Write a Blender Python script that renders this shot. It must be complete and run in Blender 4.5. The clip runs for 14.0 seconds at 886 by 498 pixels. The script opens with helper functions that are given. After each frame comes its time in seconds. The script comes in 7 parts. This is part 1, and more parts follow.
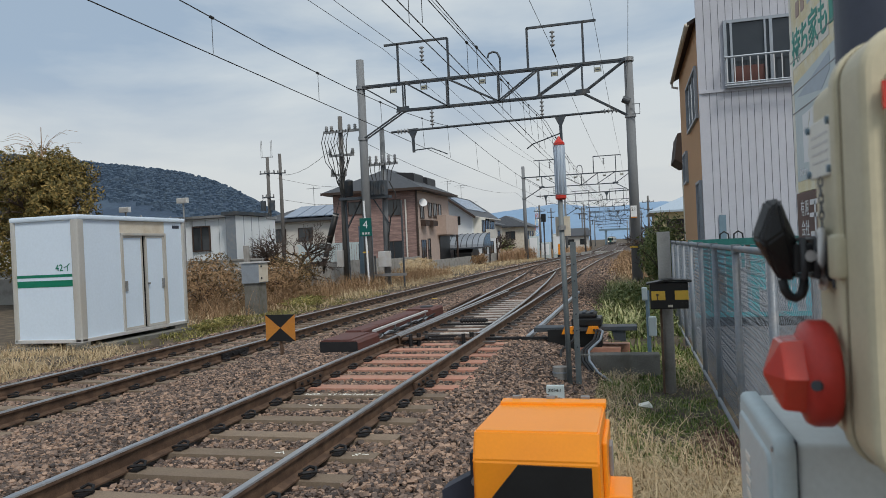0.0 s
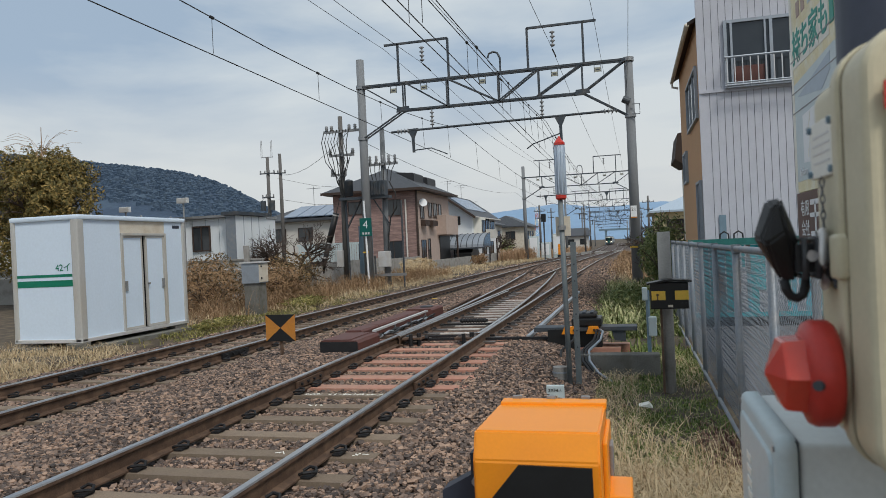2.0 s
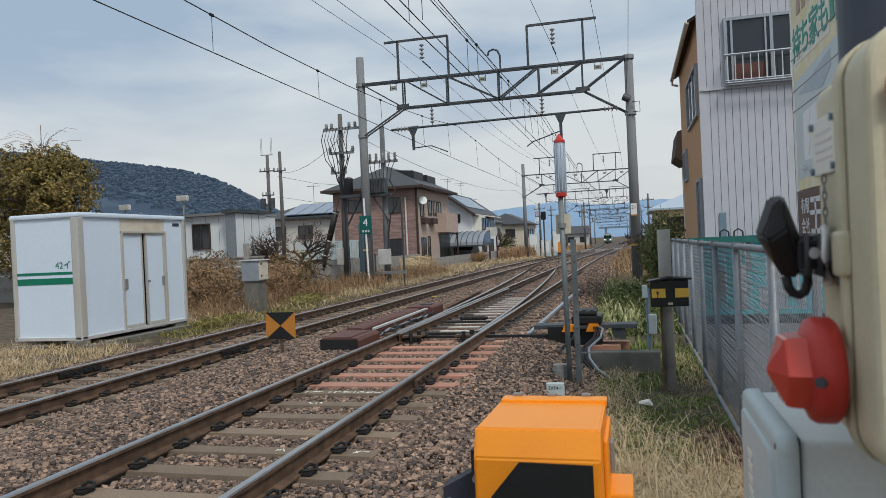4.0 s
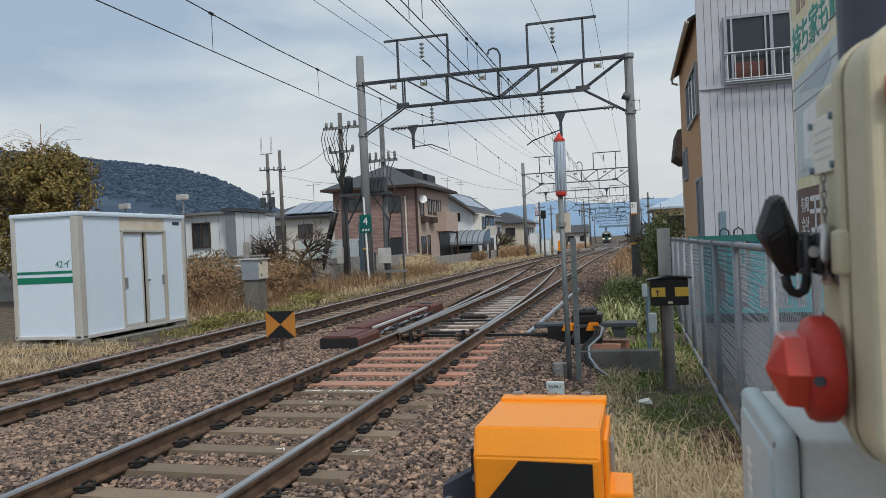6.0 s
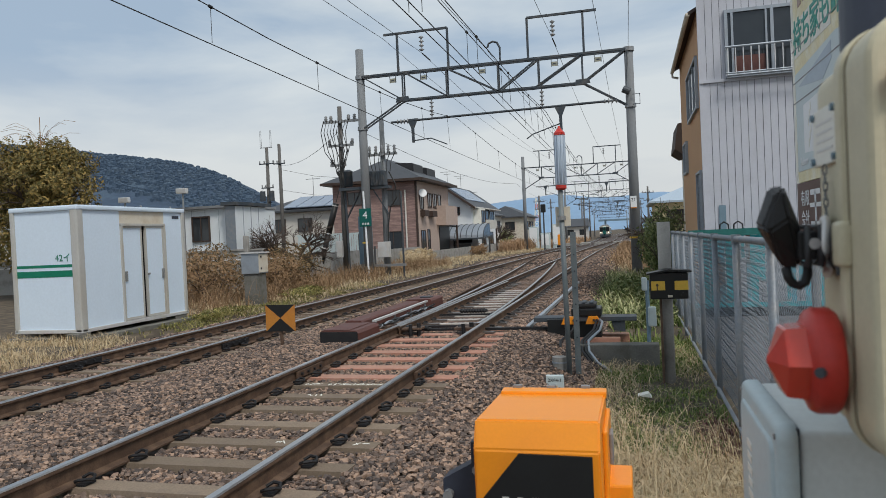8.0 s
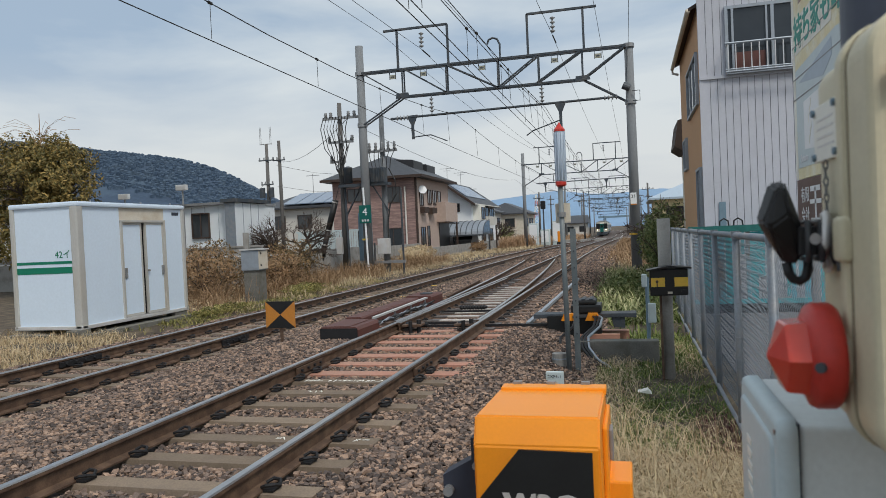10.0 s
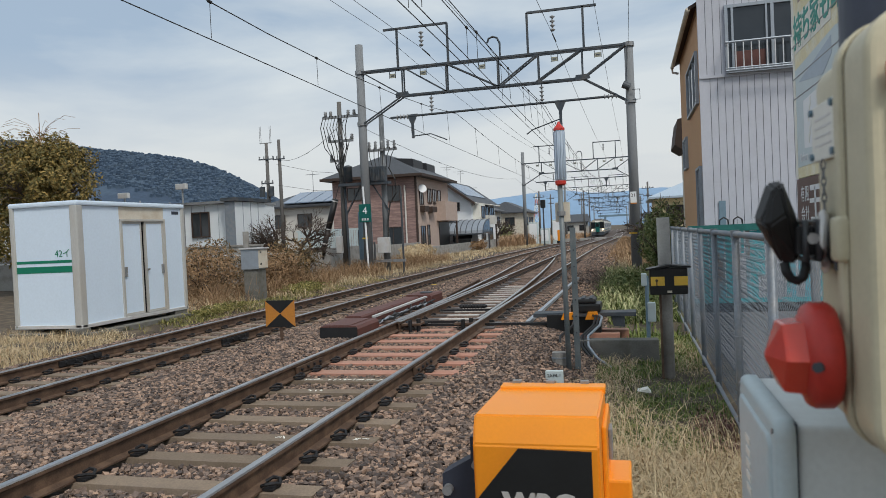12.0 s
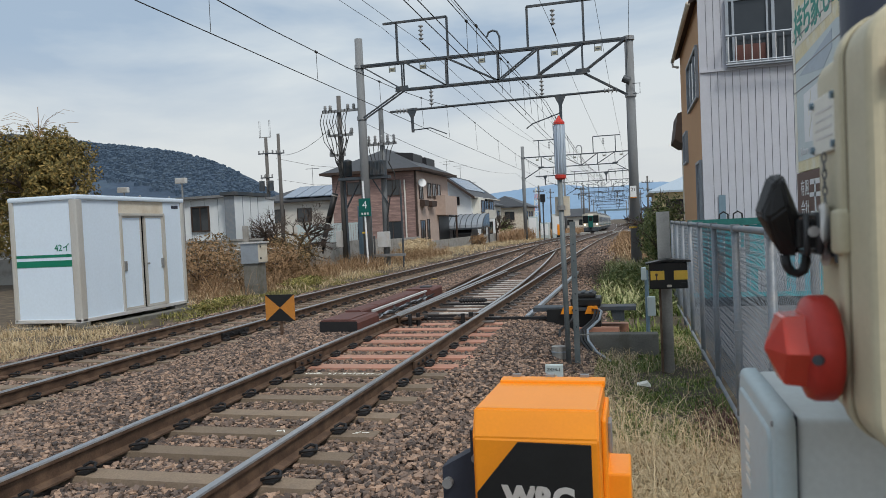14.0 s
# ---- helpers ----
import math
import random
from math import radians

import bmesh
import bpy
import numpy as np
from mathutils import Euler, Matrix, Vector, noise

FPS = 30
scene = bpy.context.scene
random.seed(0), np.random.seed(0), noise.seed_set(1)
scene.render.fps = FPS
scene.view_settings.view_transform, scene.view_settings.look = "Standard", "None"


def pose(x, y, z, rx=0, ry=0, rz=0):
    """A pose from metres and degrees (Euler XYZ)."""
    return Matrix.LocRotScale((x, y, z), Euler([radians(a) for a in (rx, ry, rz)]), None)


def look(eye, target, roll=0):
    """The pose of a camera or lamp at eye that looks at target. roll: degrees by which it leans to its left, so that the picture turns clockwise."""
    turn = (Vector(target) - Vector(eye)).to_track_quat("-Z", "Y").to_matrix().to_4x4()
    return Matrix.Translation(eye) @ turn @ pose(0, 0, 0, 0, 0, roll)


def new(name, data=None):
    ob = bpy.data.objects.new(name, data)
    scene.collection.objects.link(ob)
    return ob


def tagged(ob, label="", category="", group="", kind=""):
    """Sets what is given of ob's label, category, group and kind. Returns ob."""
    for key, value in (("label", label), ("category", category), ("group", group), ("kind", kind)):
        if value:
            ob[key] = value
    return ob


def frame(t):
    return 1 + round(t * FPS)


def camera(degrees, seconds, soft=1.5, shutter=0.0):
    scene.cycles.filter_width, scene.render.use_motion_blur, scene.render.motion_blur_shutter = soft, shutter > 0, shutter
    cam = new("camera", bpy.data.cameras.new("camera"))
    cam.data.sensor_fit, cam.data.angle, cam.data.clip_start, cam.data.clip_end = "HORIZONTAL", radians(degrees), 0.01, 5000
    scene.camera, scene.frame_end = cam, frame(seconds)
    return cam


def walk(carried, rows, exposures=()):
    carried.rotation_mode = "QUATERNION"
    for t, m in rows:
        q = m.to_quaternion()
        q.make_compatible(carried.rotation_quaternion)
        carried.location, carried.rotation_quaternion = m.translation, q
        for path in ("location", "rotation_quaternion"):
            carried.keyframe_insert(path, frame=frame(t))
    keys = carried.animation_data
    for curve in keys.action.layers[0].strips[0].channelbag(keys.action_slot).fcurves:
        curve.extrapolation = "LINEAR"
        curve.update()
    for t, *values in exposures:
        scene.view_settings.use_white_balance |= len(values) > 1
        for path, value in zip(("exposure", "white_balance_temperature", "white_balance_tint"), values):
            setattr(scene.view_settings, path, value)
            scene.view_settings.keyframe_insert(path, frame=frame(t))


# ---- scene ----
# camera: a phone held almost still, tilting slowly down
cam = camera(63.17, 14.0, soft=0.6)
# a small phone lens focused on the line: things within a metre go soft
cam.data.dof.use_dof, cam.data.dof.focus_distance, cam.data.dof.aperture_fstop = True, 14.0, 6.5
YAW, PITCH, ROLL = 14.6586, -0.2227, -2.6226
def eye_pose(lift, side, drop):
    """Pose with the tilt lowered by lift degrees and the eye moved by side and drop."""
    ya, pi, ro = radians(YAW), radians(PITCH - lift), radians(ROLL)
    fwd = Vector((-math.sin(ya) * math.cos(pi), math.cos(ya) * math.cos(pi), math.sin(pi)))
    right = Vector((math.cos(ya), math.sin(ya), 0))
    up = right.cross(fwd)
    r2 = right * math.cos(ro) + up * math.sin(ro)
    u2 = up * math.cos(ro) - right * math.sin(ro)
    m = Matrix((r2, u2, -fwd)).transposed().to_4x4()
    m.translation = (side, 0, 1.52 + drop)
    return m
walk(cam, [(t, eye_pose(a, s, d)) for t, a, s, d in (
    (0.0, 0.0, 0.0, 0.0), (0.5, 0.0, -0.002, 0.0), (1.0, 0.0, -0.001, 0.0), (1.5, 0.0, -0.001, 0.0), (2.0, 0.0, -0.002, 0.0), (2.5, 0.01, -0.005, 0.0),
    (3.0, 0.07, -0.006, -0.001), (5.5, 0.245, -0.003, -0.001), (6.0, 0.27, -0.004, -0.001), (6.5, 0.34, -0.005, -0.002), (7.0, 0.385, -0.005, -0.003),
    (7.5, 0.605, -0.005, -0.003), (8.0, 0.755, -0.006, -0.004), (10.5, 1.06, -0.007, -0.006), (11.0, 1.095, -0.005, -0.005), (11.5, 1.10, -0.004, -0.005),
    (12.0, 1.105, -0.004, -0.005), (12.5, 1.125, -0.004, -0.005), (13.0, 1.20, -0.006, -0.006), (13.5, 1.40, -0.006, -0.006), (14.0, 1.555, -0.005, -0.007))],
     exposures=((0.0, 0.03), (3.0, 0.07), (8.0, 0.10), (14.0, 0.15)))

# ---- light: a bright, thinly clouded sky with a veiled sun behind the viewer's right shoulder ----
SUN_EL, SUN_AZ = 52, 138          # degrees; azimuth measured clockwise from the track's direction
world = bpy.data.worlds.new("world")
scene.world = world
world.use_nodes = True
wn, wl = world.node_tree.nodes, world.node_tree.links
bg = wn["Background"]
sky = wn.new("ShaderNodeTexSky")
sky.sky_type, sky.sun_disc = "NISHITA", False
sky.sun_elevation, sky.sun_rotation = radians(SUN_EL), radians(SUN_AZ)
sky.air_density, sky.dust_density = 1.0, 1.5
tc = wn.new("ShaderNodeTexCoord")
mp = wn.new("ShaderNodeMapping")
mp.inputs["Scale"].default_value = (1.0, 1.0, 4.2)
mp.inputs["Rotation"].default_value = (0, 0.12, 0.3)
wl.new(tc.outputs["Generated"], mp.inputs[0])
cl = wn.new("ShaderNodeTexNoise")
cl.inputs["Scale"].default_value, cl.inputs["Detail"].default_value, cl.inputs["Roughness"].default_value = 1.9, 7, 0.52
cl.inputs["Distortion"].default_value = 0.25
wl.new(mp.outputs[0], cl.inputs["Vector"])
rmp = wn.new("ShaderNodeValToRGB")
rmp.color_ramp.elements[0].position, rmp.color_ramp.elements[0].color = 0.39, (0.37, 0.475, 0.60, 1)
rmp.color_ramp.elements[1].position, rmp.color_ramp.elements[1].color = 0.60, (0.66, 0.72, 0.75, 1)
wl.new(cl.outputs["Fac"], rmp.inputs[0])
sk = wn.new("ShaderNodeMix"); sk.data_type = "RGBA"; sk.blend_type = "MULTIPLY"
sk.inputs[0].default_value = 1.0
wl.new(sky.outputs[0], sk.inputs[6]); sk.inputs[7].default_value = (0.07, 0.07, 0.07, 1)
mx = wn.new("ShaderNodeMix"); mx.data_type = "RGBA"
mx.inputs[0].default_value = 0.88
wl.new(sk.outputs[2], mx.inputs[6]); wl.new(rmp.outputs[0], mx.inputs[7])
# thin haze pales the sky towards the horizon
sep = wn.new("ShaderNodeSeparateXYZ")
wl.new(tc.outputs["Generated"], sep.inputs[0])
hz = wn.new("ShaderNodeMapRange")
hz.inputs[1].default_value, hz.inputs[2].default_value, hz.inputs[3].default_value, hz.inputs[4].default_value = 0.0, 0.24, 0.85, 0.0
wl.new(sep.outputs[2], hz.inputs[0])
hm = wn.new("ShaderNodeMix"); hm.data_type = "RGBA"
wl.new(hz.outputs[0], hm.inputs[0]); wl.new(mx.outputs[2], hm.inputs[6]); hm.inputs[7].default_value = (0.655, 0.66, 0.645, 1)
wl.new(hm.outputs[2], bg.inputs[0])
bg.inputs[1].default_value = 1.0
sun = new("sun", bpy.data.lights.new("sun", "SUN"))
sun.data.energy, sun.data.angle, sun.data.color = 2.1, radians(15), (1.0, 0.95, 0.87)
_a, _e = radians(SUN_AZ), radians(SUN_EL)
sun.matrix_world = look((0, 0, 0), (-math.sin(_a) * math.cos(_e), -math.cos(_a) * math.cos(_e), -math.sin(_e)))

# ---- materials ----
def mat(name, col, rough=0.7, metal=0.0, vary=0.25, scale=6.0, fine=60.0, bump=0.15, second=None, amount=0.5, spec=0.4, island=0.0, obj=0.0, lo=0.45, hi=0.65, stretch=(1, 1, 1), bumpscale=None):
    """Surface with grain at two scales; second is a stain or worn colour laid on in patches."""
    m = bpy.data.materials.new(name)
    m.use_nodes = True
    n, l = m.node_tree.nodes, m.node_tree.links
    b = n["Principled BSDF"]
    b.inputs["Roughness"].default_value, b.inputs["Metallic"].default_value = rough, metal
    b.inputs["Specular IOR Level"].default_value = spec
    t = n.new("ShaderNodeTexCoord")
    g = n.new("ShaderNodeMapping")
    g.inputs["Scale"].default_value = stretch
    geo = n.new("ShaderNodeNewGeometry")
    l.new(geo.outputs["Position"] if obj >= 0 else t.outputs["Object"], g.inputs[0])
    n1 = n.new("ShaderNodeTexNoise")
    n1.inputs["Scale"].default_value, n1.inputs["Detail"].default_value = scale, 5
    l.new(g.outputs[0], n1.inputs["Vector"])
    n2 = n.new("ShaderNodeTexNoise")
    n2.inputs["Scale"].default_value, n2.inputs["Detail"].default_value = fine, 4
    l.new(g.outputs[0], n2.inputs["Vector"])
    mixf = n.new("ShaderNodeMath"); mixf.operation = "MULTIPLY_ADD"
    l.new(n2.outputs["Fac"], mixf.inputs[0]); mixf.inputs[1].default_value = 0.5
    half = n.new("ShaderNodeMath"); half.operation = "MULTIPLY"; half.inputs[1].default_value = 0.5
    l.new(n1.outputs["Fac"], half.inputs[0]); l.new(half.outputs[0], mixf.inputs[2])
    r = n.new("ShaderNodeMapRange")
    l.new(mixf.outputs[0], r.inputs[0])
    r.inputs[1].default_value, r.inputs[2].default_value = 0.3, 0.7
    r.inputs[3].default_value, r.inputs[4].default_value = 1 - vary, 1 + vary
    val = r.outputs[0]
    if island or obj > 0:
        src = geo.outputs["Random Per Island"] if island else n.new("ShaderNodeObjectInfo").outputs["Random"]
        r2 = n.new("ShaderNodeMapRange"); l.new(src, r2.inputs[0])
        k = island or obj
        r2.inputs[3].default_value, r2.inputs[4].default_value = 1 - k, 1 + k
        mm = n.new("ShaderNodeMath"); mm.operation = "MULTIPLY"
        l.new(val, mm.inputs[0]); l.new(r2.outputs[0], mm.inputs[1]); val = mm.outputs[0]
    base = n.new("ShaderNodeMix"); base.data_type = "RGBA"; base.blend_type = "MIX"
    base.inputs[6].default_value = (*col, 1)
    base.inputs[7].default_value = (*(second or col), 1)
    r3 = n.new("ShaderNodeMapRange")
    l.new((geo.outputs["Random Per Island"] if island and second else n1.outputs["Fac"]), r3.inputs[0])
    r3.inputs[1].default_value, r3.inputs[2].default_value = (0.2, 0.9) if island and second else (lo, hi)
    r3.inputs[4].default_value = amount if second else 0
    l.new(r3.outputs[0], base.inputs[0])
    out = n.new("ShaderNodeMix"); out.data_type = "RGBA"; out.blend_type = "MULTIPLY"
    out.inputs[0].default_value = 1
    l.new(base.outputs[2], out.inputs[6])
    comb = n.new("ShaderNodeCombineColor")
    for i in range(3):
        l.new(val, comb.inputs[i])
    l.new(comb.outputs[0], out.inputs[7])
    l.new(out.outputs[2], b.inputs["Base Color"])
    if bump:
        bp = n.new("ShaderNodeBump")
        bp.inputs["Strength"].default_value, bp.inputs["Distance"].default_value = bump, 0.01
        l.new(mixf.outputs[0], bp.inputs["Height"]); l.new(bp.outputs[0], b.inputs["Normal"])
    return m

def glow(name, col, strength):
    m = mat(name, col, 0.3, vary=0, bump=0)
    b = m.node_tree.nodes["Principled BSDF"]
    b.inputs["Emission Color"].default_value = (*col, 1)
    b.inputs["Emission Strength"].default_value = strength
    return m

M = dict(
    soil=mat("soil", (0.075, 0.057, 0.040), 0.95, vary=0.35, scale=2.5, fine=45, bump=0.6, second=(0.14, 0.108, 0.07), amount=0.8),
    ballast=mat("ballast", (0.080, 0.063, 0.056), 0.92, vary=0.6, scale=9, fine=32, bump=1.0, second=(0.13, 0.105, 0.092), amount=0.6),
    stone=mat("stone", (0.148, 0.115, 0.102), 0.8, vary=0.3, scale=25, fine=120, bump=0.3, second=(0.245, 0.165, 0.118), amount=0.9, island=0.65),
    rail_side=mat("rail_side", (0.092, 0.056, 0.038), 0.65, metal=0.1, vary=0.35, scale=7, fine=90, bump=0.2, second=(0.15, 0.095, 0.062), amount=0.7),
    rail_head=mat("rail_head", (0.46, 0.455, 0.46), 0.30, metal=0.95, vary=0.15, scale=3, fine=60, bump=0.03, second=(0.34, 0.31, 0.29), amount=0.6),
    rail_dull=mat("rail_dull", (0.17, 0.15, 0.14), 0.45, metal=0.6, vary=0.2, scale=3, fine=60, bump=0.05),
    sleeper=mat("sleeper", (0.225, 0.172, 0.125), 0.9, vary=0.3, scale=5, fine=70, bump=0.4, second=(0.15, 0.115, 0.088), amount=0.8, obj=0.14),
    timber=mat("timber", (0.50, 0.25, 0.18), 0.85, vary=0.2, scale=5, fine=60, bump=0.3, second=(0.36, 0.22, 0.165), amount=0.8, obj=0.12, stretch=(0.25, 1, 1)),
    old_timber=mat("old_timber", (0.17, 0.12, 0.095), 0.9, vary=0.3, scale=5, fine=60, bump=0.35, second=(0.26, 0.18, 0.14), amount=0.8, obj=0.15, stretch=(0.25, 1, 1)),
    clip=mat("clip", (0.022, 0.022, 0.024), 0.55, metal=0.3, vary=0.3, bump=0.1),
    steel=mat("steel", (0.30, 0.31, 0.32), 0.5, metal=0.5, vary=0.25, scale=4, fine=40, bump=0.1, second=(0.2, 0.19, 0.18), amount=0.6),
    steel_dark=mat("steel_dark", (0.060, 0.074, 0.090), 0.6, metal=0.3, vary=0.25, scale=3, fine=40, bump=0.1, second=(0.11, 0.10, 0.09), amount=0.5),
    wire=mat("wire", (0.035, 0.035, 0.035), 0.6, metal=0.3, vary=0.1, bump=0),
    concrete=mat("concrete", (0.33, 0.32, 0.30), 0.9, vary=0.2, scale=2.5, fine=50, bump=0.3, second=(0.19, 0.18, 0.165), amount=0.8),
    pole=mat("pole", (0.20, 0.213, 0.225), 0.85, vary=0.18, scale=1.5, fine=40, bump=0.2, second=(0.145, 0.15, 0.155), amount=0.7, stretch=(1, 1, 0.25)),
    oldpole=mat("oldpole", (0.12, 0.115, 0.11), 0.9, vary=0.2, scale=1.5, fine=40, bump=0.3, stretch=(1, 1, 0.25)),
    white=mat("white", (0.78, 0.80, 0.82), 0.4, vary=0.05, scale=0.9, fine=18, bump=0.04, second=(0.68, 0.70, 0.70), amount=0.5),
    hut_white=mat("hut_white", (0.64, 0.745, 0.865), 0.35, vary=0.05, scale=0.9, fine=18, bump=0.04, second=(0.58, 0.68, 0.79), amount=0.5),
    wire_grey=mat("wire_grey", (0.215, 0.245, 0.28), 0.5, metal=0.2, vary=0.2, bump=0, second=(0.26, 0.25, 0.24), amount=0.5),
    mesh_wire=mat("mesh_wire", (0.17, 0.20, 0.235), 0.5, metal=0.2, vary=0.2, bump=0),
    old_concrete=mat("old_concrete", (0.17, 0.165, 0.15), 0.9, vary=0.3, scale=4, fine=50, bump=0.4, second=(0.09, 0.085, 0.065), amount=0.8),
    cream=mat("cream", (0.62, 0.57, 0.48), 0.6, vary=0.12, scale=3, fine=40, bump=0.1, second=(0.42, 0.34, 0.24), amount=0.6),
    alu=mat("alu", (0.66, 0.66, 0.66), 0.4, metal=0.4, vary=0.1, scale=3, fine=40, bump=0.05, second=(0.5, 0.46, 0.42), amount=0.5),
    green=mat("green", (0.0, 0.17, 0.10), 0.45, vary=0.1, bump=0.03),
    green_sign=mat("green_sign", (0.0, 0.10, 0.085), 0.45, vary=0.1, bump=0.03),
    black=mat("black", (0.012, 0.013, 0.014), 0.4, vary=0.2, bump=0.05),
    rubber=mat("rubber", (0.016, 0.016, 0.017), 0.5, vary=0.2, scale=30, fine=200, bump=0.1),
    orange=mat("orange", (0.86, 0.29, 0.015), 0.38, vary=0.05, scale=3, fine=90, bump=0.04, second=(0.78, 0.26, 0.02), amount=0.6),
    amber=mat("amber", (0.50, 0.20, 0.03), 0.6, vary=0.15, scale=12, fine=60, bump=0.05, second=(0.36, 0.15, 0.04), amount=0.6),
    yellow=mat("yellow", (0.75, 0.48, 0.07), 0.55, vary=0.1, scale=12, fine=60, bump=0.05),
    brown=mat("brown", (0.115, 0.045, 0.037), 0.6, vary=0.2, scale=5, fine=60, bump=0.15, second=(0.085, 0.04, 0.034), amount=0.7),
    red=mat("red", (0.50, 0.022, 0.012), 0.22, vary=0.08, scale=14, fine=90, bump=0.03, second=(0.60, 0.06, 0.03), amount=0.6, spec=0.6),
    red_base=mat("red_base", (0.50, 0.04, 0.028), 0.45, vary=0.12, scale=14, fine=90, bump=0.05),
    sign_brown=mat("sign_brown", (0.13, 0.075, 0.06), 0.55, vary=0.12, bump=0.05),
    dormer=mat("dormer", (0.022, 0.022, 0.025), 0.5, vary=0.15, bump=0.05),
    tube_blue=mat("tube_blue", (0.42, 0.50, 0.60), 0.35, vary=0.06, bump=0.02),
    russet=mat("russet", (0.17, 0.075, 0.07), 0.85, vary=0.2, bump=0, second=(0.25, 0.15, 0.11), amount=0.8, island=0.4),
    russet_straw=mat("russet_straw", (0.52, 0.35, 0.21), 0.9, vary=0.2, bump=0, second=(0.28, 0.17, 0.10), amount=0.9, island=0.35),
    # tower's red paint, washed out in the colour to stand for haze
    tower_red_hazed=mat("tower_red_hazed", (0.55, 0.22, 0.20), 0.7, vary=0.1, bump=0),
    plate_grey=mat("plate_grey", (0.30, 0.30, 0.24), 0.6, vary=0.12, bump=0.03),
    plate_pale=mat("plate_pale", (0.56, 0.53, 0.50), 0.5, metal=0.1, vary=0.25, scale=6, fine=50, bump=0.1, second=(0.36, 0.31, 0.28), amount=0.7, obj=0.15),
    beige_dark=mat("beige_dark", (0.26, 0.225, 0.15), 0.7, vary=0.2, scale=9, fine=90, bump=0.05),
    train_glass=mat("train_glass", (0.012, 0.014, 0.016), 0.35, vary=0.1, bump=0, spec=0.2),
    post_dark=mat("post_dark", (0.135, 0.162, 0.175), 0.55, metal=0.15, vary=0.2, scale=4, fine=60, bump=0.05, second=(0.19, 0.20, 0.20), amount=0.6),
    mast=mat("mast", (0.030, 0.036, 0.055), 0.55, vary=0.12, scale=5, fine=60, bump=0.05),
    beige=mat("beige", (0.60, 0.545, 0.385), 0.5, vary=0.07, scale=9, fine=120, bump=0.06, second=(0.47, 0.42, 0.29), amount=0.6),
    pale=mat("pale", (0.50, 0.58, 0.595), 0.5, vary=0.07, scale=8, fine=90, bump=0.05, second=(0.44, 0.49, 0.49), amount=0.6),
    glass=mat("glass", (0.03, 0.035, 0.04), 0.08, vary=0.15, scale=0.7, fine=3, bump=0, spec=0.6),
    cladding=mat("cladding", (0.49, 0.505, 0.56), 0.5, vary=0.06, scale=1.5, fine=25, bump=0.05, second=(0.42, 0.43, 0.475), amount=0.6),
    ochre=mat("ochre", (0.52, 0.31, 0.17), 0.85, vary=0.1, scale=2, fine=40, bump=0.2, second=(0.45, 0.27, 0.15), amount=0.6),
    tile_roof=mat("tile_roof", (0.052, 0.056, 0.064), 0.55, vary=0.25, scale=3, fine=30, bump=0.3),
    mortar=mat("mortar", (0.245, 0.162, 0.148), 0.9, vary=0.3, scale=2.2, fine=9, bump=0.2, second=(0.32, 0.215, 0.19), amount=0.8, stretch=(0.5, 0.5, 3.0)),
    pink_tile=mat("pink_tile", (0.45, 0.35, 0.30), 0.8, vary=0.12, scale=4, fine=40, bump=0.2, obj=0.08),
    render_white=mat("render_white", (0.58, 0.56, 0.52), 0.85, vary=0.07, scale=1, fine=30, bump=0.1),
    solar=mat("solar", (0.16, 0.21, 0.29), 0.2, vary=0.1, bump=0, spec=0.6),
    wood_dark=mat("wood_dark", (0.05, 0.032, 0.025), 0.7, vary=0.2, bump=0.1),
    straw=mat("straw", (0.74, 0.60, 0.385), 0.8, vary=0.15, scale=2, fine=30, bump=0, second=(0.30, 0.21, 0.115), amount=0.95, island=0.40),
    grass=mat("grass", (0.095, 0.165, 0.028), 0.75, vary=0.2, scale=2, fine=30, bump=0, second=(0.20, 0.21, 0.065), amount=0.9, island=0.4),
    weed=mat("weed", (0.15, 0.195, 0.055), 0.8, vary=0.2, scale=2, fine=30, bump=0, second=(0.36, 0.34, 0.19), amount=0.9, island=0.4),
    reed=mat("reed", (0.38, 0.24, 0.135), 0.9, vary=0.2, scale=2, fine=30, bump=0, second=(0.18, 0.115, 0.06), amount=0.9, island=0.4),
    leaf=mat("leaf", (0.12, 0.105, 0.028), 0.65, vary=0.25, scale=2, fine=20, bump=0, second=(0.25, 0.17, 0.05), amount=0.9, island=0.35),
    leaf_dark=mat("leaf_dark", (0.10, 0.078, 0.036), 0.7, vary=0.25, scale=2, fine=20, bump=0, second=(0.22, 0.135, 0.06), amount=0.9, island=0.45),
    leaf_green=mat("leaf_green", (0.085, 0.13, 0.03), 0.65, vary=0.25, scale=2, fine=20, bump=0, second=(0.20, 0.21, 0.085), amount=0.9, island=0.35),
    bark=mat("bark", (0.075, 0.055, 0.045), 0.9, vary=0.3, scale=8, fine=60, bump=0.5),
    teal=mat("teal", (0.03, 0.30, 0.34), 0.7, vary=0.3, scale=5, fine=40, bump=0.2, second=(0.10, 0.38, 0.45), amount=0.6),
    tarp=mat("tarp", (0.10, 0.36, 0.46), 0.7, vary=0.3, scale=1.8, fine=30, bump=0.3, second=(0.13, 0.105, 0.09), amount=1.0, lo=0.47, hi=0.56, stretch=(1, 1, 0.5)),
    post_metal=mat("post_metal", (0.50, 0.495, 0.475), 0.45, metal=0.2, vary=0.1, scale=3, fine=40, bump=0.05, second=(0.42, 0.38, 0.32), amount=0.6, stretch=(1, 1, 0.3)),
    net_green=mat("net_green", (0.02, 0.13, 0.12), 0.8, vary=0.3, scale=8, fine=60, bump=0.2),
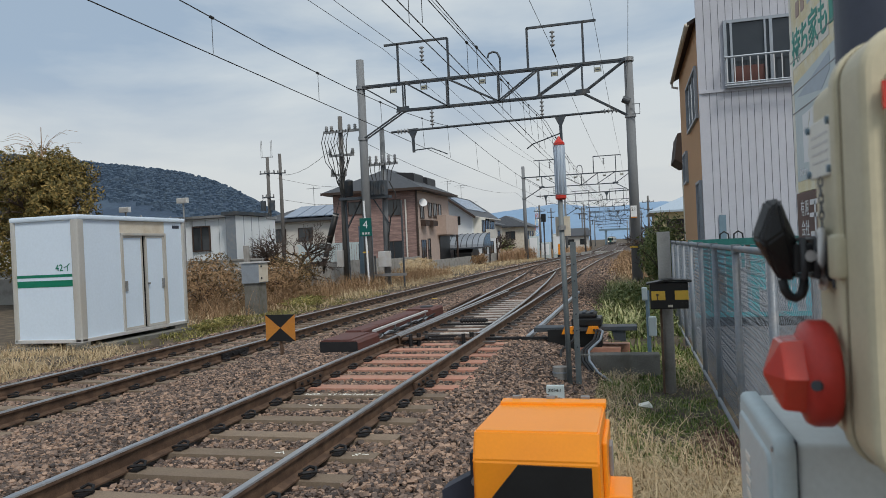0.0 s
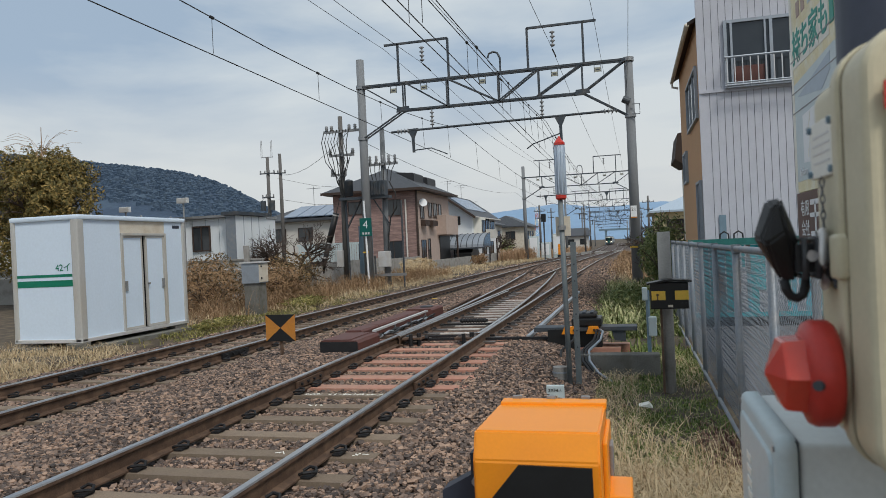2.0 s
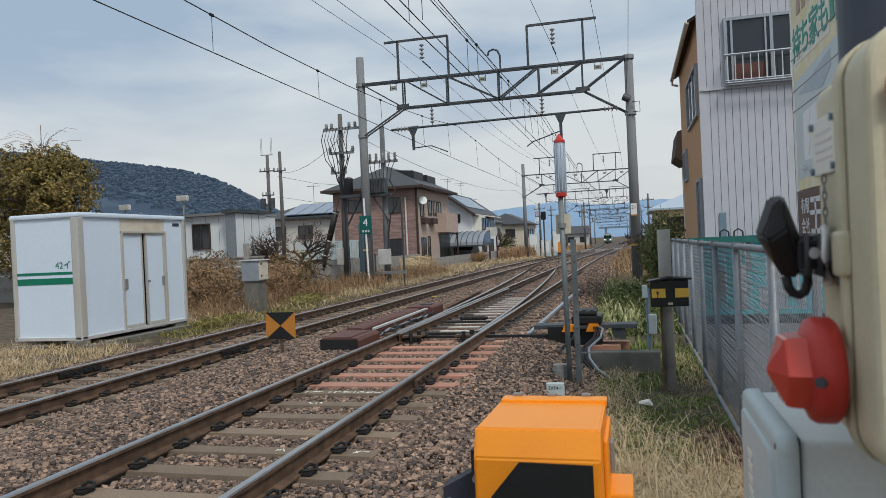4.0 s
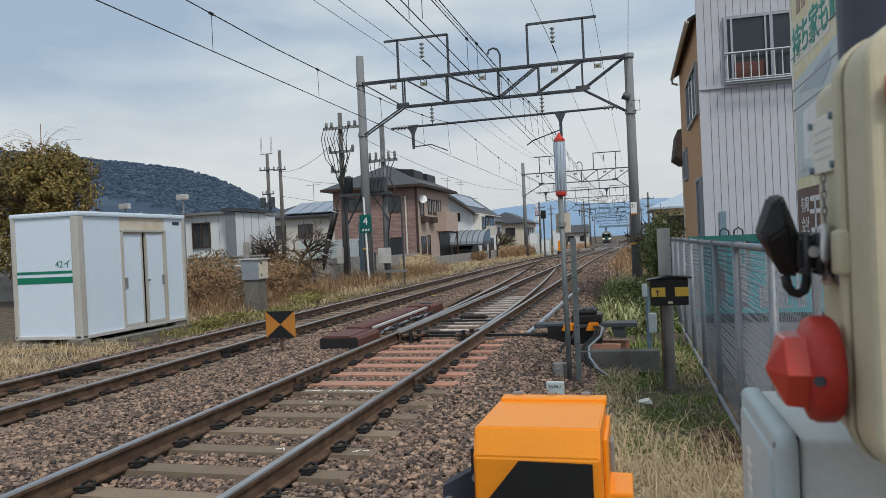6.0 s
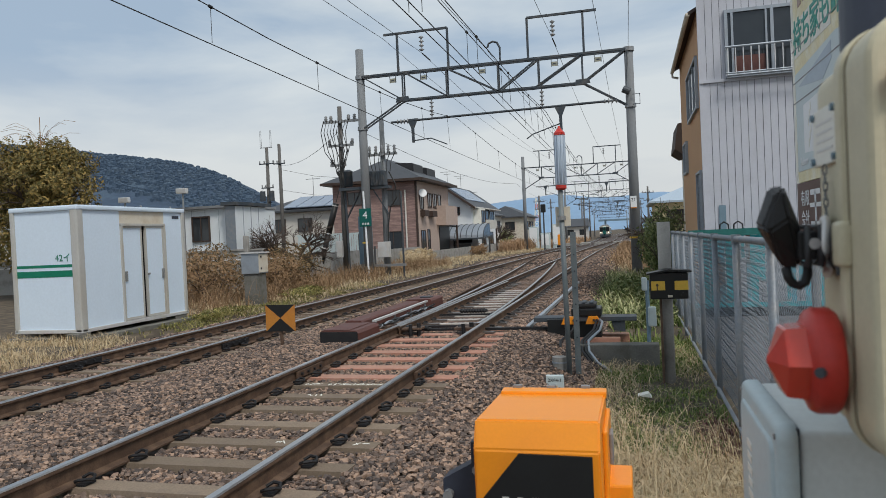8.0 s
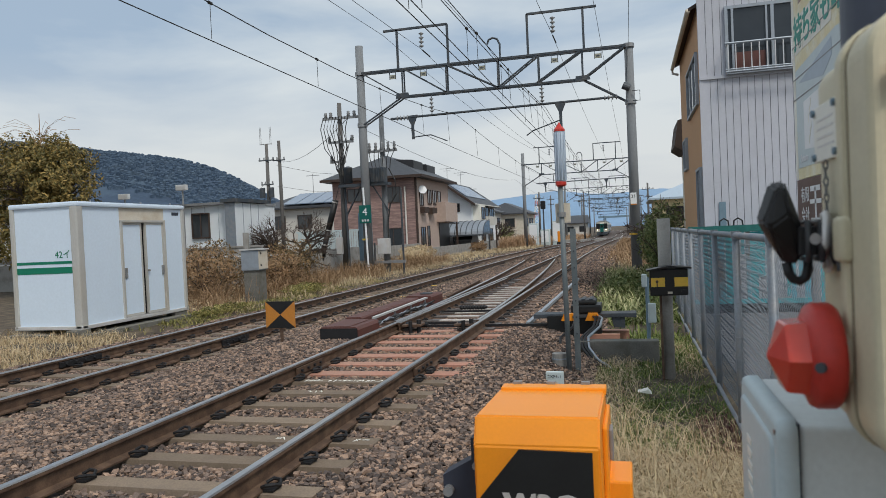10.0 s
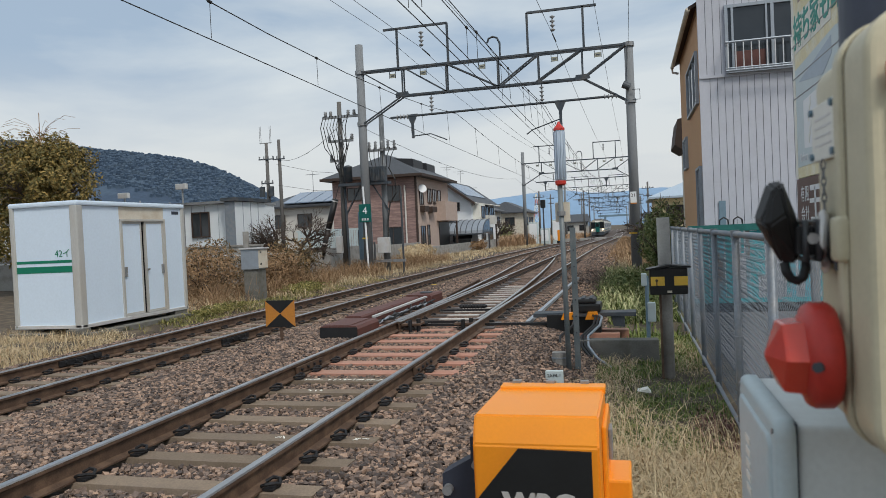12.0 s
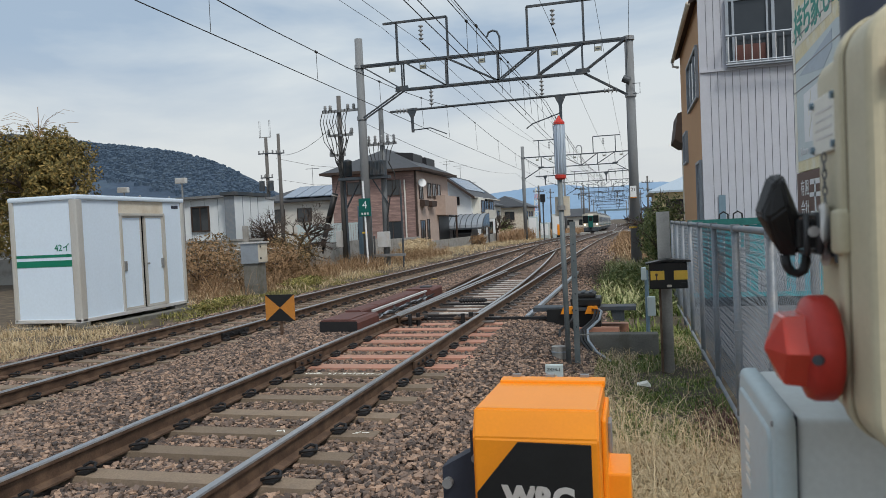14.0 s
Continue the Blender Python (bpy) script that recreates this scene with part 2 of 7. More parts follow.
    galv=mat("galv", (0.33, 0.37, 0.42), 0.5, metal=0.4, vary=0.15, scale=5, fine=60, bump=0.1, second=(0.25, 0.27, 0.29), amount=0.6),
    bluegrey=mat("bluegrey", (0.16, 0.24, 0.30), 0.5, vary=0.12, bump=0.05),
    # the blue haze of distance is put into the colours of hill and woods
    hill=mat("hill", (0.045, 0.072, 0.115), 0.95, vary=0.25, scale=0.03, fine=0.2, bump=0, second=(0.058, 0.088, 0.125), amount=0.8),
    hazy_hill_tree=mat("hazy_hill_tree", (0.045, 0.076, 0.122), 0.95, vary=0.1, scale=0.01, fine=0.1, bump=0, second=(0.062, 0.092, 0.13), amount=0.9, island=0.14),
    leaf_yellow=mat("leaf_yellow", (0.16, 0.165, 0.045), 0.75, vary=0.2, scale=2, fine=20, bump=0, second=(0.30, 0.25, 0.09), amount=0.9, island=0.35),
    # mountains take their pale blue from haze mixed into this colour
    hazy_far_hill=mat("hazy_far_hill", (0.21, 0.32, 0.46), 0.95, vary=0.08, scale=0.004, fine=0.03, bump=0),
    prefab=mat("prefab", (0.72, 0.76, 0.79), 0.5, vary=0.06, scale=1.2, fine=20, bump=0.05, second=(0.63, 0.67, 0.69), amount=0.6),
    roof_blue=mat("roof_blue", (0.38, 0.46, 0.54), 0.4, vary=0.1, bump=0.05),
    train_cream=mat("train_cream", (0.42, 0.40, 0.345), 0.4, vary=0.06, bump=0.03),
    yellow_wall=mat("yellow_wall", (0.62, 0.52, 0.30), 0.8, vary=0.08, bump=0.1),
    pale_body=mat("pale_body", (0.60, 0.635, 0.62), 0.45, vary=0.08, scale=8, fine=90, bump=0.05, second=(0.50, 0.52, 0.50), amount=0.6),
    sheet_blue=mat("sheet_blue", (0.58, 0.66, 0.68), 0.5, vary=0.06, bump=0.03),
    lot=mat("lot", (0.13, 0.125, 0.13), 0.95, vary=0.3, scale=6, fine=60, bump=0.5),
    straw_paint=mat("straw_paint", (0.80, 0.72, 0.46), 0.6, vary=0.12, scale=4, fine=30, bump=0.03, second=(0.80, 0.78, 0.66), amount=0.8),
    board_green=mat("board_green", (0.06, 0.33, 0.27), 0.6, vary=0.15, bump=0.03),
    lamp_on=glow("lamp_on", (1.0, 0.78, 0.5), 4.0),
    ivory=mat("ivory", (0.80, 0.79, 0.72), 0.5, vary=0.06, bump=0.03),
    red_lens=mat("red_lens", (0.78, 0.07, 0.04), 0.16, vary=0.06, scale=14, fine=90, bump=0.02, second=(0.70, 0.09, 0.05), amount=0.5, spec=0.7),
)
lens_shader = M["red_lens"].node_tree.nodes["Principled BSDF"]
lens_shader.inputs["Transmission Weight"].default_value = 0.2

# ---- mesh tools ----
def box(bm, x0, x1, y0, y1, z0, z1, bev=0.0):
    b = bmesh.ops.create_cube(bm, size=1)
    bmesh.ops.scale(bm, vec=(abs(x1 - x0), abs(y1 - y0), abs(z1 - z0)), verts=b["verts"])
    bmesh.ops.translate(bm, vec=((x0 + x1) / 2, (y0 + y1) / 2, (z0 + z1) / 2), verts=b["verts"])
    if bev:
        es = list({e for v in b["verts"] for e in v.link_edges})
        bmesh.ops.bevel(bm, geom=es, offset=bev, segments=2, affect="EDGES", profile=0.6)
    return bm

def tube(bm, p0, p1, r0, r1=None, n=8, caps=True):
    """A straight round bar from p0 to p1."""
    p0, p1 = Vector(p0), Vector(p1)
    r1 = r0 if r1 is None else r1
    d = p1 - p0
    m = Matrix.Translation((p0 + p1) / 2) @ d.to_track_quat("Z", "Y").to_matrix().to_4x4()
    bmesh.ops.create_cone(bm, cap_ends=caps, segments=n, radius1=max(r0, 1e-4), radius2=max(r1, 1e-4), depth=d.length, matrix=m)
    return bm

def pipe(bm, pts, r, n=6):
    """A bent round bar through points."""
    pts = [Vector(p) for p in pts]
    rings = []
    for i, p in enumerate(pts):
        d = (pts[min(i + 1, len(pts) - 1)] - pts[max(i - 1, 0)]).normalized()
        q = d.to_track_quat("Z", "Y").to_matrix()
        rings.append([bm.verts.new(p + q @ Vector((r * math.cos(2 * math.pi * k / n), r * math.sin(2 * math.pi * k / n), 0))) for k in range(n)])
    for a, b in zip(rings, rings[1:]):
        for k in range(n):
            bm.faces.new((a[k], a[(k + 1) % n], b[(k + 1) % n], b[k]))
    bm.faces.new(rings[0][::-1]); bm.faces.new(rings[-1])
    return bm

def bar(bm, p0, p1, w, d):
    """A flat or square bar, w wide across and d deep."""
    p0, p1 = Vector(p0), Vector(p1)
    v = p1 - p0
    m = Matrix.Translation((p0 + p1) / 2) @ v.to_track_quat("Z", "Y").to_matrix().to_4x4() @ Matrix.Diagonal((w, d, v.length, 1))
    bmesh.ops.create_cube(bm, size=1, matrix=m)
    return bm

def prism(bm, outline, y0, y1, axis="y"):
    """An outline of (a, b) pairs drawn out along an axis."""
    f = {"y": lambda a, b, c: (a, c, b), "x": lambda a, b, c: (c, a, b), "z": lambda a, b, c: (a, b, c)}[axis]
    v0 = [bm.verts.new(f(a, b, y0)) for a, b in outline]
    v1 = [bm.verts.new(f(a, b, y1)) for a, b in outline]
    k = len(outline)
    bm.faces.new(v0); bm.faces.new(v1[::-1])
    for i in range(k):
        bm.faces.new((v0[i], v1[i], v1[(i + 1) % k], v0[(i + 1) % k]))
    bmesh.ops.recalc_face_normals(bm, faces=bm.faces[:])
    return bm

def lathe(bm, prof, centre, axis=(0, 0, 1), n=16):
    """A turned body: (radius, height) pairs about an axis."""
    q = Vector(axis).to_track_quat("Z", "Y").to_matrix()
    rings = []
    for r, hgt in prof:
        rings.append([bm.verts.new(Vector(centre) + q @ Vector((max(r, 1e-4) * math.cos(2 * math.pi * k / n), max(r, 1e-4) * math.sin(2 * math.pi * k / n), hgt))) for k in range(n)])
    for a, b in zip(rings, rings[1:]):
        for k in range(n):
            bm.faces.new((a[k], a[(k + 1) % n], b[(k + 1) % n], b[k]))
    bm.faces.new(rings[0][::-1]); bm.faces.new(rings[-1])
    return bm

def B():
    return bmesh.new()

def done(name, bm, material, smooth=False):
    me = bpy.data.meshes.new(name)
    bm.to_mesh(me); bm.free()
    me.materials.append(material)
    if smooth:
        me.shade_smooth()
    return me

def part(name, bm, material, parent, label="", smooth=False):
    """One mesh object under a thing or under a part."""
    ob = new(name, done(name, bm, material, smooth))
    ob.parent = parent
    if label:
        tagged(ob, label)
    return ob

def thing(name, label, category, group="", m=None, kind=""):
    ob = new(name)
    if m is not None:
        ob.matrix_world = m
    return tagged(ob, label, category, group, kind)

def solo(name, bm, material, label, category, group="", kind="", smooth=False):
    """A thing that is one mesh."""
    return tagged(new(name, done(name, bm, material, smooth)), label, category, group, kind)

def shared(name, mesh, parent, m):
    ob = new(name, mesh)
    ob.parent = parent
    ob.matrix_local = m
    return ob

def sheet(name, verts, faces, material, smooth=False):
    me = bpy.data.meshes.new(name)
    me.from_pydata(verts, [], faces)
    me.materials.append(material)
    if smooth:
        me.shade_smooth()
    return me

def letters(text, size, m, material, name="lettering", parent=None, depth=0.002, bold=0.0):
    """Raised letters in the built-in font, as a mesh."""
    cu = bpy.data.curves.new(name, "FONT")
    cu.body, cu.size, cu.extrude, cu.align_x, cu.align_y, cu.resolution_u = text, size, depth, "CENTER", "CENTER", 3
    cu.offset = bold
    tmp = new(name, cu)
    me = bpy.data.meshes.new_from_object(tmp.evaluated_get(bpy.context.evaluated_depsgraph_get()))
    bpy.data.objects.remove(tmp)
    me.materials.clear(); me.materials.append(material)
    ob = new(name, me)
    ob.matrix_world = m
    if parent is not None:
        ob.parent = parent
        ob.matrix_parent_inverse = parent.matrix_world.inverted()
    return ob

FRONT = pose(0, 0, 0, 90, 0, 0)     # letters that face towards -y
def smooth01(a, b, t):
    t = min(1.0, max(0.0, (t - a) / (b - a)))
    return t * t * (3 - 2 * t)

# ---- plan of the line: rail tops at z = 0 near the viewer, y runs along the track ----
NEAR_L, NEAR_R = -4.045, -2.545      # rail centre lines of the near track
FAR_L, FAR_R, FAR_Z = -8.55, -7.05, -0.142
def dip(y):
    return -0.75 * smooth01(40, 165, y) - 0.35 * smooth01(200, 365, y)
def bend(y):
    return 0.75 * smooth01(15, 150, y) - 3.1 * smooth01(150, 380, y)

# ---- ground: one sheet to the horizon ----
def ground_z(x, y):
    """Height of the soil under everything."""
    z = -0.50
    z += 0.10 * smooth01(-10.4, -11.2, x) if x < -10.4 else 0
    z += 0.30 * smooth01(12, 60, -x) * smooth01(14, 45, y) * (1 if x < -12 else 0)
    z -= 0.08 * smooth01(-1.6, 0.2, x) * (1 - smooth01(3, 6, x))
    if 0.2 < x < 1.1:
        z += 0.05 * math.sin(1.7 * y) * math.sin(math.pi * (x - 0.2) / 0.9)
    return z + dip(y)

def axis_steps(stops):
    out = [stops[0][0]]
    for (a, step), (b, _) in zip(stops, stops[1:]):
        k = max(1, round((b - a) / step))
        out += [a + (b - a) * i / k for i in range(1, k + 1)]
    return out
gx = axis_steps([(-3500, 500), (-500, 60), (-80, 8), (-24, 0.8), (-12, 0.25), (4, 1.5), (16, 8), (80, 60), (500, 500), (3500, 1)])
gy = axis_steps([(-400, 100), (-20, 2), (0, 0.25), (20, 1), (60, 4), (160, 20), (500, 200), (4500, 1)])
gv = [(x, y, ground_z(x, y) + (0.03 * noise.noise((x * 1.3, y * 1.3, 0)) if abs(x) < 30 and y < 60 else 0)) for y in gy for x in gx]
nx = len(gx)
gf = [(j * nx + i, j * nx + i + 1, (j + 1) * nx + i + 1, (j + 1) * nx + i) for j in range(len(gy) - 1) for i in range(nx - 1)]
tagged(new("ground", sheet("ground", gv, gf, M["soil"], True)), "bare brown soil with dry weeds beside the railway", "ground", kind="structure")

# ballast bed: a long low bank of stone under both tracks
BED = [(-10.15, -0.55), (-9.75, -0.41), (-9.2, -0.385), (-6.4, -0.37), (-5.4, -0.26), (-4.8, -0.245), (-1.75, -0.245), (-1.35, -0.28), (-0.45, -0.58)]
by = axis_steps([(-12, 2), (0, 0.5), (20, 2), (60, 5), (200, 10), (420, 1)])
bv = [(x + bend(y), y, z + dip(y)) for y in by for x, z in BED]
k = len(BED)
bf = [(j * k + i, j * k + i + 1, (j + 1) * k + i + 1, (j + 1) * k + i) for j in range(len(by) - 1) for i in range(k - 1)]
ballast_bed = tagged(new("ballast_bed", sheet("ballast_bed", bv, bf, M["ballast"])), "grey-brown crushed stone bed under the tracks", "ballast", kind="structure")
def bed_z(x):
    for (a, za), (b, zb) in zip(BED, BED[1:]):
        if a <= x <= b:
            return za + (zb - za) * (x - a) / (b - a)
    return None

# ---- rails ----
RAIL = [(-0.0325, -0.012), (-0.026, 0.0), (0.026, 0.0), (0.0325, -0.012), (0.0325, -0.036), (0.0085, -0.05), (0.0085, -0.142), (0.0725, -0.160), (0.0725, -0.174), (-0.0725, -0.174), (-0.0725, -0.160), (-0.0085, -0.142), (-0.0085, -0.05), (-0.0325, -0.036)]
def rail(name, parent, line, label="", head=True, scale=1.0):
    """A rail swept along a line of (x, y, z) top points."""
    v, f, mi = [], [], []
    n = len(RAIL)
    for i, p in enumerate(line):
        a, b = Vector(line[max(i - 1, 0)]), Vector(line[min(i + 1, len(line) - 1)])
        t = (b - a).normalized()
        s = Vector((t.y, -t.x, 0))
        v += [tuple(Vector(p) + s * (u * scale) + Vector((0, 0, w))) for u, w in RAIL]
    for i in range(len(line) - 1):
        for j in range(n):
            f.append((i * n + j, i * n + (j + 1) % n, (i + 1) * n + (j + 1) % n, (i + 1) * n + j)[::-1])
            mi.append(1 if j in (0, 1, 2) and head else 0)
    f += [tuple(range(n)), tuple(range((len(line) - 1) * n, len(line) * n))[::-1]]
    mi += [0, 0]
    me = sheet(name, v, f, M["rail_side"])
    me.materials.append(M["rail_head"])
    me.polygons.foreach_set("material_index", mi)
    ob = new(name, me)
    ob.parent = parent
    return tagged(ob, label) if label else ob

line_y = axis_steps([(-6, 2), (0, 1), (60, 4), (200, 8), (420, 1)])
near_track = thing("railway_track", "near railway track with worn bright rails on concrete sleepers", "railway track", "tracks", kind="structure")
far_track = thing("railway_track", "second railway track with brown rails on concrete sleepers", "railway track", "tracks", kind="structure")
for tr, xs, z0 in ((near_track, (NEAR_L, NEAR_R), 0.0), (far_track, (FAR_L, FAR_R), FAR_Z)):
    for x in xs:
        rail("rail", tr, [(x + bend(y), y, z0 + dip(y)) for y in line_y])

# sleepers: tan concrete, red-brown timber in the turnout
def sleeper_mesh(name, half, w, hgt, material, taper=0.02):
    b = B()
    prism(b, [(-w / 2, -hgt), (w / 2, -hgt), (w / 2 - taper, 0), (-w / 2 + taper, 0)], -half, half, "x")
    return done(name, b, material)
SL = sleeper_mesh("sleeper", 1.2, 0.23, 0.16, M["sleeper"])
TB = sleeper_mesh("timber_sleeper", 1.35, 0.25, 0.16, M["timber"], 0.004)
TBL = sleeper_mesh("long_timber_sleeper", 1.9, 0.25, 0.16, M["old_timber"], 0.004)
TBM = sleeper_mesh("timber_sleeper", 1.55, 0.25, 0.16, M["timber"], 0.004)
rs = random.Random(5)
def clip_mesh():
    b = B()
    for s in (-1, 1):
        pipe(b, [(s * 0.06, -0.05, 0.03), (s * 0.10, -0.06, 0.045), (s * 0.155, -0.045, 0.05), (s * 0.175, 0.0, 0.035), (s * 0.155, 0.045, 0.055), (s * 0.10, 0.055, 0.06), (s * 0.055, 0.03, 0.035)], 0.013, 6)
        box(b, s * 0.07, s * 0.15, -0.06, 0.06, 0, 0.014)
    return done("rail_clip", b, M["clip"])
CLIP = clip_mesh()
near_sleepers = [4.98 + 0.585 * i for i in range(-12, 6)]
timbers = [8.39 + 0.62 * i for i in range(0, 44)]
later = [timbers[-1] + 0.6 * i for i in range(1, 60)]
def lay(tr, cx, z0, y, mesh, name, clips=True, shift=0.0):
    z = z0 - 0.176 + dip(y)
    s = shared(name, mesh, tr, pose(cx + bend(y) + shift, y + rs.uniform(-0.015, 0.015), z, 0, 0, rs.uniform(-0.5, 0.5)))
    if clips and y < 40:
        for x in (cx - 0.75, cx + 0.75):
            shared("rail_clip", CLIP, tr, pose(x + bend(y), y, z + 0.004))
ncx, fcx = (NEAR_L + NEAR_R) / 2, (FAR_L + FAR_R) / 2
for y in near_sleepers:
    lay(near_track, ncx, 0, y, SL, "sleeper")
for i, y in enumerate(timbers):
    lay(near_track, ncx, 0, y, TB if i < 4 else TBM if i < 8 else TBL, "timber_sleeper", i < 4 or i > 7, -0.35 if i > 14 else 0.0)
for y in later:
    lay(near_track, ncx, 0, y, SL, "sleeper", False)
for i in range(-6, 100):
    lay(far_track, fcx, FAR_Z, 4.6 + 0.6 * i, SL, "sleeper")

# ---- portal over the tracks ----
GY = 33.8
def portal(y, full=True, tint=None):
    th = thing("catenary_portal", "grey lattice steel beam on two concrete poles over the tracks" if full else "distant grey steel portal carrying the overhead wires", "catenary portal", "catenary portals")
    dx, dz = bend(y), dip(y)
    base = dz - 0.7
    lx, rx = -12.72 + dx, 0.17 + dx
    for x, top, nm in ((lx, 10.95, "pole"), (rx, 9.63, "pole")):
        part(nm, tube(B(), (x, y, base), (x, y, top + dz), 0.235, 0.19, 20), M["pole"], th, "grey concrete pole", True)
    zt, zb = 9.58 + dz, 8.25 + dz
    s = M["steel_dark"]
    for yy in (-0.17, 0.17):
        part("top_chord", bar(B(), (lx, y + yy, zt), (rx, y + yy, zt), 0.09, 0.09), s, th)
        part("bottom_chord", bar(B(), (-10.5 + dx, y + yy, zb), (-1.9 + dx, y + yy, zb), 0.085, 0.085), s, th)
        for x0, z0, x1, z1 in ((-10.5, zb, lx - dx + 0.15, 7.05 + dz), (-1.9, zb, rx - dx - 0.1, 7.05 + dz), (-12.6, zt, -10.5, zb), (-10.4, zt, -8.3, zb), (-8.3, zt, -5.8, zb), (-5.8, zb, -3.9, zt), (-4.0, zb + 0.04, -1.9, zt), (-1.9, zb, 0.05, zt)):
            part("brace", bar(B(), (x0 + dx, y + yy, z0), (x1 + dx, y + yy, z1), 0.085, 0.06), s, th)
        for x in (-10.5, -8.3, -5.8, -3.9, -1.9):
            part("post", bar(B(), (x + dx, y + yy, zb), (x + dx, y + yy, zt), 0.07, 0.05), s, th)
    for x in (-10.5, -1.9):
        part("gusset", prism(B(), [(x + dx - 0.35, zb - 0.12), (x + dx + 0.35, zb - 0.06), (x + dx + 0.3, zb + 0.16), (x + dx - 0.3, zb + 0.14)], y - 0.26, y - 0.245), s, th)
    for x in (lx, rx):
        for z in (zt, 7.05 + dz):
            part("pole_band", tube(B(), (x, y, z - 0.09), (x, y, z + 0.09), 0.25, n=20), M["steel"], th)
    # frames on the beam that carry feeder wires
    for x0, x1, ov0, ov1 in ((-10.73, -8.2, 0.68, 0.0), (-4.36, -1.8, 0.0, 0.62)):
        for x in (x0, x1):
            part("riser", bar(B(), (x + dx, y, zt), (x + dx, y, 11.53 + dz), 0.1, 0.1), s, th)
        part("cross_arm", bar(B(), (x0 - ov0 + dx, y, 11.53 + dz), (x1 + ov1 + dx, y, 11.53 + dz), 0.1, 0.1), s, th)
    part("hook", pipe(B(), [(-5.68 + dx, y, zt), (-5.68 + dx, y, 10.3 + dz), (-5.8 + dx, y, 10.55 + dz), (-6.0 + dx, y, 10.62 + dz), (-6.2 + dx, y, 10.55 + dz), (-6.27 + dx, y, 10.35 + dz)], 0.05, 8), s, th)
    # bar slung beneath
    part("slung_bar", tube(B(), (-11.2 + dx, y - 0.1, 7.22 + dz), (-0.75 + dx, y - 0.1, 7.32 + dz), 0.055, n=10), s, th)
    for x, z1 in ((-9.1, 8.2), (-3.79, 8.2)):
        part("insulator", lathe(B(), [(0.02, 0), (0.02, 0.12)] + [q for i in range(4) for q in ((0.04, 0.14 + i * 0.19), (0.12, 0.2 + i * 0.19), (0.04, 0.23 + i * 0.19))] + [(0.02, 0.95)], (x + dx, y - 0.1, 7.25 + dz), n=10), M["steel"], th, "grey ribbed insulator string", True)
    for x, z in ((-10.9, 7.22), (-1.0, 7.32)):
        part("insulator", lathe(B(), [q for i in range(4) for q in ((0.04, i * 0.17), (0.13, 0.05 + i * 0.17), (0.04, 0.09 + i * 0.17))], (x + dx, y - 0.1, z + dz), (1, 0, 0), 10), M["steel"], th, smooth=True)
    for x in (-9.6, -2.45):
        part("insulator", lathe(B(), [q for i in range(4) for q in ((0.04, 10.55 + i * 0.2), (0.13, 10.62 + i * 0.2), (0.04, 10.68 + i * 0.2))], (x + dx + (0.1 if x < -5 else -0.73), y, dz), n=10), M["steel"], th, smooth=True)
    for x in (-10.1, -2.97):
        part("drop_bracket", prism(B(), [(x + dx - 0.28, 7.3 + dz), (x + dx + 0.28, 7.32 + dz), (x + dx + 0.07, 6.85 + dz), (x + dx + 0.07, 6.15 + dz), (x + dx - 0.05, 6.15 + dz), (x + dx - 0.07, 6.85 + dz)], y - 0.14, y - 0.06), s, th)
        sx = 1 if x < -5 else -1
        part("steady_arm", pipe(B(), [(x + dx, y - 0.1, 6.25 + dz), (x + dx + sx * 0.9, y - 0.1, 6.3 + dz), (x + dx + sx * 1.7, y - 0.1, 5.95 + dz)] if sx > 0 else [(x + dx, y - 0.1, 6.5 + dz), (x + dx - 1.3, y - 0.1, 6.1 + dz), (x + dx - 1.6, y - 0.1, 5.9 + dz)], 0.03, 6), s, th)
    for x in (-10.93, -9.38, -6.51, -3.12, -1.18):
        pl = part("name_plate", box(B(), x + dx - 0.13, x + dx + 0.13, y - 0.33, y - 0.31, 9.10 + dz, 9.30 + dz), M["plate_grey"], th, "small grey plate hung under the beam")
        for sx in (-0.15, 0.15):
            part("hanger", box(B(), x + dx + sx - 0.015, x + dx + sx + 0.015, y - 0.335, y - 0.305, 9.08 + dz, 9.53 + dz), s, pl)
        part("unread_mark", box(B(), x + dx - 0.08, x + dx + 0.08, y - 0.335, y - 0.331, 9.17 + dz, 9.23 + dz), M["steel_dark"], pl)
    return th
portal(GY)
for _y in (87.0, 140.0, 193.0, 246.0, 299.0):
    portal(_y, False)

# ---- storage hut with sliding doors ----
hut = thing("storage_hut", "white panelled storage hut with sliding doors on concrete blocks", "storage hut")
HX0, HX1, HY0, HY1, HZ0, HZ1 = -13.28, -11.50, 13.0, 16.86, -0.21, 2.57
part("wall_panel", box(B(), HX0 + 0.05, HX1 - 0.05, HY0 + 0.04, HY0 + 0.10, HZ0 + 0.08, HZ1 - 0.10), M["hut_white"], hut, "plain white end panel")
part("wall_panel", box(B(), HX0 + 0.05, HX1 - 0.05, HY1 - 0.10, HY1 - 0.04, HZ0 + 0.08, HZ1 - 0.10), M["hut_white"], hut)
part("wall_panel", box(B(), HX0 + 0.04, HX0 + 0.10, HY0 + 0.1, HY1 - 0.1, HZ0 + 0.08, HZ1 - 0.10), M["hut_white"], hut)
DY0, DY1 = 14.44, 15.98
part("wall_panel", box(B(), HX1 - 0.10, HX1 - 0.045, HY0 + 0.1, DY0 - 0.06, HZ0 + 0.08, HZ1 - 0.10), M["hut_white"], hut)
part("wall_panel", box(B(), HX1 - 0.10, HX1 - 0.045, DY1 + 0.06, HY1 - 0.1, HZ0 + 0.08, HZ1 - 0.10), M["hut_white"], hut)
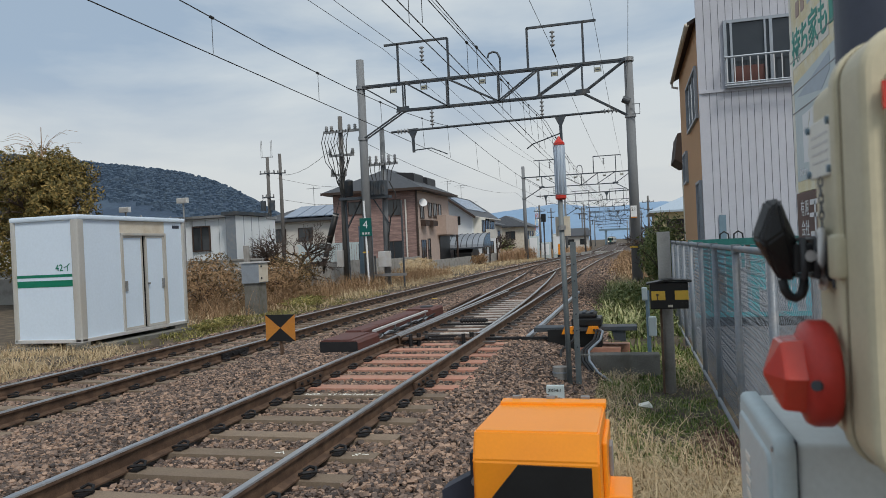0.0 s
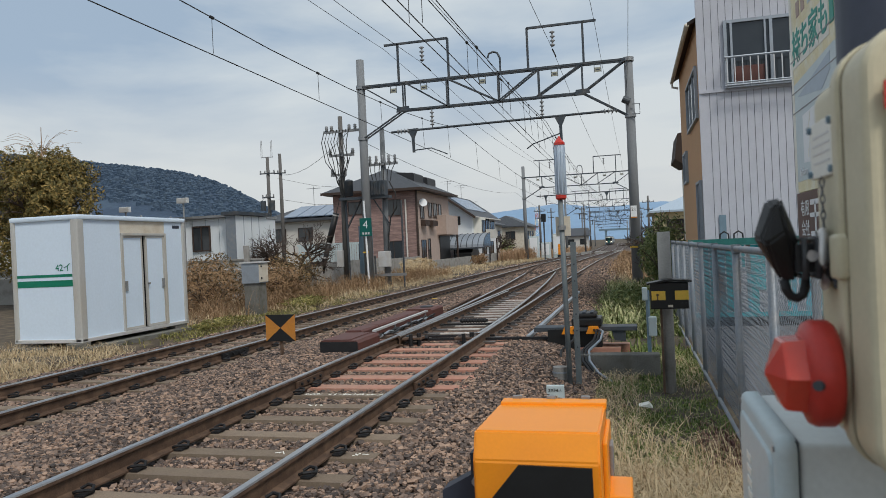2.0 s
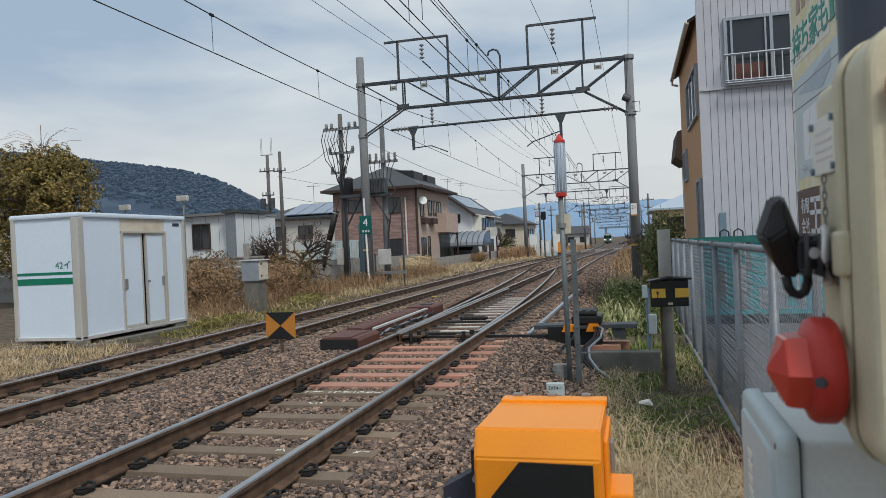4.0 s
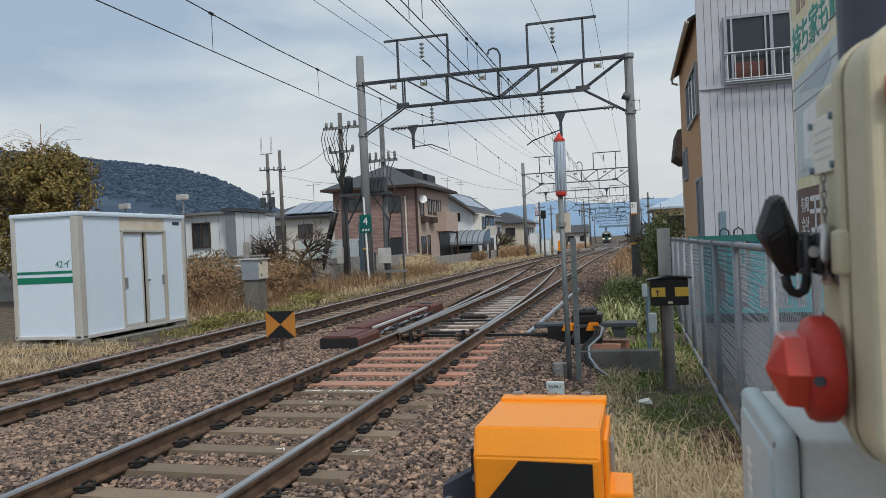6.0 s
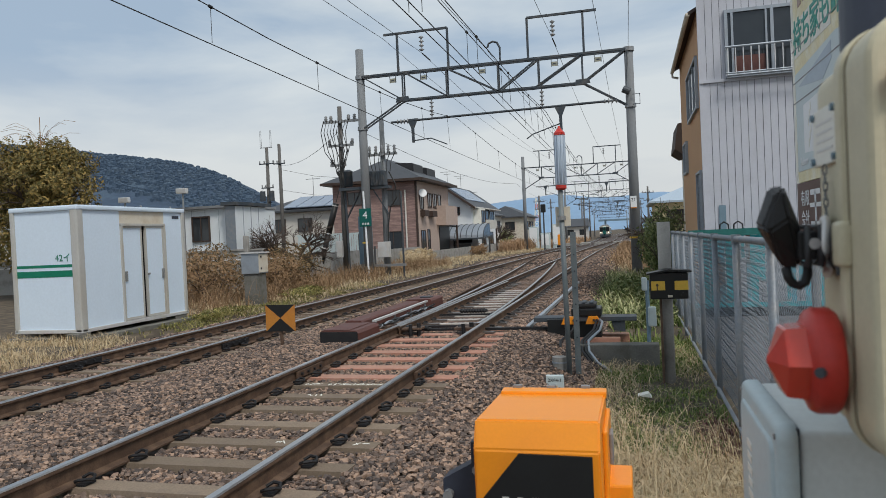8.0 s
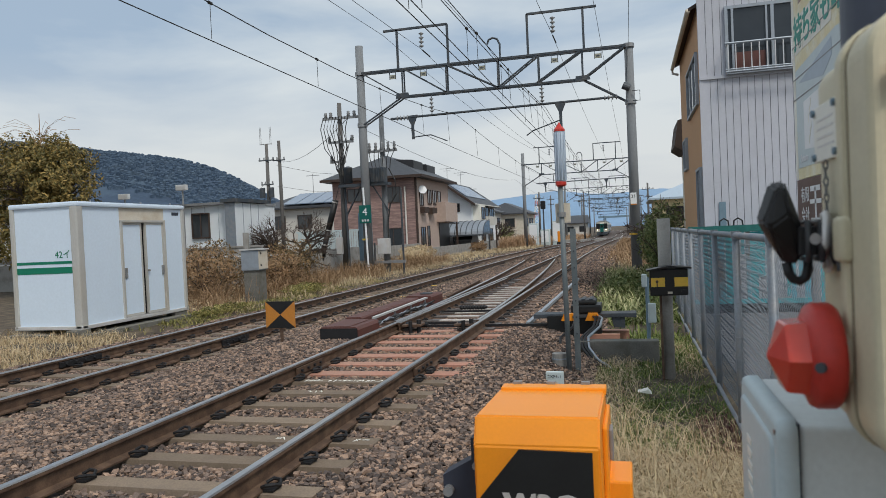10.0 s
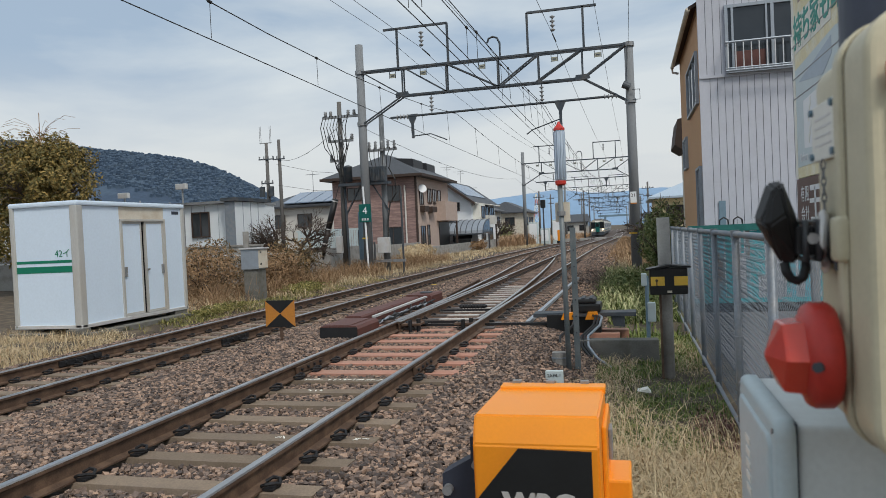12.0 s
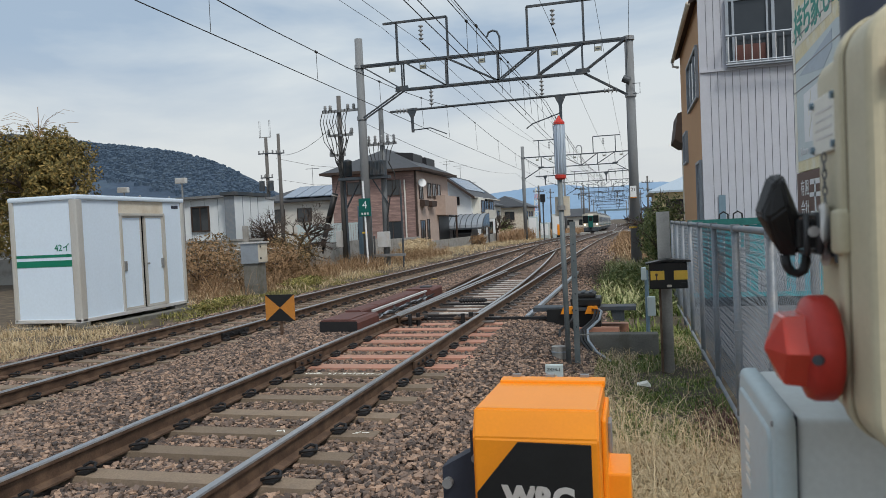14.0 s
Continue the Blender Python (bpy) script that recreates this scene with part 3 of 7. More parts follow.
part("transom", box(B(), HX1 - 0.10, HX1 - 0.05, DY0 - 0.06, DY1 + 0.06, 2.11, HZ1 - 0.10), M["cream"], hut, "rust-streaked panel over the doors")
# added black sheet stands in for the shade inside, seen between the doors
part("door_recess", box(B(), HX1 - 0.30, HX1 - 0.25, DY0 - 0.06, DY1 + 0.06, HZ0 + 0.05, 2.2), M["black"], hut)
part("floor_frame", box(B(), HX0, HX1, HY0, HY1, HZ0, HZ0 + 0.08, 0.01), M["alu"], hut)
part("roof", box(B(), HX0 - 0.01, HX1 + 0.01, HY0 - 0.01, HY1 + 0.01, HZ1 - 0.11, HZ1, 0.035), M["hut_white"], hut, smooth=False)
for x, y in ((HX0, HY0), (HX1, HY0), (HX0, HY1), (HX1, HY1)):
    sx, sy = (1 if x == HX0 else -1), (1 if y == HY0 else -1)
    w = 0.19 if (x, y) == (HX1, HY0) else 0.11
    part("corner_post", box(B(), x, x + sx * w, y, y + sy * w, HZ0, HZ1 - 0.09, 0.03), M["post_metal"], hut)
for y0, y1, off in ((DY0, DY0 + 0.735, -0.10), (DY0 + 0.825, DY1, -0.05)):
    d = part("sliding_door", box(B(), HX1 - 0.06 + off * 0.4, HX1 - 0.025 + off * 0.4, y0 + 0.04, y1 - 0.04, HZ0 + 0.14, 2.06), M["hut_white"], hut)
    for a, b in ((y0, y0 + 0.055), (y1 - 0.055, y1)):
        part("stile", box(B(), HX1 - 0.065 + off * 0.4, HX1 - 0.015 + off * 0.4, a, b, HZ0 + 0.09, 2.1), M["post_metal"], d)
    part("rail_top", box(B(), HX1 - 0.065 + off * 0.4, HX1 - 0.014 + off * 0.4, y0, y1, 2.06, 2.11), M["post_metal"], d)
    part("rail_bottom", box(B(), HX1 - 0.065 + off * 0.4, HX1 - 0.014 + off * 0.4, y0, y1, HZ0 + 0.09, HZ0 + 0.15), M["post_metal"], d)
    hy = y0 + 0.06 if off < -0.06 else y1 - 0.12
    part("handle", box(B(), HX1 - 0.03 + off * 0.4, HX1 + 0.004 + off * 0.4, hy, hy + 0.09, 0.80, 1.04, 0.008), M["steel"], d, "recessed metal door pull")
    part("keyhole_plate", box(B(), HX1 - 0.008 + off * 0.4, HX1 - 0.002 + off * 0.4, hy + 0.03, hy + 0.06, 0.85, 0.98), M["black"], d)
part("door_knob", tube(B(), (HX1 - 0.04, DY0 + 0.88, 0.94), (HX1 + 0.02, DY0 + 0.88, 0.94), 0.025, n=10), M["steel"], hut)
for y in (DY0 - 0.03, DY1 + 0.03):
    part("door_post", box(B(), HX1 - 0.10, HX1 - 0.005, y - 0.03, y + 0.03, HZ0 + 0.08, 2.14), M["post_metal"], hut)
part("door_head", box(B(), HX1 - 0.11, HX1 - 0.008, DY0 - 0.06, DY1 + 0.06, 2.115, 2.17), M["post_metal"], hut)
part("maker_badge", box(B(), HX1 - 0.044, HX1 - 0.036, 16.38, 16.66, 2.30, 2.38, 0.003), M["mast"], hut)
part("stripe", box(B(), HX0 + 0.10, HX1 - 0.19, HY0 + 0.034, HY0 + 0.039, 1.23, 1.29), M["green"], hut, "thin green painted stripe")
part("stripe", box(B(), HX0 + 0.10, HX1 - 0.19, HY0 + 0.034, HY0 + 0.039, 1.02, 1.16), M["green"], hut, "broad green painted stripe")
letters("42イ", 0.205, pose(-11.94, HY0 + 0.034, 1.425, 90, 0, 0), M["green"], "lettering", hut)
for y in (HY0 + 0.5, HY0 + 2.2, HY1 - 0.5):
    part("roof_bolt", tube(B(), (HX1 - 0.06, y, HZ1 - 0.01), (HX1 - 0.06, y, HZ1 + 0.05), 0.02, n=6), M["steel"], hut)
for i, (x0, x1, y0, y1, z1) in enumerate(((-13.35, -12.3, 12.80, 13.25, -0.30), (-11.80, -11.50, 12.85, 13.25, -0.212), (-11.45, -11.18, 12.95, 13.3, -0.30), (-11.90, -11.30, 13.5, 16.9, -0.30), (-13.3, -12.9, 13.4, 17.0, -0.212), (-11.8, -11.52, 16.3, 16.8, -0.212))):
    solo("foundation_block", box(B(), x0, x1, y0, y1, -0.62, z1, 0.015), M["old_concrete"], "weathered concrete foundation block under the hut", "concrete block", "hut blocks")

# ---- overhead wires ----
def wire(pts, r=0.012, name="overhead_wire", label="thin dark overhead line wire", sag=0.0, cat="wire"):
    out = []
    for a, b in zip(pts, pts[1:]):
        a, b = Vector(a), Vector(b)
        n = max(2, int((b - a).length / 4))
        for i in range(n):
            t = i / n
            p = a.lerp(b, t); p.z -= sag * 4 * t * (1 - t)
            out.append(p)
    out.append(Vector(pts[-1]))
    return solo(name, pipe(B(), out, r, 5), M["wire"], label, cat, "overhead wires")
PY = [GY, 87.0, 140.0, 193.0, 246.0, 299.0]
def along(x, z, dzs=0.0):
    return [(x + bend(y), y, z + dzs + dip(y)) for y in PY]
def catenary(xc, zc, xm, zm, xg, zg, low=7.9):
    c = wire([(xc, -12, zc)] + [(xc + bend(y) + (0.15 if i % 2 else -0.15), y, zc + dip(y)) for i, y in enumerate(PY)], 0.011, "contact_wire", "dark copper contact wire hung over the track")
    # the messenger hangs lowest at y = low and rises to its supports
    mpts = [(xm - 0.1, 2 * low - GY, zg)]
    for k in range(1, 8):
        t = k / 8
        y = 2 * low - GY + (GY - low) * 2 * t
        mpts.append((xm + (xg - xm) * smooth01(14, GY, y), y, zm + (zg - zm) * (2 * t - 1) ** 2))
    spans = [(xg, GY, zg)]
    for a, b in zip(PY, PY[1:]):
        for i in range(1, 7):
            t = i / 6
            y = a + (b - a) * t
            spans.append((xg + bend(y), y, zg + dip(y) - 0.8 * 4 * t * (1 - t)))
    wire(mpts + spans, 0.012, "messenger_wire", "dark steel messenger wire above the contact wire")
    # droppers tie the two together
    def at(pts, y):
        for p, q in zip(pts, pts[1:]):
            if p[1] <= y <= q[1]:
                t = (y - p[1]) / (q[1] - p[1])
                return Vector(p).lerp(Vector(q), t)
    full = mpts + spans
    for y in [7.6, 12.65, 17.63, 22.6, 27.6, 31.8] + [GY + 4 + i * 6.5 for i in range(15)]:
        a = at(full, y)
        b = Vector((xc + bend(y), y, zc + dip(y)))
        solo("dropper_wire", tube(tube(B(), a, b, 0.007, n=4), a + Vector((0, -0.05, 0)), a + Vector((0, 0.05, 0)), 0.035, n=6), M["wire"], "thin dropper with a clamp between overhead wires", "wire", "dropper wires")
catenary(-7.8, 5.52, -7.8, 6.2, -7.85, 7.15, 15.0)
catenary(-3.75, 5.62, -3.75, 6.45, -3.79, 7.2)
catenary(-3.5, 5.6, -3.5, 6.3, -3.6, 7.1)
wire([(-9.35, -10, 10.3), (-9.5, GY, 10.5)] + along(-9.5, 10.5)[1:], 0.011, sag=0.5)
wire([(-11.2, -10, 11.2), (-11.4, GY, 11.35)] + along(-11.4, 11.35)[1:], 0.011, sag=0.5)
wire([(-3.15, -10, 10.2), (-3.18, GY, 10.5)] + along(-3.18, 10.5)[1:], 0.011, sag=0.4)
wire([(-1.4, -10, 11.2), (-1.2, GY, 11.4)] + along(-1.2, 11.4)[1:], 0.011, sag=0.4)
wire([(-6.1, -10, 9.9), (-6.27, GY, 10.3)] + along(-6.27, 10.3)[1:], 0.011, sag=0.4)
wire([(0.35, 2, 9.5), (0.2, GY - 0.25, 9.5), (0.05, GY - 0.25, 7.9)], 0.010)
wire([(-12.7, GY, 6.9), (-13.3, 87, 7.6), (-13.0, 140, 7.2)], 0.012, sag=0.8)
for x in (-9.5, -3.18):
    solo("line_insulator", lathe(B(), [(0.012, 0.2), (0.032, 0.25), (0.032, 1.5), (0.012, 1.6)], (x, GY, 10.5), (0.02, 1, -0.03), 8), M["wire"], "dark rod insulator on an overhead wire", "insulator", "line insulators")

# bands, plates and fittings on the first portal's poles
def pole_fittings():
    th = thing("line_number_plate", "green plate with a white figure 4 on a concrete pole", "sign")
    part("plate", box(B(), -12.96, -12.34, GY - 0.34, GY - 0.32, 2.19, 3.08, 0.01), M["green_sign"], th)
    letters("4", 0.52, pose(-12.65, GY - 0.344, 2.74, 90, 0, 0), M["white"], "figure", th)
    for i in range(3):
        part("unread_mark", box(B(), -12.83 + i * 0.14, -12.74 + i * 0.14, GY - 0.346, GY - 0.342, 2.27, 2.38), M["alu"], th)
    th = thing("pole_number_plate", "small white plate with number 21 on a concrete pole", "sign")
    part("plate", box(B(), 0.03, 0.30, GY - 0.30, GY - 0.285, 2.45, 2.95, 0.005), M["white"], th)
    letters("21", 0.22, pose(0.165, GY - 0.303, 2.78, 90, 0, 0), M["black"], "figure", th)
    part("edge", box(B(), 0.03, 0.30, GY - 0.305, GY - 0.29, 2.40, 2.45), M["amber"], th)
    for x, z in ((0.17, 1.05), (-12.72, 1.35)):
        solo("pole_tape", tube(B(), (x, GY, z), (x, GY, z + 0.08), 0.245, n=20), M["yellow"], "worn yellow band round a concrete pole", "marking band", "pole bands")
    solo("cable_guard", tube(B(), (-12.62, GY - 0.26, -0.4), (-12.72, GY - 0.26, 3.95), 0.05, n=8), M["white"], "white plastic cable guard pipe on a pole", "pipe")
    g = thing("wire_tensioner", "dark drum and bracket fixed to a concrete pole", "tensioner")
    part("drum", tube(B(), (-0.1, GY - 0.4, 7.75), (0.2, GY - 0.4, 7.6), 0.16, n=14), M["steel_dark"], g)
    part("rod", tube(B(), (0.05, GY - 0.35, 7.9), (0.12, GY - 0.3, 9.5), 0.02, n=6), M["steel_dark"], g)
    part("bracket", pipe(B(), [(0.3, GY - 0.3, 7.5), (0.62, GY - 0.3, 7.5), (0.62, GY - 0.3, 7.05), (0.3, GY - 0.3, 7.05)], 0.02, 5), M["steel_dark"], g)
pole_fittings()

# ---- transformer poles behind the portal ----
def utility():
    y = 34.6
    k = y / 33
    th = thing("transformer_pole", "old utility pole crowded with insulators, cables and a transformer", "utility pole", "utility poles")
    x = -13.6 * k + 0.05
    part("pole", tube(B(), (x - 0.02, y, -0.6), (x, y, 8.42), 0.16, 0.11, 14), M["oldpole"], th, smooth=True)
    for z, a, b in ((7.62, -15.05, -13.05), (6.4, -14.8, -13.45), (5.4, -14.75, -13.9)):
        part("cross_arm", bar(B(), (a, y - 0.2, z), (b, y - 0.2, z), 0.1, 0.12), M["steel"], th)
        for t in {7.62: (0.08, 0.22, 0.70, 0.86), 6.4: (0.04, 0.5, 0.96), 5.4: (0.1, 0.9)}[z]:
            xx = a + (b - a) * t
            part("insulator", lathe(B(), [(0.03, 0), (0.10, 0.04), (0.06, 0.09), (0.10, 0.13), (0.06, 0.18), (0.09, 0.23), (0.03, 0.28)], (xx, y - 0.2, z + 0.05), n=10), M["steel"], th, "grey porcelain insulator", True)
    r = random.Random(3)
    for i in range(9):
        x0 = -15.0 + 0.17 * i
        z1 = 5.2 + r.uniform(-0.2, 0.6)
        part("cable", pipe(B(), [(x0, y - 0.25, 7.7), (x0 - 0.16, y - 0.3, 7.1), (x0 - 0.05 + r.uniform(-.1, .2), y - 0.3, 6.1), (-14.45 + r.uniform(-.1, .5), y - 0.3, z1), (x + 0.12 * (i % 3), y - 0.25, 4.2)], 0.022, 5), M["wire"], th)
    part("transformer", lathe(B(), [(0.05, 4.25), (0.21, 4.28), (0.21, 4.98), (0.23, 5.0), (0.23, 5.05), (0.08, 5.12)], (-13.75, y - 0.35, 0), n=16), M["steel_dark"], th, "dark grey drum transformer", True)
    part("platform", box(B(), -14.2, -11.55, y - 0.6, y - 0.1, 4.06, 4.2), M["steel_dark"], th)
    for xa, xb in ((-13.1, -14.0), (-12.5, -11.7)):
        part("platform_strut", bar(B(), (xa, y - 0.3, 4.1), (xb, y - 0.1, 2.7), 0.08, 0.06), M["steel_dark"], th)
    part("service_box", box(B(), -14.55, -14.25, y - 0.45, y - 0.2, 0.7, 1.55, 0.02), M["alu"], th, "pale grey service box")
    part("riser_pipe", tube(B(), (x + 0.25, y - 0.18, -0.4), (x + 0.18, y - 0.18, 4.2), 0.06, n=8), M["steel_dark"], th)
    # second pole with switchgear
    th = thing("transformer_pole", "utility pole carrying switchgear on a steel platform", "utility pole", "utility poles")
    x = -11.97
    part("pole", tube(B(), (x - 0.02, y, -0.6), (x, y, 7.6), 0.17, 0.12, 14), M["pole"], th, smooth=True)
    part("cross_arm", bar(B(), (-12.75, y - 0.2, 5.78), (-11.15, y - 0.2, 5.8), 0.1, 0.12), M["steel"], th)
    for i in range(5):
        xx = -12.6 + i * 0.33
        part("insulator", lathe(B(), [(0.03, 0), (0.09, 0.06), (0.05, 0.14), (0.09, 0.2), (0.05, 0.28), (0.08, 0.36), (0.03, 0.42)], (xx, y - 0.2, 5.82), n=8), M["steel"], th, "grey porcelain insulator", True)
    part("switchgear", box(B(), -12.75, -11.75, y - 0.65, y - 0.1, 4.2, 4.95, 0.03), M["steel_dark"], th, "dark ribbed switchgear tank")
    for i in range(7):
        part("cooling_fin", box(B(), -12.7 + i * 0.14, -12.66 + i * 0.14, y - 0.72, y - 0.65, 4.25, 4.9), M["steel_dark"], th)
    for i in range(6):
        part("cable", pipe(B(), [(-12.6 + i * 0.28, y - 0.3, 5.9), (-12.5 + i * 0.22, y - 0.45, 5.4), (-12.4 + i * 0.18, y - 0.4, 4.9)], 0.02, 5), M["wire"], th)
    part("cable_loop", pipe(B(), [(-11.6, y - 0.3, 4.9), (-11.3, y - 0.3, 4.3), (-11.25, y - 0.3, 3.6), (-11.6, y - 0.3, 3.1), (-11.75, y - 0.3, 2.2), (-11.8, y - 0.3, 0.9)], 0.035, 6), M["wire"], th)
    part("meter_box", box(B(), -12.3, -11.7, y - 0.5, y - 0.2, 0.62, 1.4, 0.02), M["alu"], th, "pale grey meter box")
    part("support_frame", box(B(), -12.6, -10.9, y - 0.45, y - 0.3, 0.15, 0.28), M["steel"], th)
    for xx in (-12.5, -11.0):
        part("frame_leg", tube(B(), (xx, y - 0.38, -0.6), (xx, y - 0.38, 1.2 if xx < -12 else 3.9), 0.05, n=8), M["steel_dark"], th)
    th = thing("control_cabinet", "tall blue-grey steel cabinet behind the pole", "cabinet")
    part("body", box(B(), -13.5, -12.9, y + 0.05, y + 0.5, 0.3, 2.75, 0.02), M["bluegrey"], th)
    part("plinth", box(B(), -13.45, -12.95, y + 0.1, y + 0.45, -0.6, 0.3), M["concrete"], th)
    part("handle", box(B(), -13.02, -12.98, y + 0.03, y + 0.05, 1.5, 1.75), M["steel"], th)
    # guy wire with its dark sleeve
    th = thing("guy_wire", "slanting guy wire with a long black protective sleeve", "guy wire")
    part("cable", tube(B(), (-15.9, y, -0.5), (x - 1.7, y, 6.6), 0.02, n=5), M["wire"], th)
    a, b = Vector((-15.9, y, -0.5)), Vector((x - 1.7, y, 6.6))
    for t0, t1 in ((0.13, 0.34), (0.34, 0.56)):
        part("sleeve", tube(B(), a.lerp(b, t0), a.lerp(b, t1), 0.14 if t0 < 0.2 else 0.16, n=10), M["rubber"], th, smooth=True)
    for t in (0.345, 0.24, 0.545):
        part("band", tube(B(), a.lerp(b, t - 0.004), a.lerp(b, t + 0.004), 0.168, n=10), M["alu"], th)
utility()

def far_pole(x, y, top, arms, drums=False, base=0.0):
    th = thing("utility_pole", "slim grey utility pole with cross arms among houses", "utility pole", "utility poles")
    part("pole", tube(B(), (x, y, base - 1), (x, y, top), 0.2, 0.14, 10), M["oldpole"], th, smooth=True)
    for z, w in arms:
        part("cross_arm", bar(B(), (x - w, y - 0.15, z), (x + w, y - 0.15, z), 0.1, 0.1), M["steel_dark"], th)
        for s in (-0.9, -0.3, 0.3, 0.9):
            part("insulator", tube(B(), (x + s * w, y - 0.15, z), (x + s * w, y - 0.15, z + 0.28), 0.06, n=6), M["steel"], th)
    if drums:
        for s in (-0.5, 0.5):
            part("transformer", tube(B(), (x + s * 0.9, y - 0.3, top - 4.9), (x + s * 0.9, y - 0.3, top - 4.0), 0.25, n=10), M["steel_dark"], th, "dark drum transformer")
        for s in (-0.62, -0.5, 0.38, 0.5):
            part("rod_aerial", tube(B(), (x + s, y, top - 0.05), (x + s, y, top + 1.55), 0.02, n=4), M["steel"], th)
        part("aerial_frame", bar(B(), (x - 0.65, y, top), (x + 0.55, y, top), 0.06, 0.06), M["steel"], th)
far_pole(-31.95, 60, 10.4, [(8.9, 0.75), (6.7, 0.6)], True)
far_pole(-30.95, 60.5, 10.7, [(8.9, 0.6)])
far_pole(-46.0, 78, 6.7, [(6.3, 0.7)])
for x, y, tp in ((-4.6, 150, 9.5), (-2.2, 175, 10), (1.8, 150, 9), (-9.8, 118, 8), (2.8, 118, 8.5), (-6.4, 205, 11), (-1.0, 230, 11), (3.0, 210, 10), (-13.4, 170, 10)):
    far_pole(x - 4.5 if x < -4 else x + 3.2 if x < 0 else x, y, tp + dip(y), [(tp - 1 + dip(y), 0.9), (tp - 2.2 + dip(y), 0.7)])
wire([(-31, 60, 8.8), (-13.8, 34.6, 7.6)], 0.014, sag=0.8)
wire([(-31, 60, 8.4), (-19, 58, 6.8)], 0.014, sag=0.5)
wire([(-31, 60, 6.5), (-19, 58, 5.8)], 0.014, sag=0.6)
wire([(-46, 78, 6.4), (-32, 60, 7.2)], 0.014, sag=0.8)
wire([(-90, 90, 8.4), (-46, 78, 6.5)], 0.014, sag=1.0)

# ---- houses ----
def window_on(parent, face, u0, u1, z0, z1, at, frame_m="wood_dark", bars=1):
    """A framed window in a wall: face '-y' or '+x' or '-x', u along the wall, at the wall's plane."""
    s = {"-y": -1, "+x": 1, "-x": -1}[face]
    def bx(a, b, c, d, e, f):
        return box(B(), a, b, c + 0 if True else 0, d, e, f) if face == "-y" else box(B(), c, d, a, b, e, f)
    o = at
    w = part("window", bx(u0, u1, min(o, o + s * 0.03), max(o, o + s * 0.03), z0, z1), M["glass"], parent)
    t = 0.06
    for a, b, c, d in ((u0 - t, u1 + t, z1, z1 + t), (u0 - t, u1 + t, z0 - t, z0), (u0 - t, u0, z0, z1), (u1, u1 + t, z0, z1)):
        part("window_frame", bx(a, b, min(o, o + s * 0.07), max(o, o + s * 0.07), c, d), M[frame_m], w)
    for i in range(bars):
        m = u0 + (u1 - u0) * (i + 1) / (bars + 1)
        part("mullion", bx(m - 0.025, m + 0.025, min(o, o + s * 0.055), max(o, o + s * 0.055), z0, z1), M[frame_m], w)
    return w

def hip_roof(parent, x0, x1, y0, y1, ze, zr, over, ridge_in, m, along_y=True):
    x0, x1, y0, y1 = x0 - over, x1 + over, y0 - over, y1 + over
    v = [(x0, y0, ze), (x1, y0, ze), (x1, y1, ze), (x0, y1, ze)]
    if along_y:
        v += [((x0 + x1) / 2, y0 + ridge_in, zr), ((x0 + x1) / 2, y1 - ridge_in, zr)]
        f = [(0, 1, 4), (1, 2, 5, 4), (2, 3, 5), (3, 0, 4, 5)]
    else:
        v += [(x0 + ridge_in, (y0 + y1) / 2, zr), (x1 - ridge_in, (y0 + y1) / 2, zr)]
        f = [(0, 1, 5, 4), (1, 2, 5), (2, 3, 4, 5), (3, 0, 4)]
    n = len(v)
    v += [(a, b, c - 0.18) for a, b, c in v[:4]]
    f += [(i, n + i, n + (i + 1) % 4, (i + 1) % 4) for i in range(4)] + [(n + 3, n + 2, n + 1, n)]
    ob = new("roof", sheet("roof", v, f, M[m]))
    ob.parent = parent
    return ob

def house(x0, x1, y0, y1, z0, ze, zr, wall, roof, label, over=0.6, ridge_in=3.0, along_y=True):
    th = thing("house", label, "house", "houses")
    part("wall", box(B(), x0, x1, y0, y1, z0, ze), M[wall], th)
    hip_roof(th, x0, x1, y0, y1, ze, zr, over, ridge_in, roof, along_y)
    return th

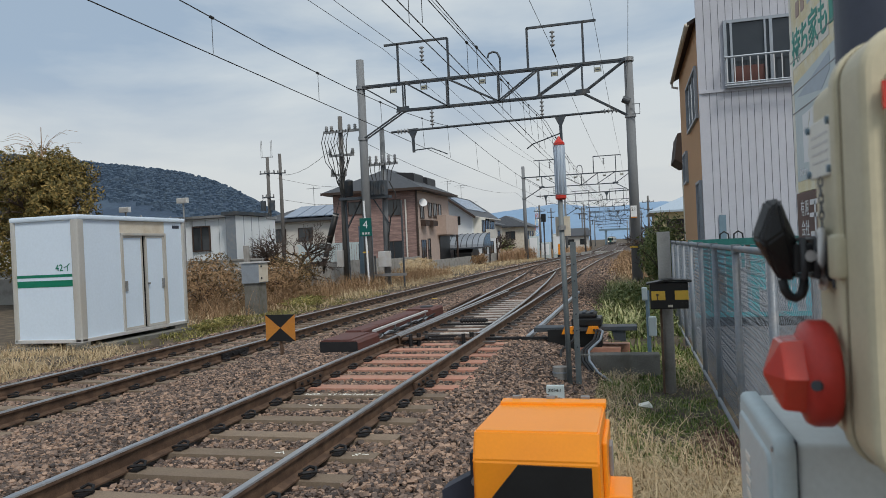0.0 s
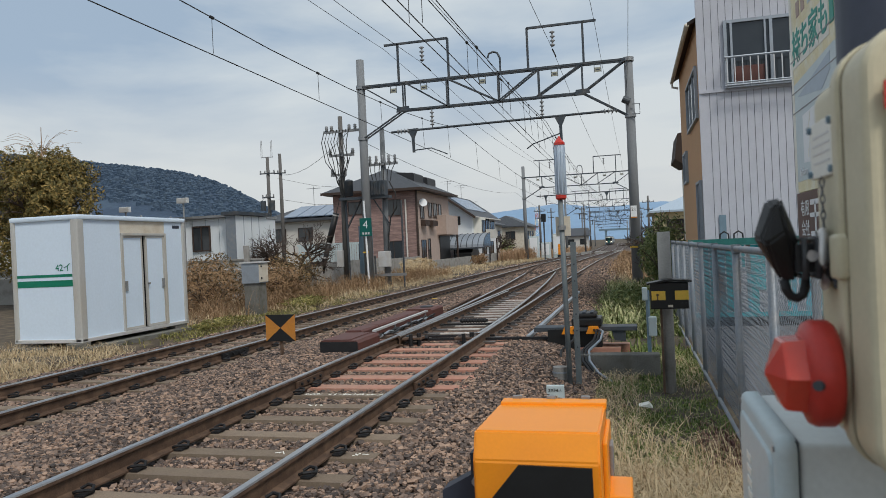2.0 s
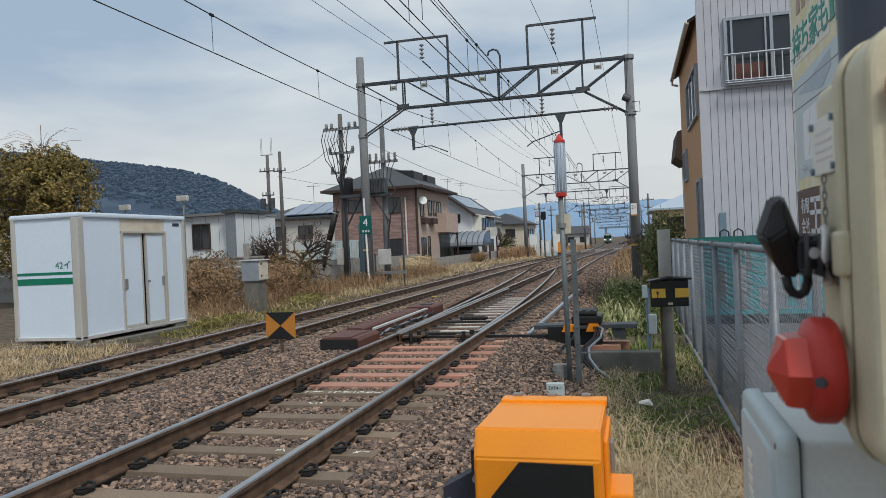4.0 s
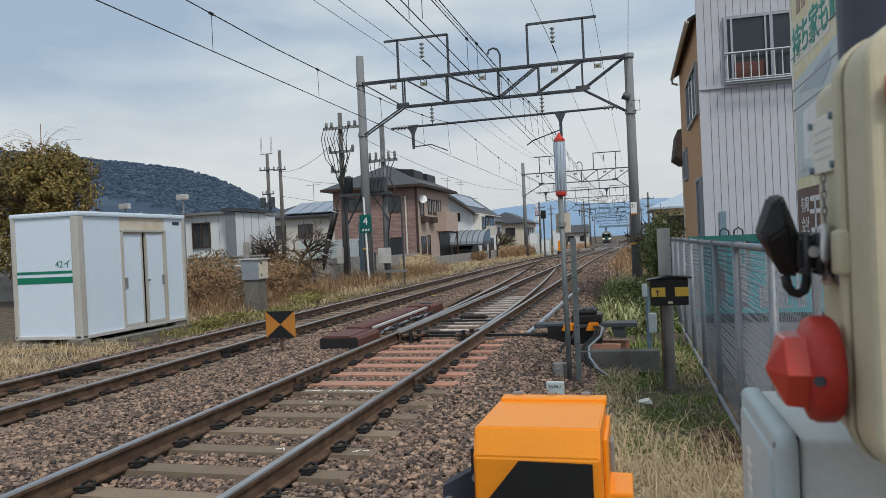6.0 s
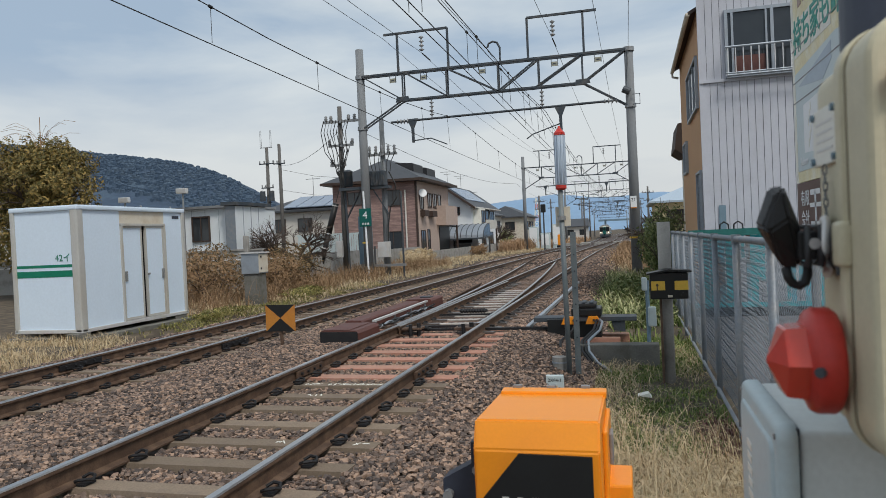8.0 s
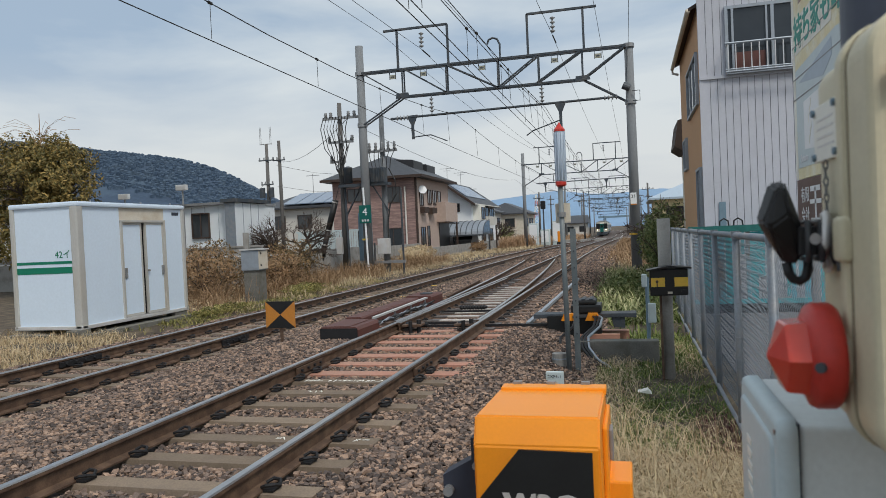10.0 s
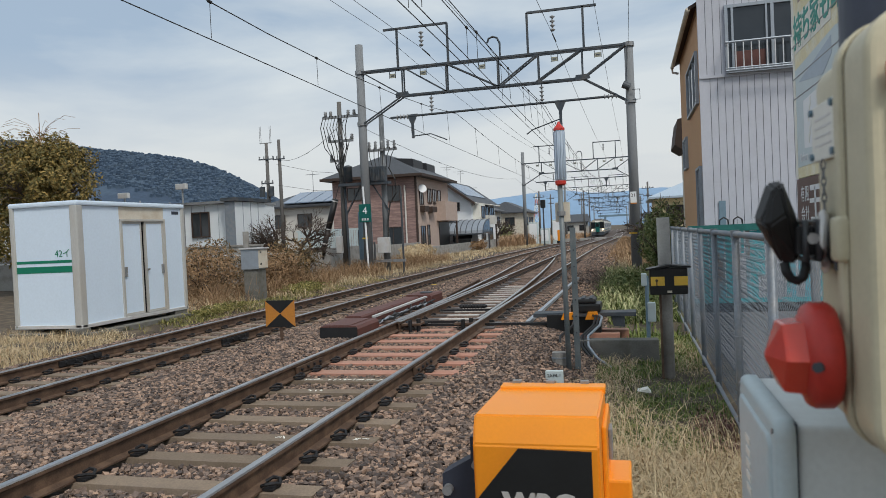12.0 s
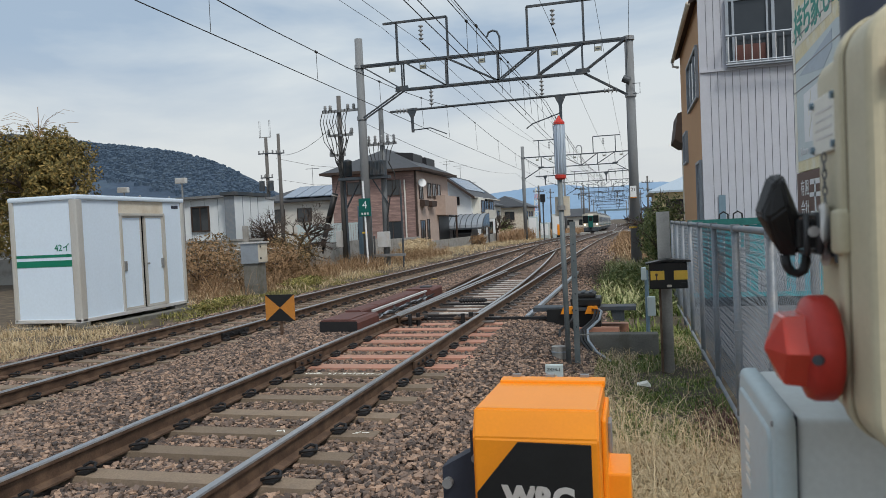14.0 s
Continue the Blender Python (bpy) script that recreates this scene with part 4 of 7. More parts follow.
def brick_house():
    X0, X1, Y0, Y1, Z0, ZE = -24.85, -17.3, 58.0, 69.0, -0.6, 6.5
    th = thing("house", "two-storey house of brown brick tiles with a dark hipped roof", "house", "houses")
    part("wall", box(B(), X0 + 0.03, X1 - 0.02, Y0 + 0.03, Y1, Z0, ZE), M["mortar"], th)
    part("side_wall", box(B(), X1 - 0.02, X1, Y0, Y1, Z0, ZE), M["pink_tile"], th, "paler pinkish tiled side wall")
    hip_roof(th, X0, X1, Y0, Y1, ZE, 8.75, 0.75, 4.6, "tile_roof")
    part("fascia", box(B(), X0 - 0.76, X1 + 0.76, Y0 - 0.80, Y0 - 0.74, ZE - 0.2, ZE + 0.02), M["wood_dark"], th)
    part("fascia", box(B(), X1 + 0.74, X1 + 0.80, Y0 - 0.76, Y1 + 0.76, ZE - 0.2, ZE + 0.02), M["wood_dark"], th)
    part("corner_board", box(B(), X1 - 0.10, X1 + 0.03, Y0 - 0.02, Y0 + 0.25, Z0, ZE), M["wood_dark"], th)
    part("downpipe", tube(B(), (-18.25, Y0 - 0.08, -0.3), (-18.25, Y0 - 0.08, 5.6), 0.07, n=8), M["render_white"], th, "white downpipe")
    for a, b, c, d, n in ((-19.95, -18.75, 4.35, 5.6, 1), (-20.2, -18.7, 0.0, 2.1, 1), (-22.6, -22.0, 0.0, 2.0, 0), (-23.4, -22.2, 4.6, 5.6, 1)):
        window_on(th, "-y", a, b, c, d, Y0 + 0.03, "wood_dark", n)
    for a, b, c, d, n in ((59.0, 60.0, 4.0, 5.4, 1), (61.5, 62.6, 4.2, 5.4, 1), (63.2, 64.4, 4.2, 5.4, 1), (65.0, 65.9, 4.2, 5.4, 0), (59.0, 60.3, 0.2, 2.1, 1), (61.0, 61.7, 0.2, 2.2, 0)):
        window_on(th, "+x", a, b, c, d, X1, "wood_dark", n)
    for a, b in ((59.0, 60.3), (61.4, 63.0)):
        bal = part("window_box", box(B(), X1, X1 + 0.45, a, b, 3.35, 3.85), M["wood_dark"], th, "dark window balcony")
    part("balcony", box(B(), X1, X1 + 0.9, 64.3, 68.9, 2.6, 4.4), M["pink_tile"], th)
    part("doorway", box(B(), X1, X1 + 0.05, 65.0, 68.8, 0.0, 2.5), M["black"], th)
    part("porch_post", box(B(), X1 + 0.75, X1 + 0.9, 68.6, 68.8, -0.5, 2.6), M["wood_dark"], th)
    for y, zt in ((61.0, 8.05), (65.3, 8.0)):
        part("dormer", prism(B(), [(X1 - 3.2, 7.5), (X1 - 1.0, 6.85), (X1 - 1.0, zt), (X1 - 1.1, zt + 0.08), (X1 - 3.2, zt + 0.25)], y, y + 2.9), M["dormer"], th, "black dormer on the roof")
    dish = part("dish_aerial", lathe(B(), [(0.02, -0.08), (0.35, 0.02), (0.36, 0.04)], (X1 + 0.35, 58.8, 5.3), (0.5, -0.8, 0.25), 16), M["white"], th, "white satellite dish")
    part("dish_arm", tube(B(), (X1, 59.0, 5.1), (X1 + 0.35, 58.85, 5.28), 0.03, n=6), M["steel"], dish)
    return th
brick = brick_house()
def gable_house():
    X0, X1, Y0, Y1, ZE, ZR = -22.5, -16.2, 74.5, 88.0, 4.75, 7.0
    xm = (X0 + X1) / 2
    th = thing("house", "white two-storey gabled house with solar panels on a dark roof", "house", "houses")
    part("wall", prism(B(), [(X0, -1.0), (X1, -1.0), (X1, ZE), (xm, ZR - 0.15), (X0, ZE)], Y0, Y1), M["white"], th)
    k = (ZR - ZE) / (X1 - xm)
    for sg in (-1, 1):
        xe = xm + sg * (X1 - xm + 0.55)
        ze = ZR - k * (X1 - xm + 0.55)
        part("roof", prism(B(), [(xm, ZR), (xe, ze), (xe, ze + 0.14), (xm, ZR + 0.16)], Y0 - 0.7, Y1 + 0.6), M["tile_roof"], th)
        part("bargeboard", prism(B(), [(xm, ZR - 0.14), (xe, ze - 0.14), (xe, ze + 0.15), (xm, ZR + 0.17)], Y0 - 0.76, Y0 - 0.70), M["wood_dark"], th, "dark bargeboard")
    part("gutter", tube(B(), (X1 + 0.58, Y0 - 0.7, ZE - 0.32), (X1 + 0.58, Y1 + 0.6, ZE - 0.32), 0.07, n=8), M["render_white"], th)
    for i in range(6):
        y = Y0 + 0.4 + i * 1.75
        a, b = 0.5, 2.6
        part("solar_panel", prism(B(), [(xm + a, ZR + 0.20 - k * a), (xm + b, ZR + 0.20 - k * b), (xm + b, ZR + 0.26 - k * b), (xm + a, ZR + 0.26 - k * a)], y, y + 1.68), M["solar"], th, "grey-blue solar panel")
    window_on(th, "-y", -18.9, -17.5, 3.75, 4.55, Y0 - 0.01, "wood_dark")
    part("belt_course", box(B(), X0, X1 + 0.02, Y0 - 0.03, Y0, 2.6, 2.72), M["render_white"], th)
    part("lean_to_roof", prism(B(), [(X0 + 2.0, 3.1), (X1 + 0.9, 1.95), (X1 + 0.9, 2.07), (X0 + 2.0, 3.22)], Y0 - 2.2, Y0 - 0.05), M["tile_roof"], th, "low grey tiled roof")
    # bay and balcony on the side towards the line
    bay = part("bay", box(B(), X1, X1 + 0.8, Y0 + 0.8, Y0 + 3.4, 2.4, 4.35), M["ivory"], th, "cream bay with a dark window")
    window_on(th, "+x", Y0 + 1.3, Y0 + 3.0, 2.9, 4.1, X1 + 0.81, "wood_dark")
    part("balcony", box(B(), X1, X1 + 0.9, Y0 + 5.0, Y0 + 9.5, 2.2, 3.2), M["render_white"], th)
    for a, b, c, d in ((5.2, 6.8, 3.3, 4.5), (7.3, 9.2, 3.3, 4.5), (10.0, 12.5, 2.9, 4.2), (5.2, 7.0, 0.2, 1.9), (9.0, 11.5, 0.3, 1.8)):
        window_on(th, "+x", Y0 + a, Y0 + b, c, d, X1 + 0.01, "wood_dark", 1)
    for y in (Y0 + 5.0, Y0 + 9.4):
        part("balcony_post", box(B(), X1 + 0.78, X1 + 0.9, y, y + 0.12, -1.0, 2.2), M["wood_dark"], th)
    for x, y in ((-19.3, 77.0), (-19.3, 83.5)):
        part("roof_aerial", tube(tube(tube(B(), (x, y, ZR), (x, y, ZR + 1.7), 0.025, n=5), (x - 0.8, y, ZR + 1.6), (x + 0.8, y, ZR + 1.6), 0.02, n=4), (x - 0.4, y, ZR + 1.35), (x + 0.4, y, ZR + 1.35), 0.02, n=4), M["steel"], th)
    return th
pale_house = gable_house()
for x0, x1, y0, y1, ze, zr, wm, lb in ((-25, -18.2, 93, 104, 4.2, 5.6, "render_white", "pale two-storey house with a grey tiled roof"), (-24, -16.7, 118, 130, 4.3, 6.2, "cream", "cream house with a broad brown tiled roof"), (-34, -24, 98, 112, 5.6, 7.8, "render_white", "pale house half hidden by others"),
                                   (-37, -27, 68, 78, 4.9, 6.6, "render_white", "pale house with solar panels on its roof"), (-16.5, -10.9, 185, 197, 2.6, 4.6, "render_white", "white shed with a grey gable roof far along the line"),
                                   (2.3, 10, 70, 82, 3.9, 5.7, "yellow_wall", "yellow-walled house with a blue-grey roof"), (6, 14, 110, 125, 5, 7, "render_white", "pale house beyond the line")):
    hh = house(x0, x1, y0, y1, -0.8 + dip(y0), ze, zr, wm, "roof_blue" if x0 == 2.3 else "tile_roof", lb, 0.6, 3.0 if y0 < 180 else 0.3, not (x0 == -37 or y0 > 180))
    for i in range(3):
        yy = y0 + 1.5 + i * 3
        if x1 < -10 and y0 < 180:
            window_on(hh, "+x", yy, yy + 1.6, ze - 2.2, ze - 0.9, x1 + 0.02, "wood_dark")
    for i in range(2):
        xx = x0 + 1.0 + i * 3
        window_on(hh, "-y", xx, xx + 1.5, ze - 2.2, ze - 0.9, y0 - 0.02, "wood_dark")
    if x0 == -37:
        for i in range(5):
            part("solar_panel", prism(B(), [(67.6, 5.16), (71.9, 6.44), (71.9, 6.52), (67.6, 5.24)], -34.5 + i * 1.55, -33.05 + i * 1.55, "x"), M["solar"], hh, "blue solar panel")
    if y0 in (68, 93):
        part("roof_aerial", tube(tube(B(), (x0 + 4, y0 + 4, zr - 0.5), (x0 + 4, y0 + 4, zr + 2.0), 0.03, n=5), (x0 + 3.2, y0 + 4, zr + 1.8), (x0 + 4.8, y0 + 4, zr + 1.8), 0.03, n=4), M["steel"], hh)

# carport with a curved roof beside the brick house
cp = thing("carport", "carport with a curved translucent grey roof", "carport")
arc = [(74.4 - 3.7 * math.sin(math.pi * 0.5 * i / 8), 1.25 + 1.4 * math.cos(math.pi * 0.5 * i / 8)) for i in range(9)]
for (a, za), (b, zb) in zip(arc, arc[1:]):
    part("roof_sheet", prism(B(), [(a, za), (b, zb), (b, zb + 0.05), (a, za + 0.05)], -18.4, -14.3, "x"), M["galv"], cp)
for i in range(8):
    x = -18.4 + i * 0.586
    part("rib", pipe(B(), [(x, a, z + 0.07) for a, z in arc], 0.04, 5), M["steel_dark"], cp)
part("edge_beam", box(B(), -18.4, -14.3, 70.62, 70.74, 1.12, 1.27), M["steel_dark"], cp)
part("end_sheet", prism(B(), [(a, z) for a, z in arc] + [(74.4, 1.2)], -14.32, -14.29, "x"), M["glass"], cp, "smoky end sheet")
for x in (-18.2, -14.4):
    for y in (70.7, 74.3):
        part("post", tube(B(), (x, y, -1.0), (x, y, 1.3 if y < 72 else 2.6), 0.06, n=8), M["steel_dark"], cp)
car = thing("car", "dark parked car under the carport", "car")
part("body", prism(B(), [(70.4, 0.0), (70.4, 0.65), (70.9, 0.8), (71.4, 1.35), (73.4, 1.4), (74.1, 0.85), (74.3, 0.0)], -17.2, -15.5, "x"), M["black"], car)
for y in (71.2, 73.5):
    part("wheel", tube(B(), (-17.25, y, 0.0), (-15.45, y, 0.0), 0.32, n=14), M["rubber"], car)

# low white prefabricated building behind the hut
ps = thing("prefab_building", "low white metal-clad building with a flat dark-edged roof", "building")
part("wall", box(B(), -36, -18.25, 30.5, 34.8, -0.2, 3.35), M["prefab"], ps)
part("annex_wall", box(B(), -18.25, -17.75, 30.02, 32.9, -0.2, 3.4), M["prefab"], ps)
part("annex_side", box(B(), -18.27, -17.76, 29.98, 30.015, -0.2, 3.4), M["wire_grey"], ps, "blue-grey end panel")
part("roof", box(B(), -36.3, -18.2, 30.25, 34.9, 3.36, 3.48), M["steel"], ps)
part("annex_roof", box(B(), -18.4, -17.6, 29.85, 33.1, 3.42, 3.58), M["steel_dark"], ps)
window_on(ps, "-y", -20.3, -19.45, 1.85, 2.95, 30.48, "wood_dark")
for i in range(24):
    part("panel_seam", box(B(), -35.5 + i * 0.72, -35.485 + i * 0.72, 30.485, 30.502, 0.0, 3.3), M["galv"], ps)
for i in range(3):
    part("panel_seam", box(B(), -17.752, -17.735, 30.7 + i * 0.72, 30.73 + i * 0.72, 0.0, 3.38), M["galv"], ps)
for x, z in ((-20.4, 4.1), (-23.6, 3.85)):
    fl = thing("flood_lamp", "small white flood lamp on a thin post", "lamp", "flood lamps")
    part("post", tube(B(), (x, 29.9, 0), (x, 29.9, z), 0.04, n=6), M["steel"], fl)
    part("head", box(B(), x - 0.28, x + 0.28, 29.75, 29.95, z, z + 0.26, 0.03), M["alu"], fl)

# walls of concrete blocks along the line
def block_wall(x, y0, y1, top, name):
    th = thing(name, "grey concrete block wall stained by weather", "wall", kind="structure")
    part("core", box(B(), x - 0.09, x - 0.01, y0, y1, -0.8, top - 0.01), M["concrete"], th)
    me = done("wall_block", box(B(), -0.07, 0.07, -0.195, 0.195, -0.095, 0.095, 0.006), M["concrete"])
    rows = int((top + 0.6) / 0.2)
    for r in range(rows):
        n = int((y1 - y0) / 0.4)
        for i in range(n):
            y = y0 + 0.2 + 0.4 * i + (0.2 if r % 2 else 0)
            if y < y1 - 0.1 and y < y0 + 22:
                shared("wall_block", me, th, pose(x, y, top - 0.1 - 0.2 * r))
    return th
block_wall(-15.6, 44, 53, 0.85, "wall_garden")
block_wall(-15.6, 53, 75, 0.42, "wall_garden_low")
bw = thing("wall_garden_far", "grey concrete garden wall along the railway", "wall", kind="structure")
part("wall_body", box(B(), -15.65, -15.5, 75, 103, -1.2, 0.42), M["concrete"], bw)
lw = thing("wall_lower", "long grey concrete wall behind dry bushes", "wall", kind="structure")
part("wall_body", box(B(), -40, -15.6, 28.4, 28.55, -0.8, 1.30), M["concrete"], lw)
part("wall_cap", box(B(), -40, -15.58, 28.36, 28.59, 1.30, 1.37), M["concrete"], lw)
part("guard_rail", tube(B(), (-40, 26.5, 0.95), (-13.5, 26.5, 0.95), 0.03, n=6), M["alu"], lw)
part("wall_body", box(B(), -15.65, -15.5, 28.5, 44, -0.8, 0.95), M["concrete"], lw)
gl = thing("garden_fence", "pale green metal garden fence behind the wall", "fence")
for i in range(26):
    part("fence_slat", box(B(), -19.5 + i * 0.15, -19.38 + i * 0.15, 40.0, 40.03, -0.3, 2.0), M["pale"], gl)
part("fence_rail", box(B(), -19.6, -15.6, 40.03, 40.07, 1.9, 2.0), M["pale"], gl)

# ---- turnout: blades, crossing, slide plates and rods ----
def turnout():
    def diverge(y, x):
        return x - max(0.0, y - 13.0) ** 1.5 / 97.0
    sw = thing("switch_rails", "slender switch rails and diverging rails of the turnout", "turnout")
    ys = axis_steps([(12.2, 0.5), (30, 1.0), (76, 1)])
    for x0, off, end in ((NEAR_L, 0.075, FAR_L), (NEAR_R, 0.085, FAR_R)):
        pts = [(max(diverge(y, x0) - off, end + 0.08) + bend(y), y, dip(y) + FAR_Z * smooth01(35, 65, y) - 0.006) for y in ys]
        rail("diverging_rail", sw, [p for p in pts if p[1] <= 36.01])
        rail("diverging_rail", sw, [p for p in pts if p[1] >= 35.9], "", False)
    rail("switch_blade", sw, [(NEAR_L + 0.072 + 0.006 * max(0, y - 12) * (1 if y < 24 else 0), y, -0.005) for y in axis_steps([(11.9, 1), (23, 1)])], scale=0.75)
    plate = done("slide_plate", box(B(), -0.32, 0.32, -0.09, 0.09, 0, 0.03, 0.004), M["rail_dull"])
    for i, y in enumerate(timbers):
        if 5 < i < 26:
            for x in (NEAR_L + 0.1, NEAR_R - 0.1):
                shared("slide_plate", plate, sw, pose(x, y, -0.172))
    wt = done("tie_plate", box(B(), -0.60, 0.60, -0.05, 0.045, 0, 0.025, 0.004), M["plate_pale"])
    for i, y in enumerate(timbers):
        if 7 < i < 21:
            shared("tie_plate", wt, sw, pose(ncx + 0.05, y + 0.02, -0.170))
    rd = thing("switch_rods", "oily black rods and cranks that move the switch rails", "switch rod")
    for y, w in ((12.35, 0.022), (12.75, 0.022), (14.6, 0.02)):
        part("rod", bar(B(), (NEAR_L - 0.2, y, -0.13), (NEAR_R + 1.2 if y < 12.5 else NEAR_R + 0.1, y, -0.13), w * 2, 0.045), M["clip"], rd)
    for x in (NEAR_L + 0.28, NEAR_R - 0.28):
        part("crank", box(B(), x - 0.17, x + 0.17, 11.92, 12.22, -0.085, -0.045, 0.008), M["rail_side"], rd, "flat rust-brown lock plate")
        part("lock_bar", tube(B(), (x - 0.2, 12.30, -0.10), (x + 0.2, 12.30, -0.10), 0.04, n=10), M["clip"], rd)
        for k in (-0.1, 0.1):
            part("nut", tube(B(), (x + k, 12.05, -0.05), (x + k, 12.05, -0.015), 0.028, n=6), M["steel_dark"], rd)
        part("bolt", tube(B(), (x, 11.9, -0.28), (x, 11.9, 0.02), 0.035, n=8), M["clip"], rd)
        part("bolt", tube(B(), (x + 0.12, 12.0, -0.22), (x + 0.12, 12.0, 0.03), 0.04, n=8), M["clip"], rd)
    part("long_rod", bar(B(), (NEAR_R + 0.75, 12.4, -0.12), (NEAR_R + 0.95, 22.0, -0.05), 0.07, 0.06), M["galv"], rd, "pale galvanised connecting rod")
    part("spring_box", lathe(B(), [(0.03, 0)] + [q for i in range(9) for q in ((0.055, 0.05 + i * 0.06), (0.035, 0.08 + i * 0.06))] + [(0.03, 0.6)], (ncx - 0.3, 14.9, -0.08), (1, 0, 0), 8), M["clip"], rd)
    # bolted rail joints
    for x in (NEAR_L, NEAR_R):
        jb = thing("rail_joint", "bolted steel fishplates at a rail joint", "rail joint", "rail joints")
        for s in (-1, 1):
            part("fishplate", box(B(), x + s * 0.018, x + s * 0.05, 8.0, 8.75, -0.135, -0.05, 0.006), M["rail_side"], jb)
        for i in range(4):
            part("bolt", tube(B(), (x - 0.075, 8.1 + i * 0.18, -0.09), (x + 0.075, 8.1 + i * 0.18, -0.09), 0.018, n=6), M["clip"], jb)
    jb = thing("rail_joint", "insulated joint with blocks on the second track", "rail joint", "rail joints")
    for x, y in ((FAR_R, 11.2), (FAR_L, 9.1)):
        part("fishplate", box(B(), x + 0.018, x + 0.055, y, y + 0.9, FAR_Z - 0.135, FAR_Z - 0.05, 0.006), M["clip"], jb)
        for i in range(4):
            part("bolt", tube(B(), (x + 0.02, y + 0.12 + i * 0.2, FAR_Z - 0.09), (x + 0.09, y + 0.12 + i * 0.2, FAR_Z - 0.09), 0.025, n=6), M["clip"], jb)
turnout()

# brown cable cover beside the switch
def cable_cover():
    th = thing("cable_trough", "brown-painted steel trough covers beside the turnout", "cable trough")
    part("end_cover", prism(B(), [(-5.15, -0.20), (-4.46, -0.20), (-4.46, -0.03), (-4.50, 0.02), (-5.12, 0.02), (-5.15, -0.02)], 11.2, 12.25), M["brown"], th)
    part("end_face", box(B(), -5.14, -4.47, 11.185, 11.198, -0.19, 0.0), M["clip"], th, "dark end face")
    part("top_plate", box(B(), -5.10, -4.62, 11.23, 12.22, 0.024, 0.032), M["brown"], th)
    for i in range(4):
        y0 = 12.27 + i * 0.92
        part("cover_plate", prism(B(), [(-5.13, -0.2), (-4.80, -0.2), (-4.80, 0.03), (-4.83, 0.06), (-5.10, 0.06), (-5.13, 0.03)], y0, y0 + 0.9), M["brown"], th)
    part("far_cover", prism(B(), [(-5.15, -0.2), (-4.52, -0.2), (-4.52, 0.05), (-4.56, 0.09), (-5.12, 0.09), (-5.15, 0.05)], 16.0, 17.0), M["brown"], th)
    part("handle", box(B(), -4.9, -4.65, 16.35, 16.6, 0.09, 0.12, 0.01), M["steel_dark"], th)
    part("guard_bar", bar(B(), (-4.62, 12.4, 0.03), (-4.62, 15.9, 0.05), 0.07, 0.035), M["alu"], th, "pale galvanised guard bar")
    for y in (12.5, 13.6, 14.7, 15.8):
        part("bar_stay", bar(B(), (-4.62, y, -0.22), (-4.62, y, 0.02), 0.03, 0.03), M["steel"], th)
    rail("guard_rail", th, [(-4.5 - 0.06 * (y - 17.4), y, -0.05) for y in (17.4, 20.0, 23.0)], "", False, 0.8)
    r = random.Random(8)
    for i in range(6):
        pts = [(-4.50 + r.uniform(-.06, .08), 12.1 + j * 0.5 + i * 0.08, -0.12 + 0.10 * abs(math.sin(j * 1.7 + i))) for j in range(8)]
        part("cable", pipe(B(), pts, 0.018, 6), M["rubber" if i % 3 else "galv"], th)
cable_cover()

# ---- point machine on its stand ----
def machine():
    th = thing("point_machine", "black electric point machine on a steel stand with orange plugs", "point machine")
    y = 12.6
    part("beam", box(B(), -1.68, 0.03, y - 0.28, y + 0.1, -0.02, 0.05, 0.008), M["steel_dark"], th)
    part("side_plate", box(B(), -1.44, -1.0, y - 0.36, y - 0.22, -0.40, 0.03, 0.006), M["black"], th)
    part("stand", box(B(), -1.0, -0.55, y - 0.2, y + 0.2, -0.42, -0.02, 0.01), M["black"], th)
    part("end_bracket", prism(B(), [(-0.38, -0.02), (-0.16, -0.02), (-0.16, -0.2), (-0.34, -0.18)], y - 0.25, y), M["steel_dark"], th)
    part("casing", box(B(), -1.04, -0.54, y - 0.3, y + 0.25, 0.055, 0.2, 0.03), M["black"], th)
    part("lid", box(B(), -1.02, -0.62, y - 0.28, y + 0.2, 0.2, 0.28, 0.03), M["rubber"], th)
    for i in range(3):
        part("lid_rib", box(B(), -0.99 + i * 0.13, -0.93 + i * 0.13, y - 0.27, y + 0.18, 0.28, 0.30, 0.006), M["steel_dark"], th)
    for x in (-1.12, -0.72):
        part("orange_plug", prism(B(), [(x - 0.08, -0.05), (x + 0.16, -0.05), (x + 0.12, 0.07), (x - 0.03, 0.07)], y - 0.42, y - 0.28), M["orange"], th, "bright orange connector plug")
    for i, (x0, m) in enumerate(((-0.62, "rubber"), (-0.57, "galv"), (-0.67, "rubber"), (-1.0, "rubber"))):
        part("hose", pipe(B(), [(x0, y - 0.40, 0.02), (x0 + 0.05, y - 0.52, 0.0), (x0 + 0.02, y - 0.8, -0.10), (x0 - 0.14, y - 1.25, -0.20), (x0 - 0.12, y - 1.5, -0.32), (x0 + 0.02, y - 1.75, -0.46), (x0 + 0.3, y - 2.0, -0.60)], 0.021, 8), M[m], th, smooth=True)
    for yy, x1 in ((y - 0.2, -0.25), (y + 0.25, -0.1)):
        part("bearer", box(B(), -2.3, x1, yy - 0.1, yy + 0.1, -0.45, -0.3, 0.01), M["timber"], th, "reddish timber bearer")
    sl = solo("kerb_slab", box(B(), -0.85, 0.34, 11.2, 11.45, -0.75, -0.24, 0.02), M["old_concrete"], "weathered concrete kerb slab beside the point machine", "slab")
machine()

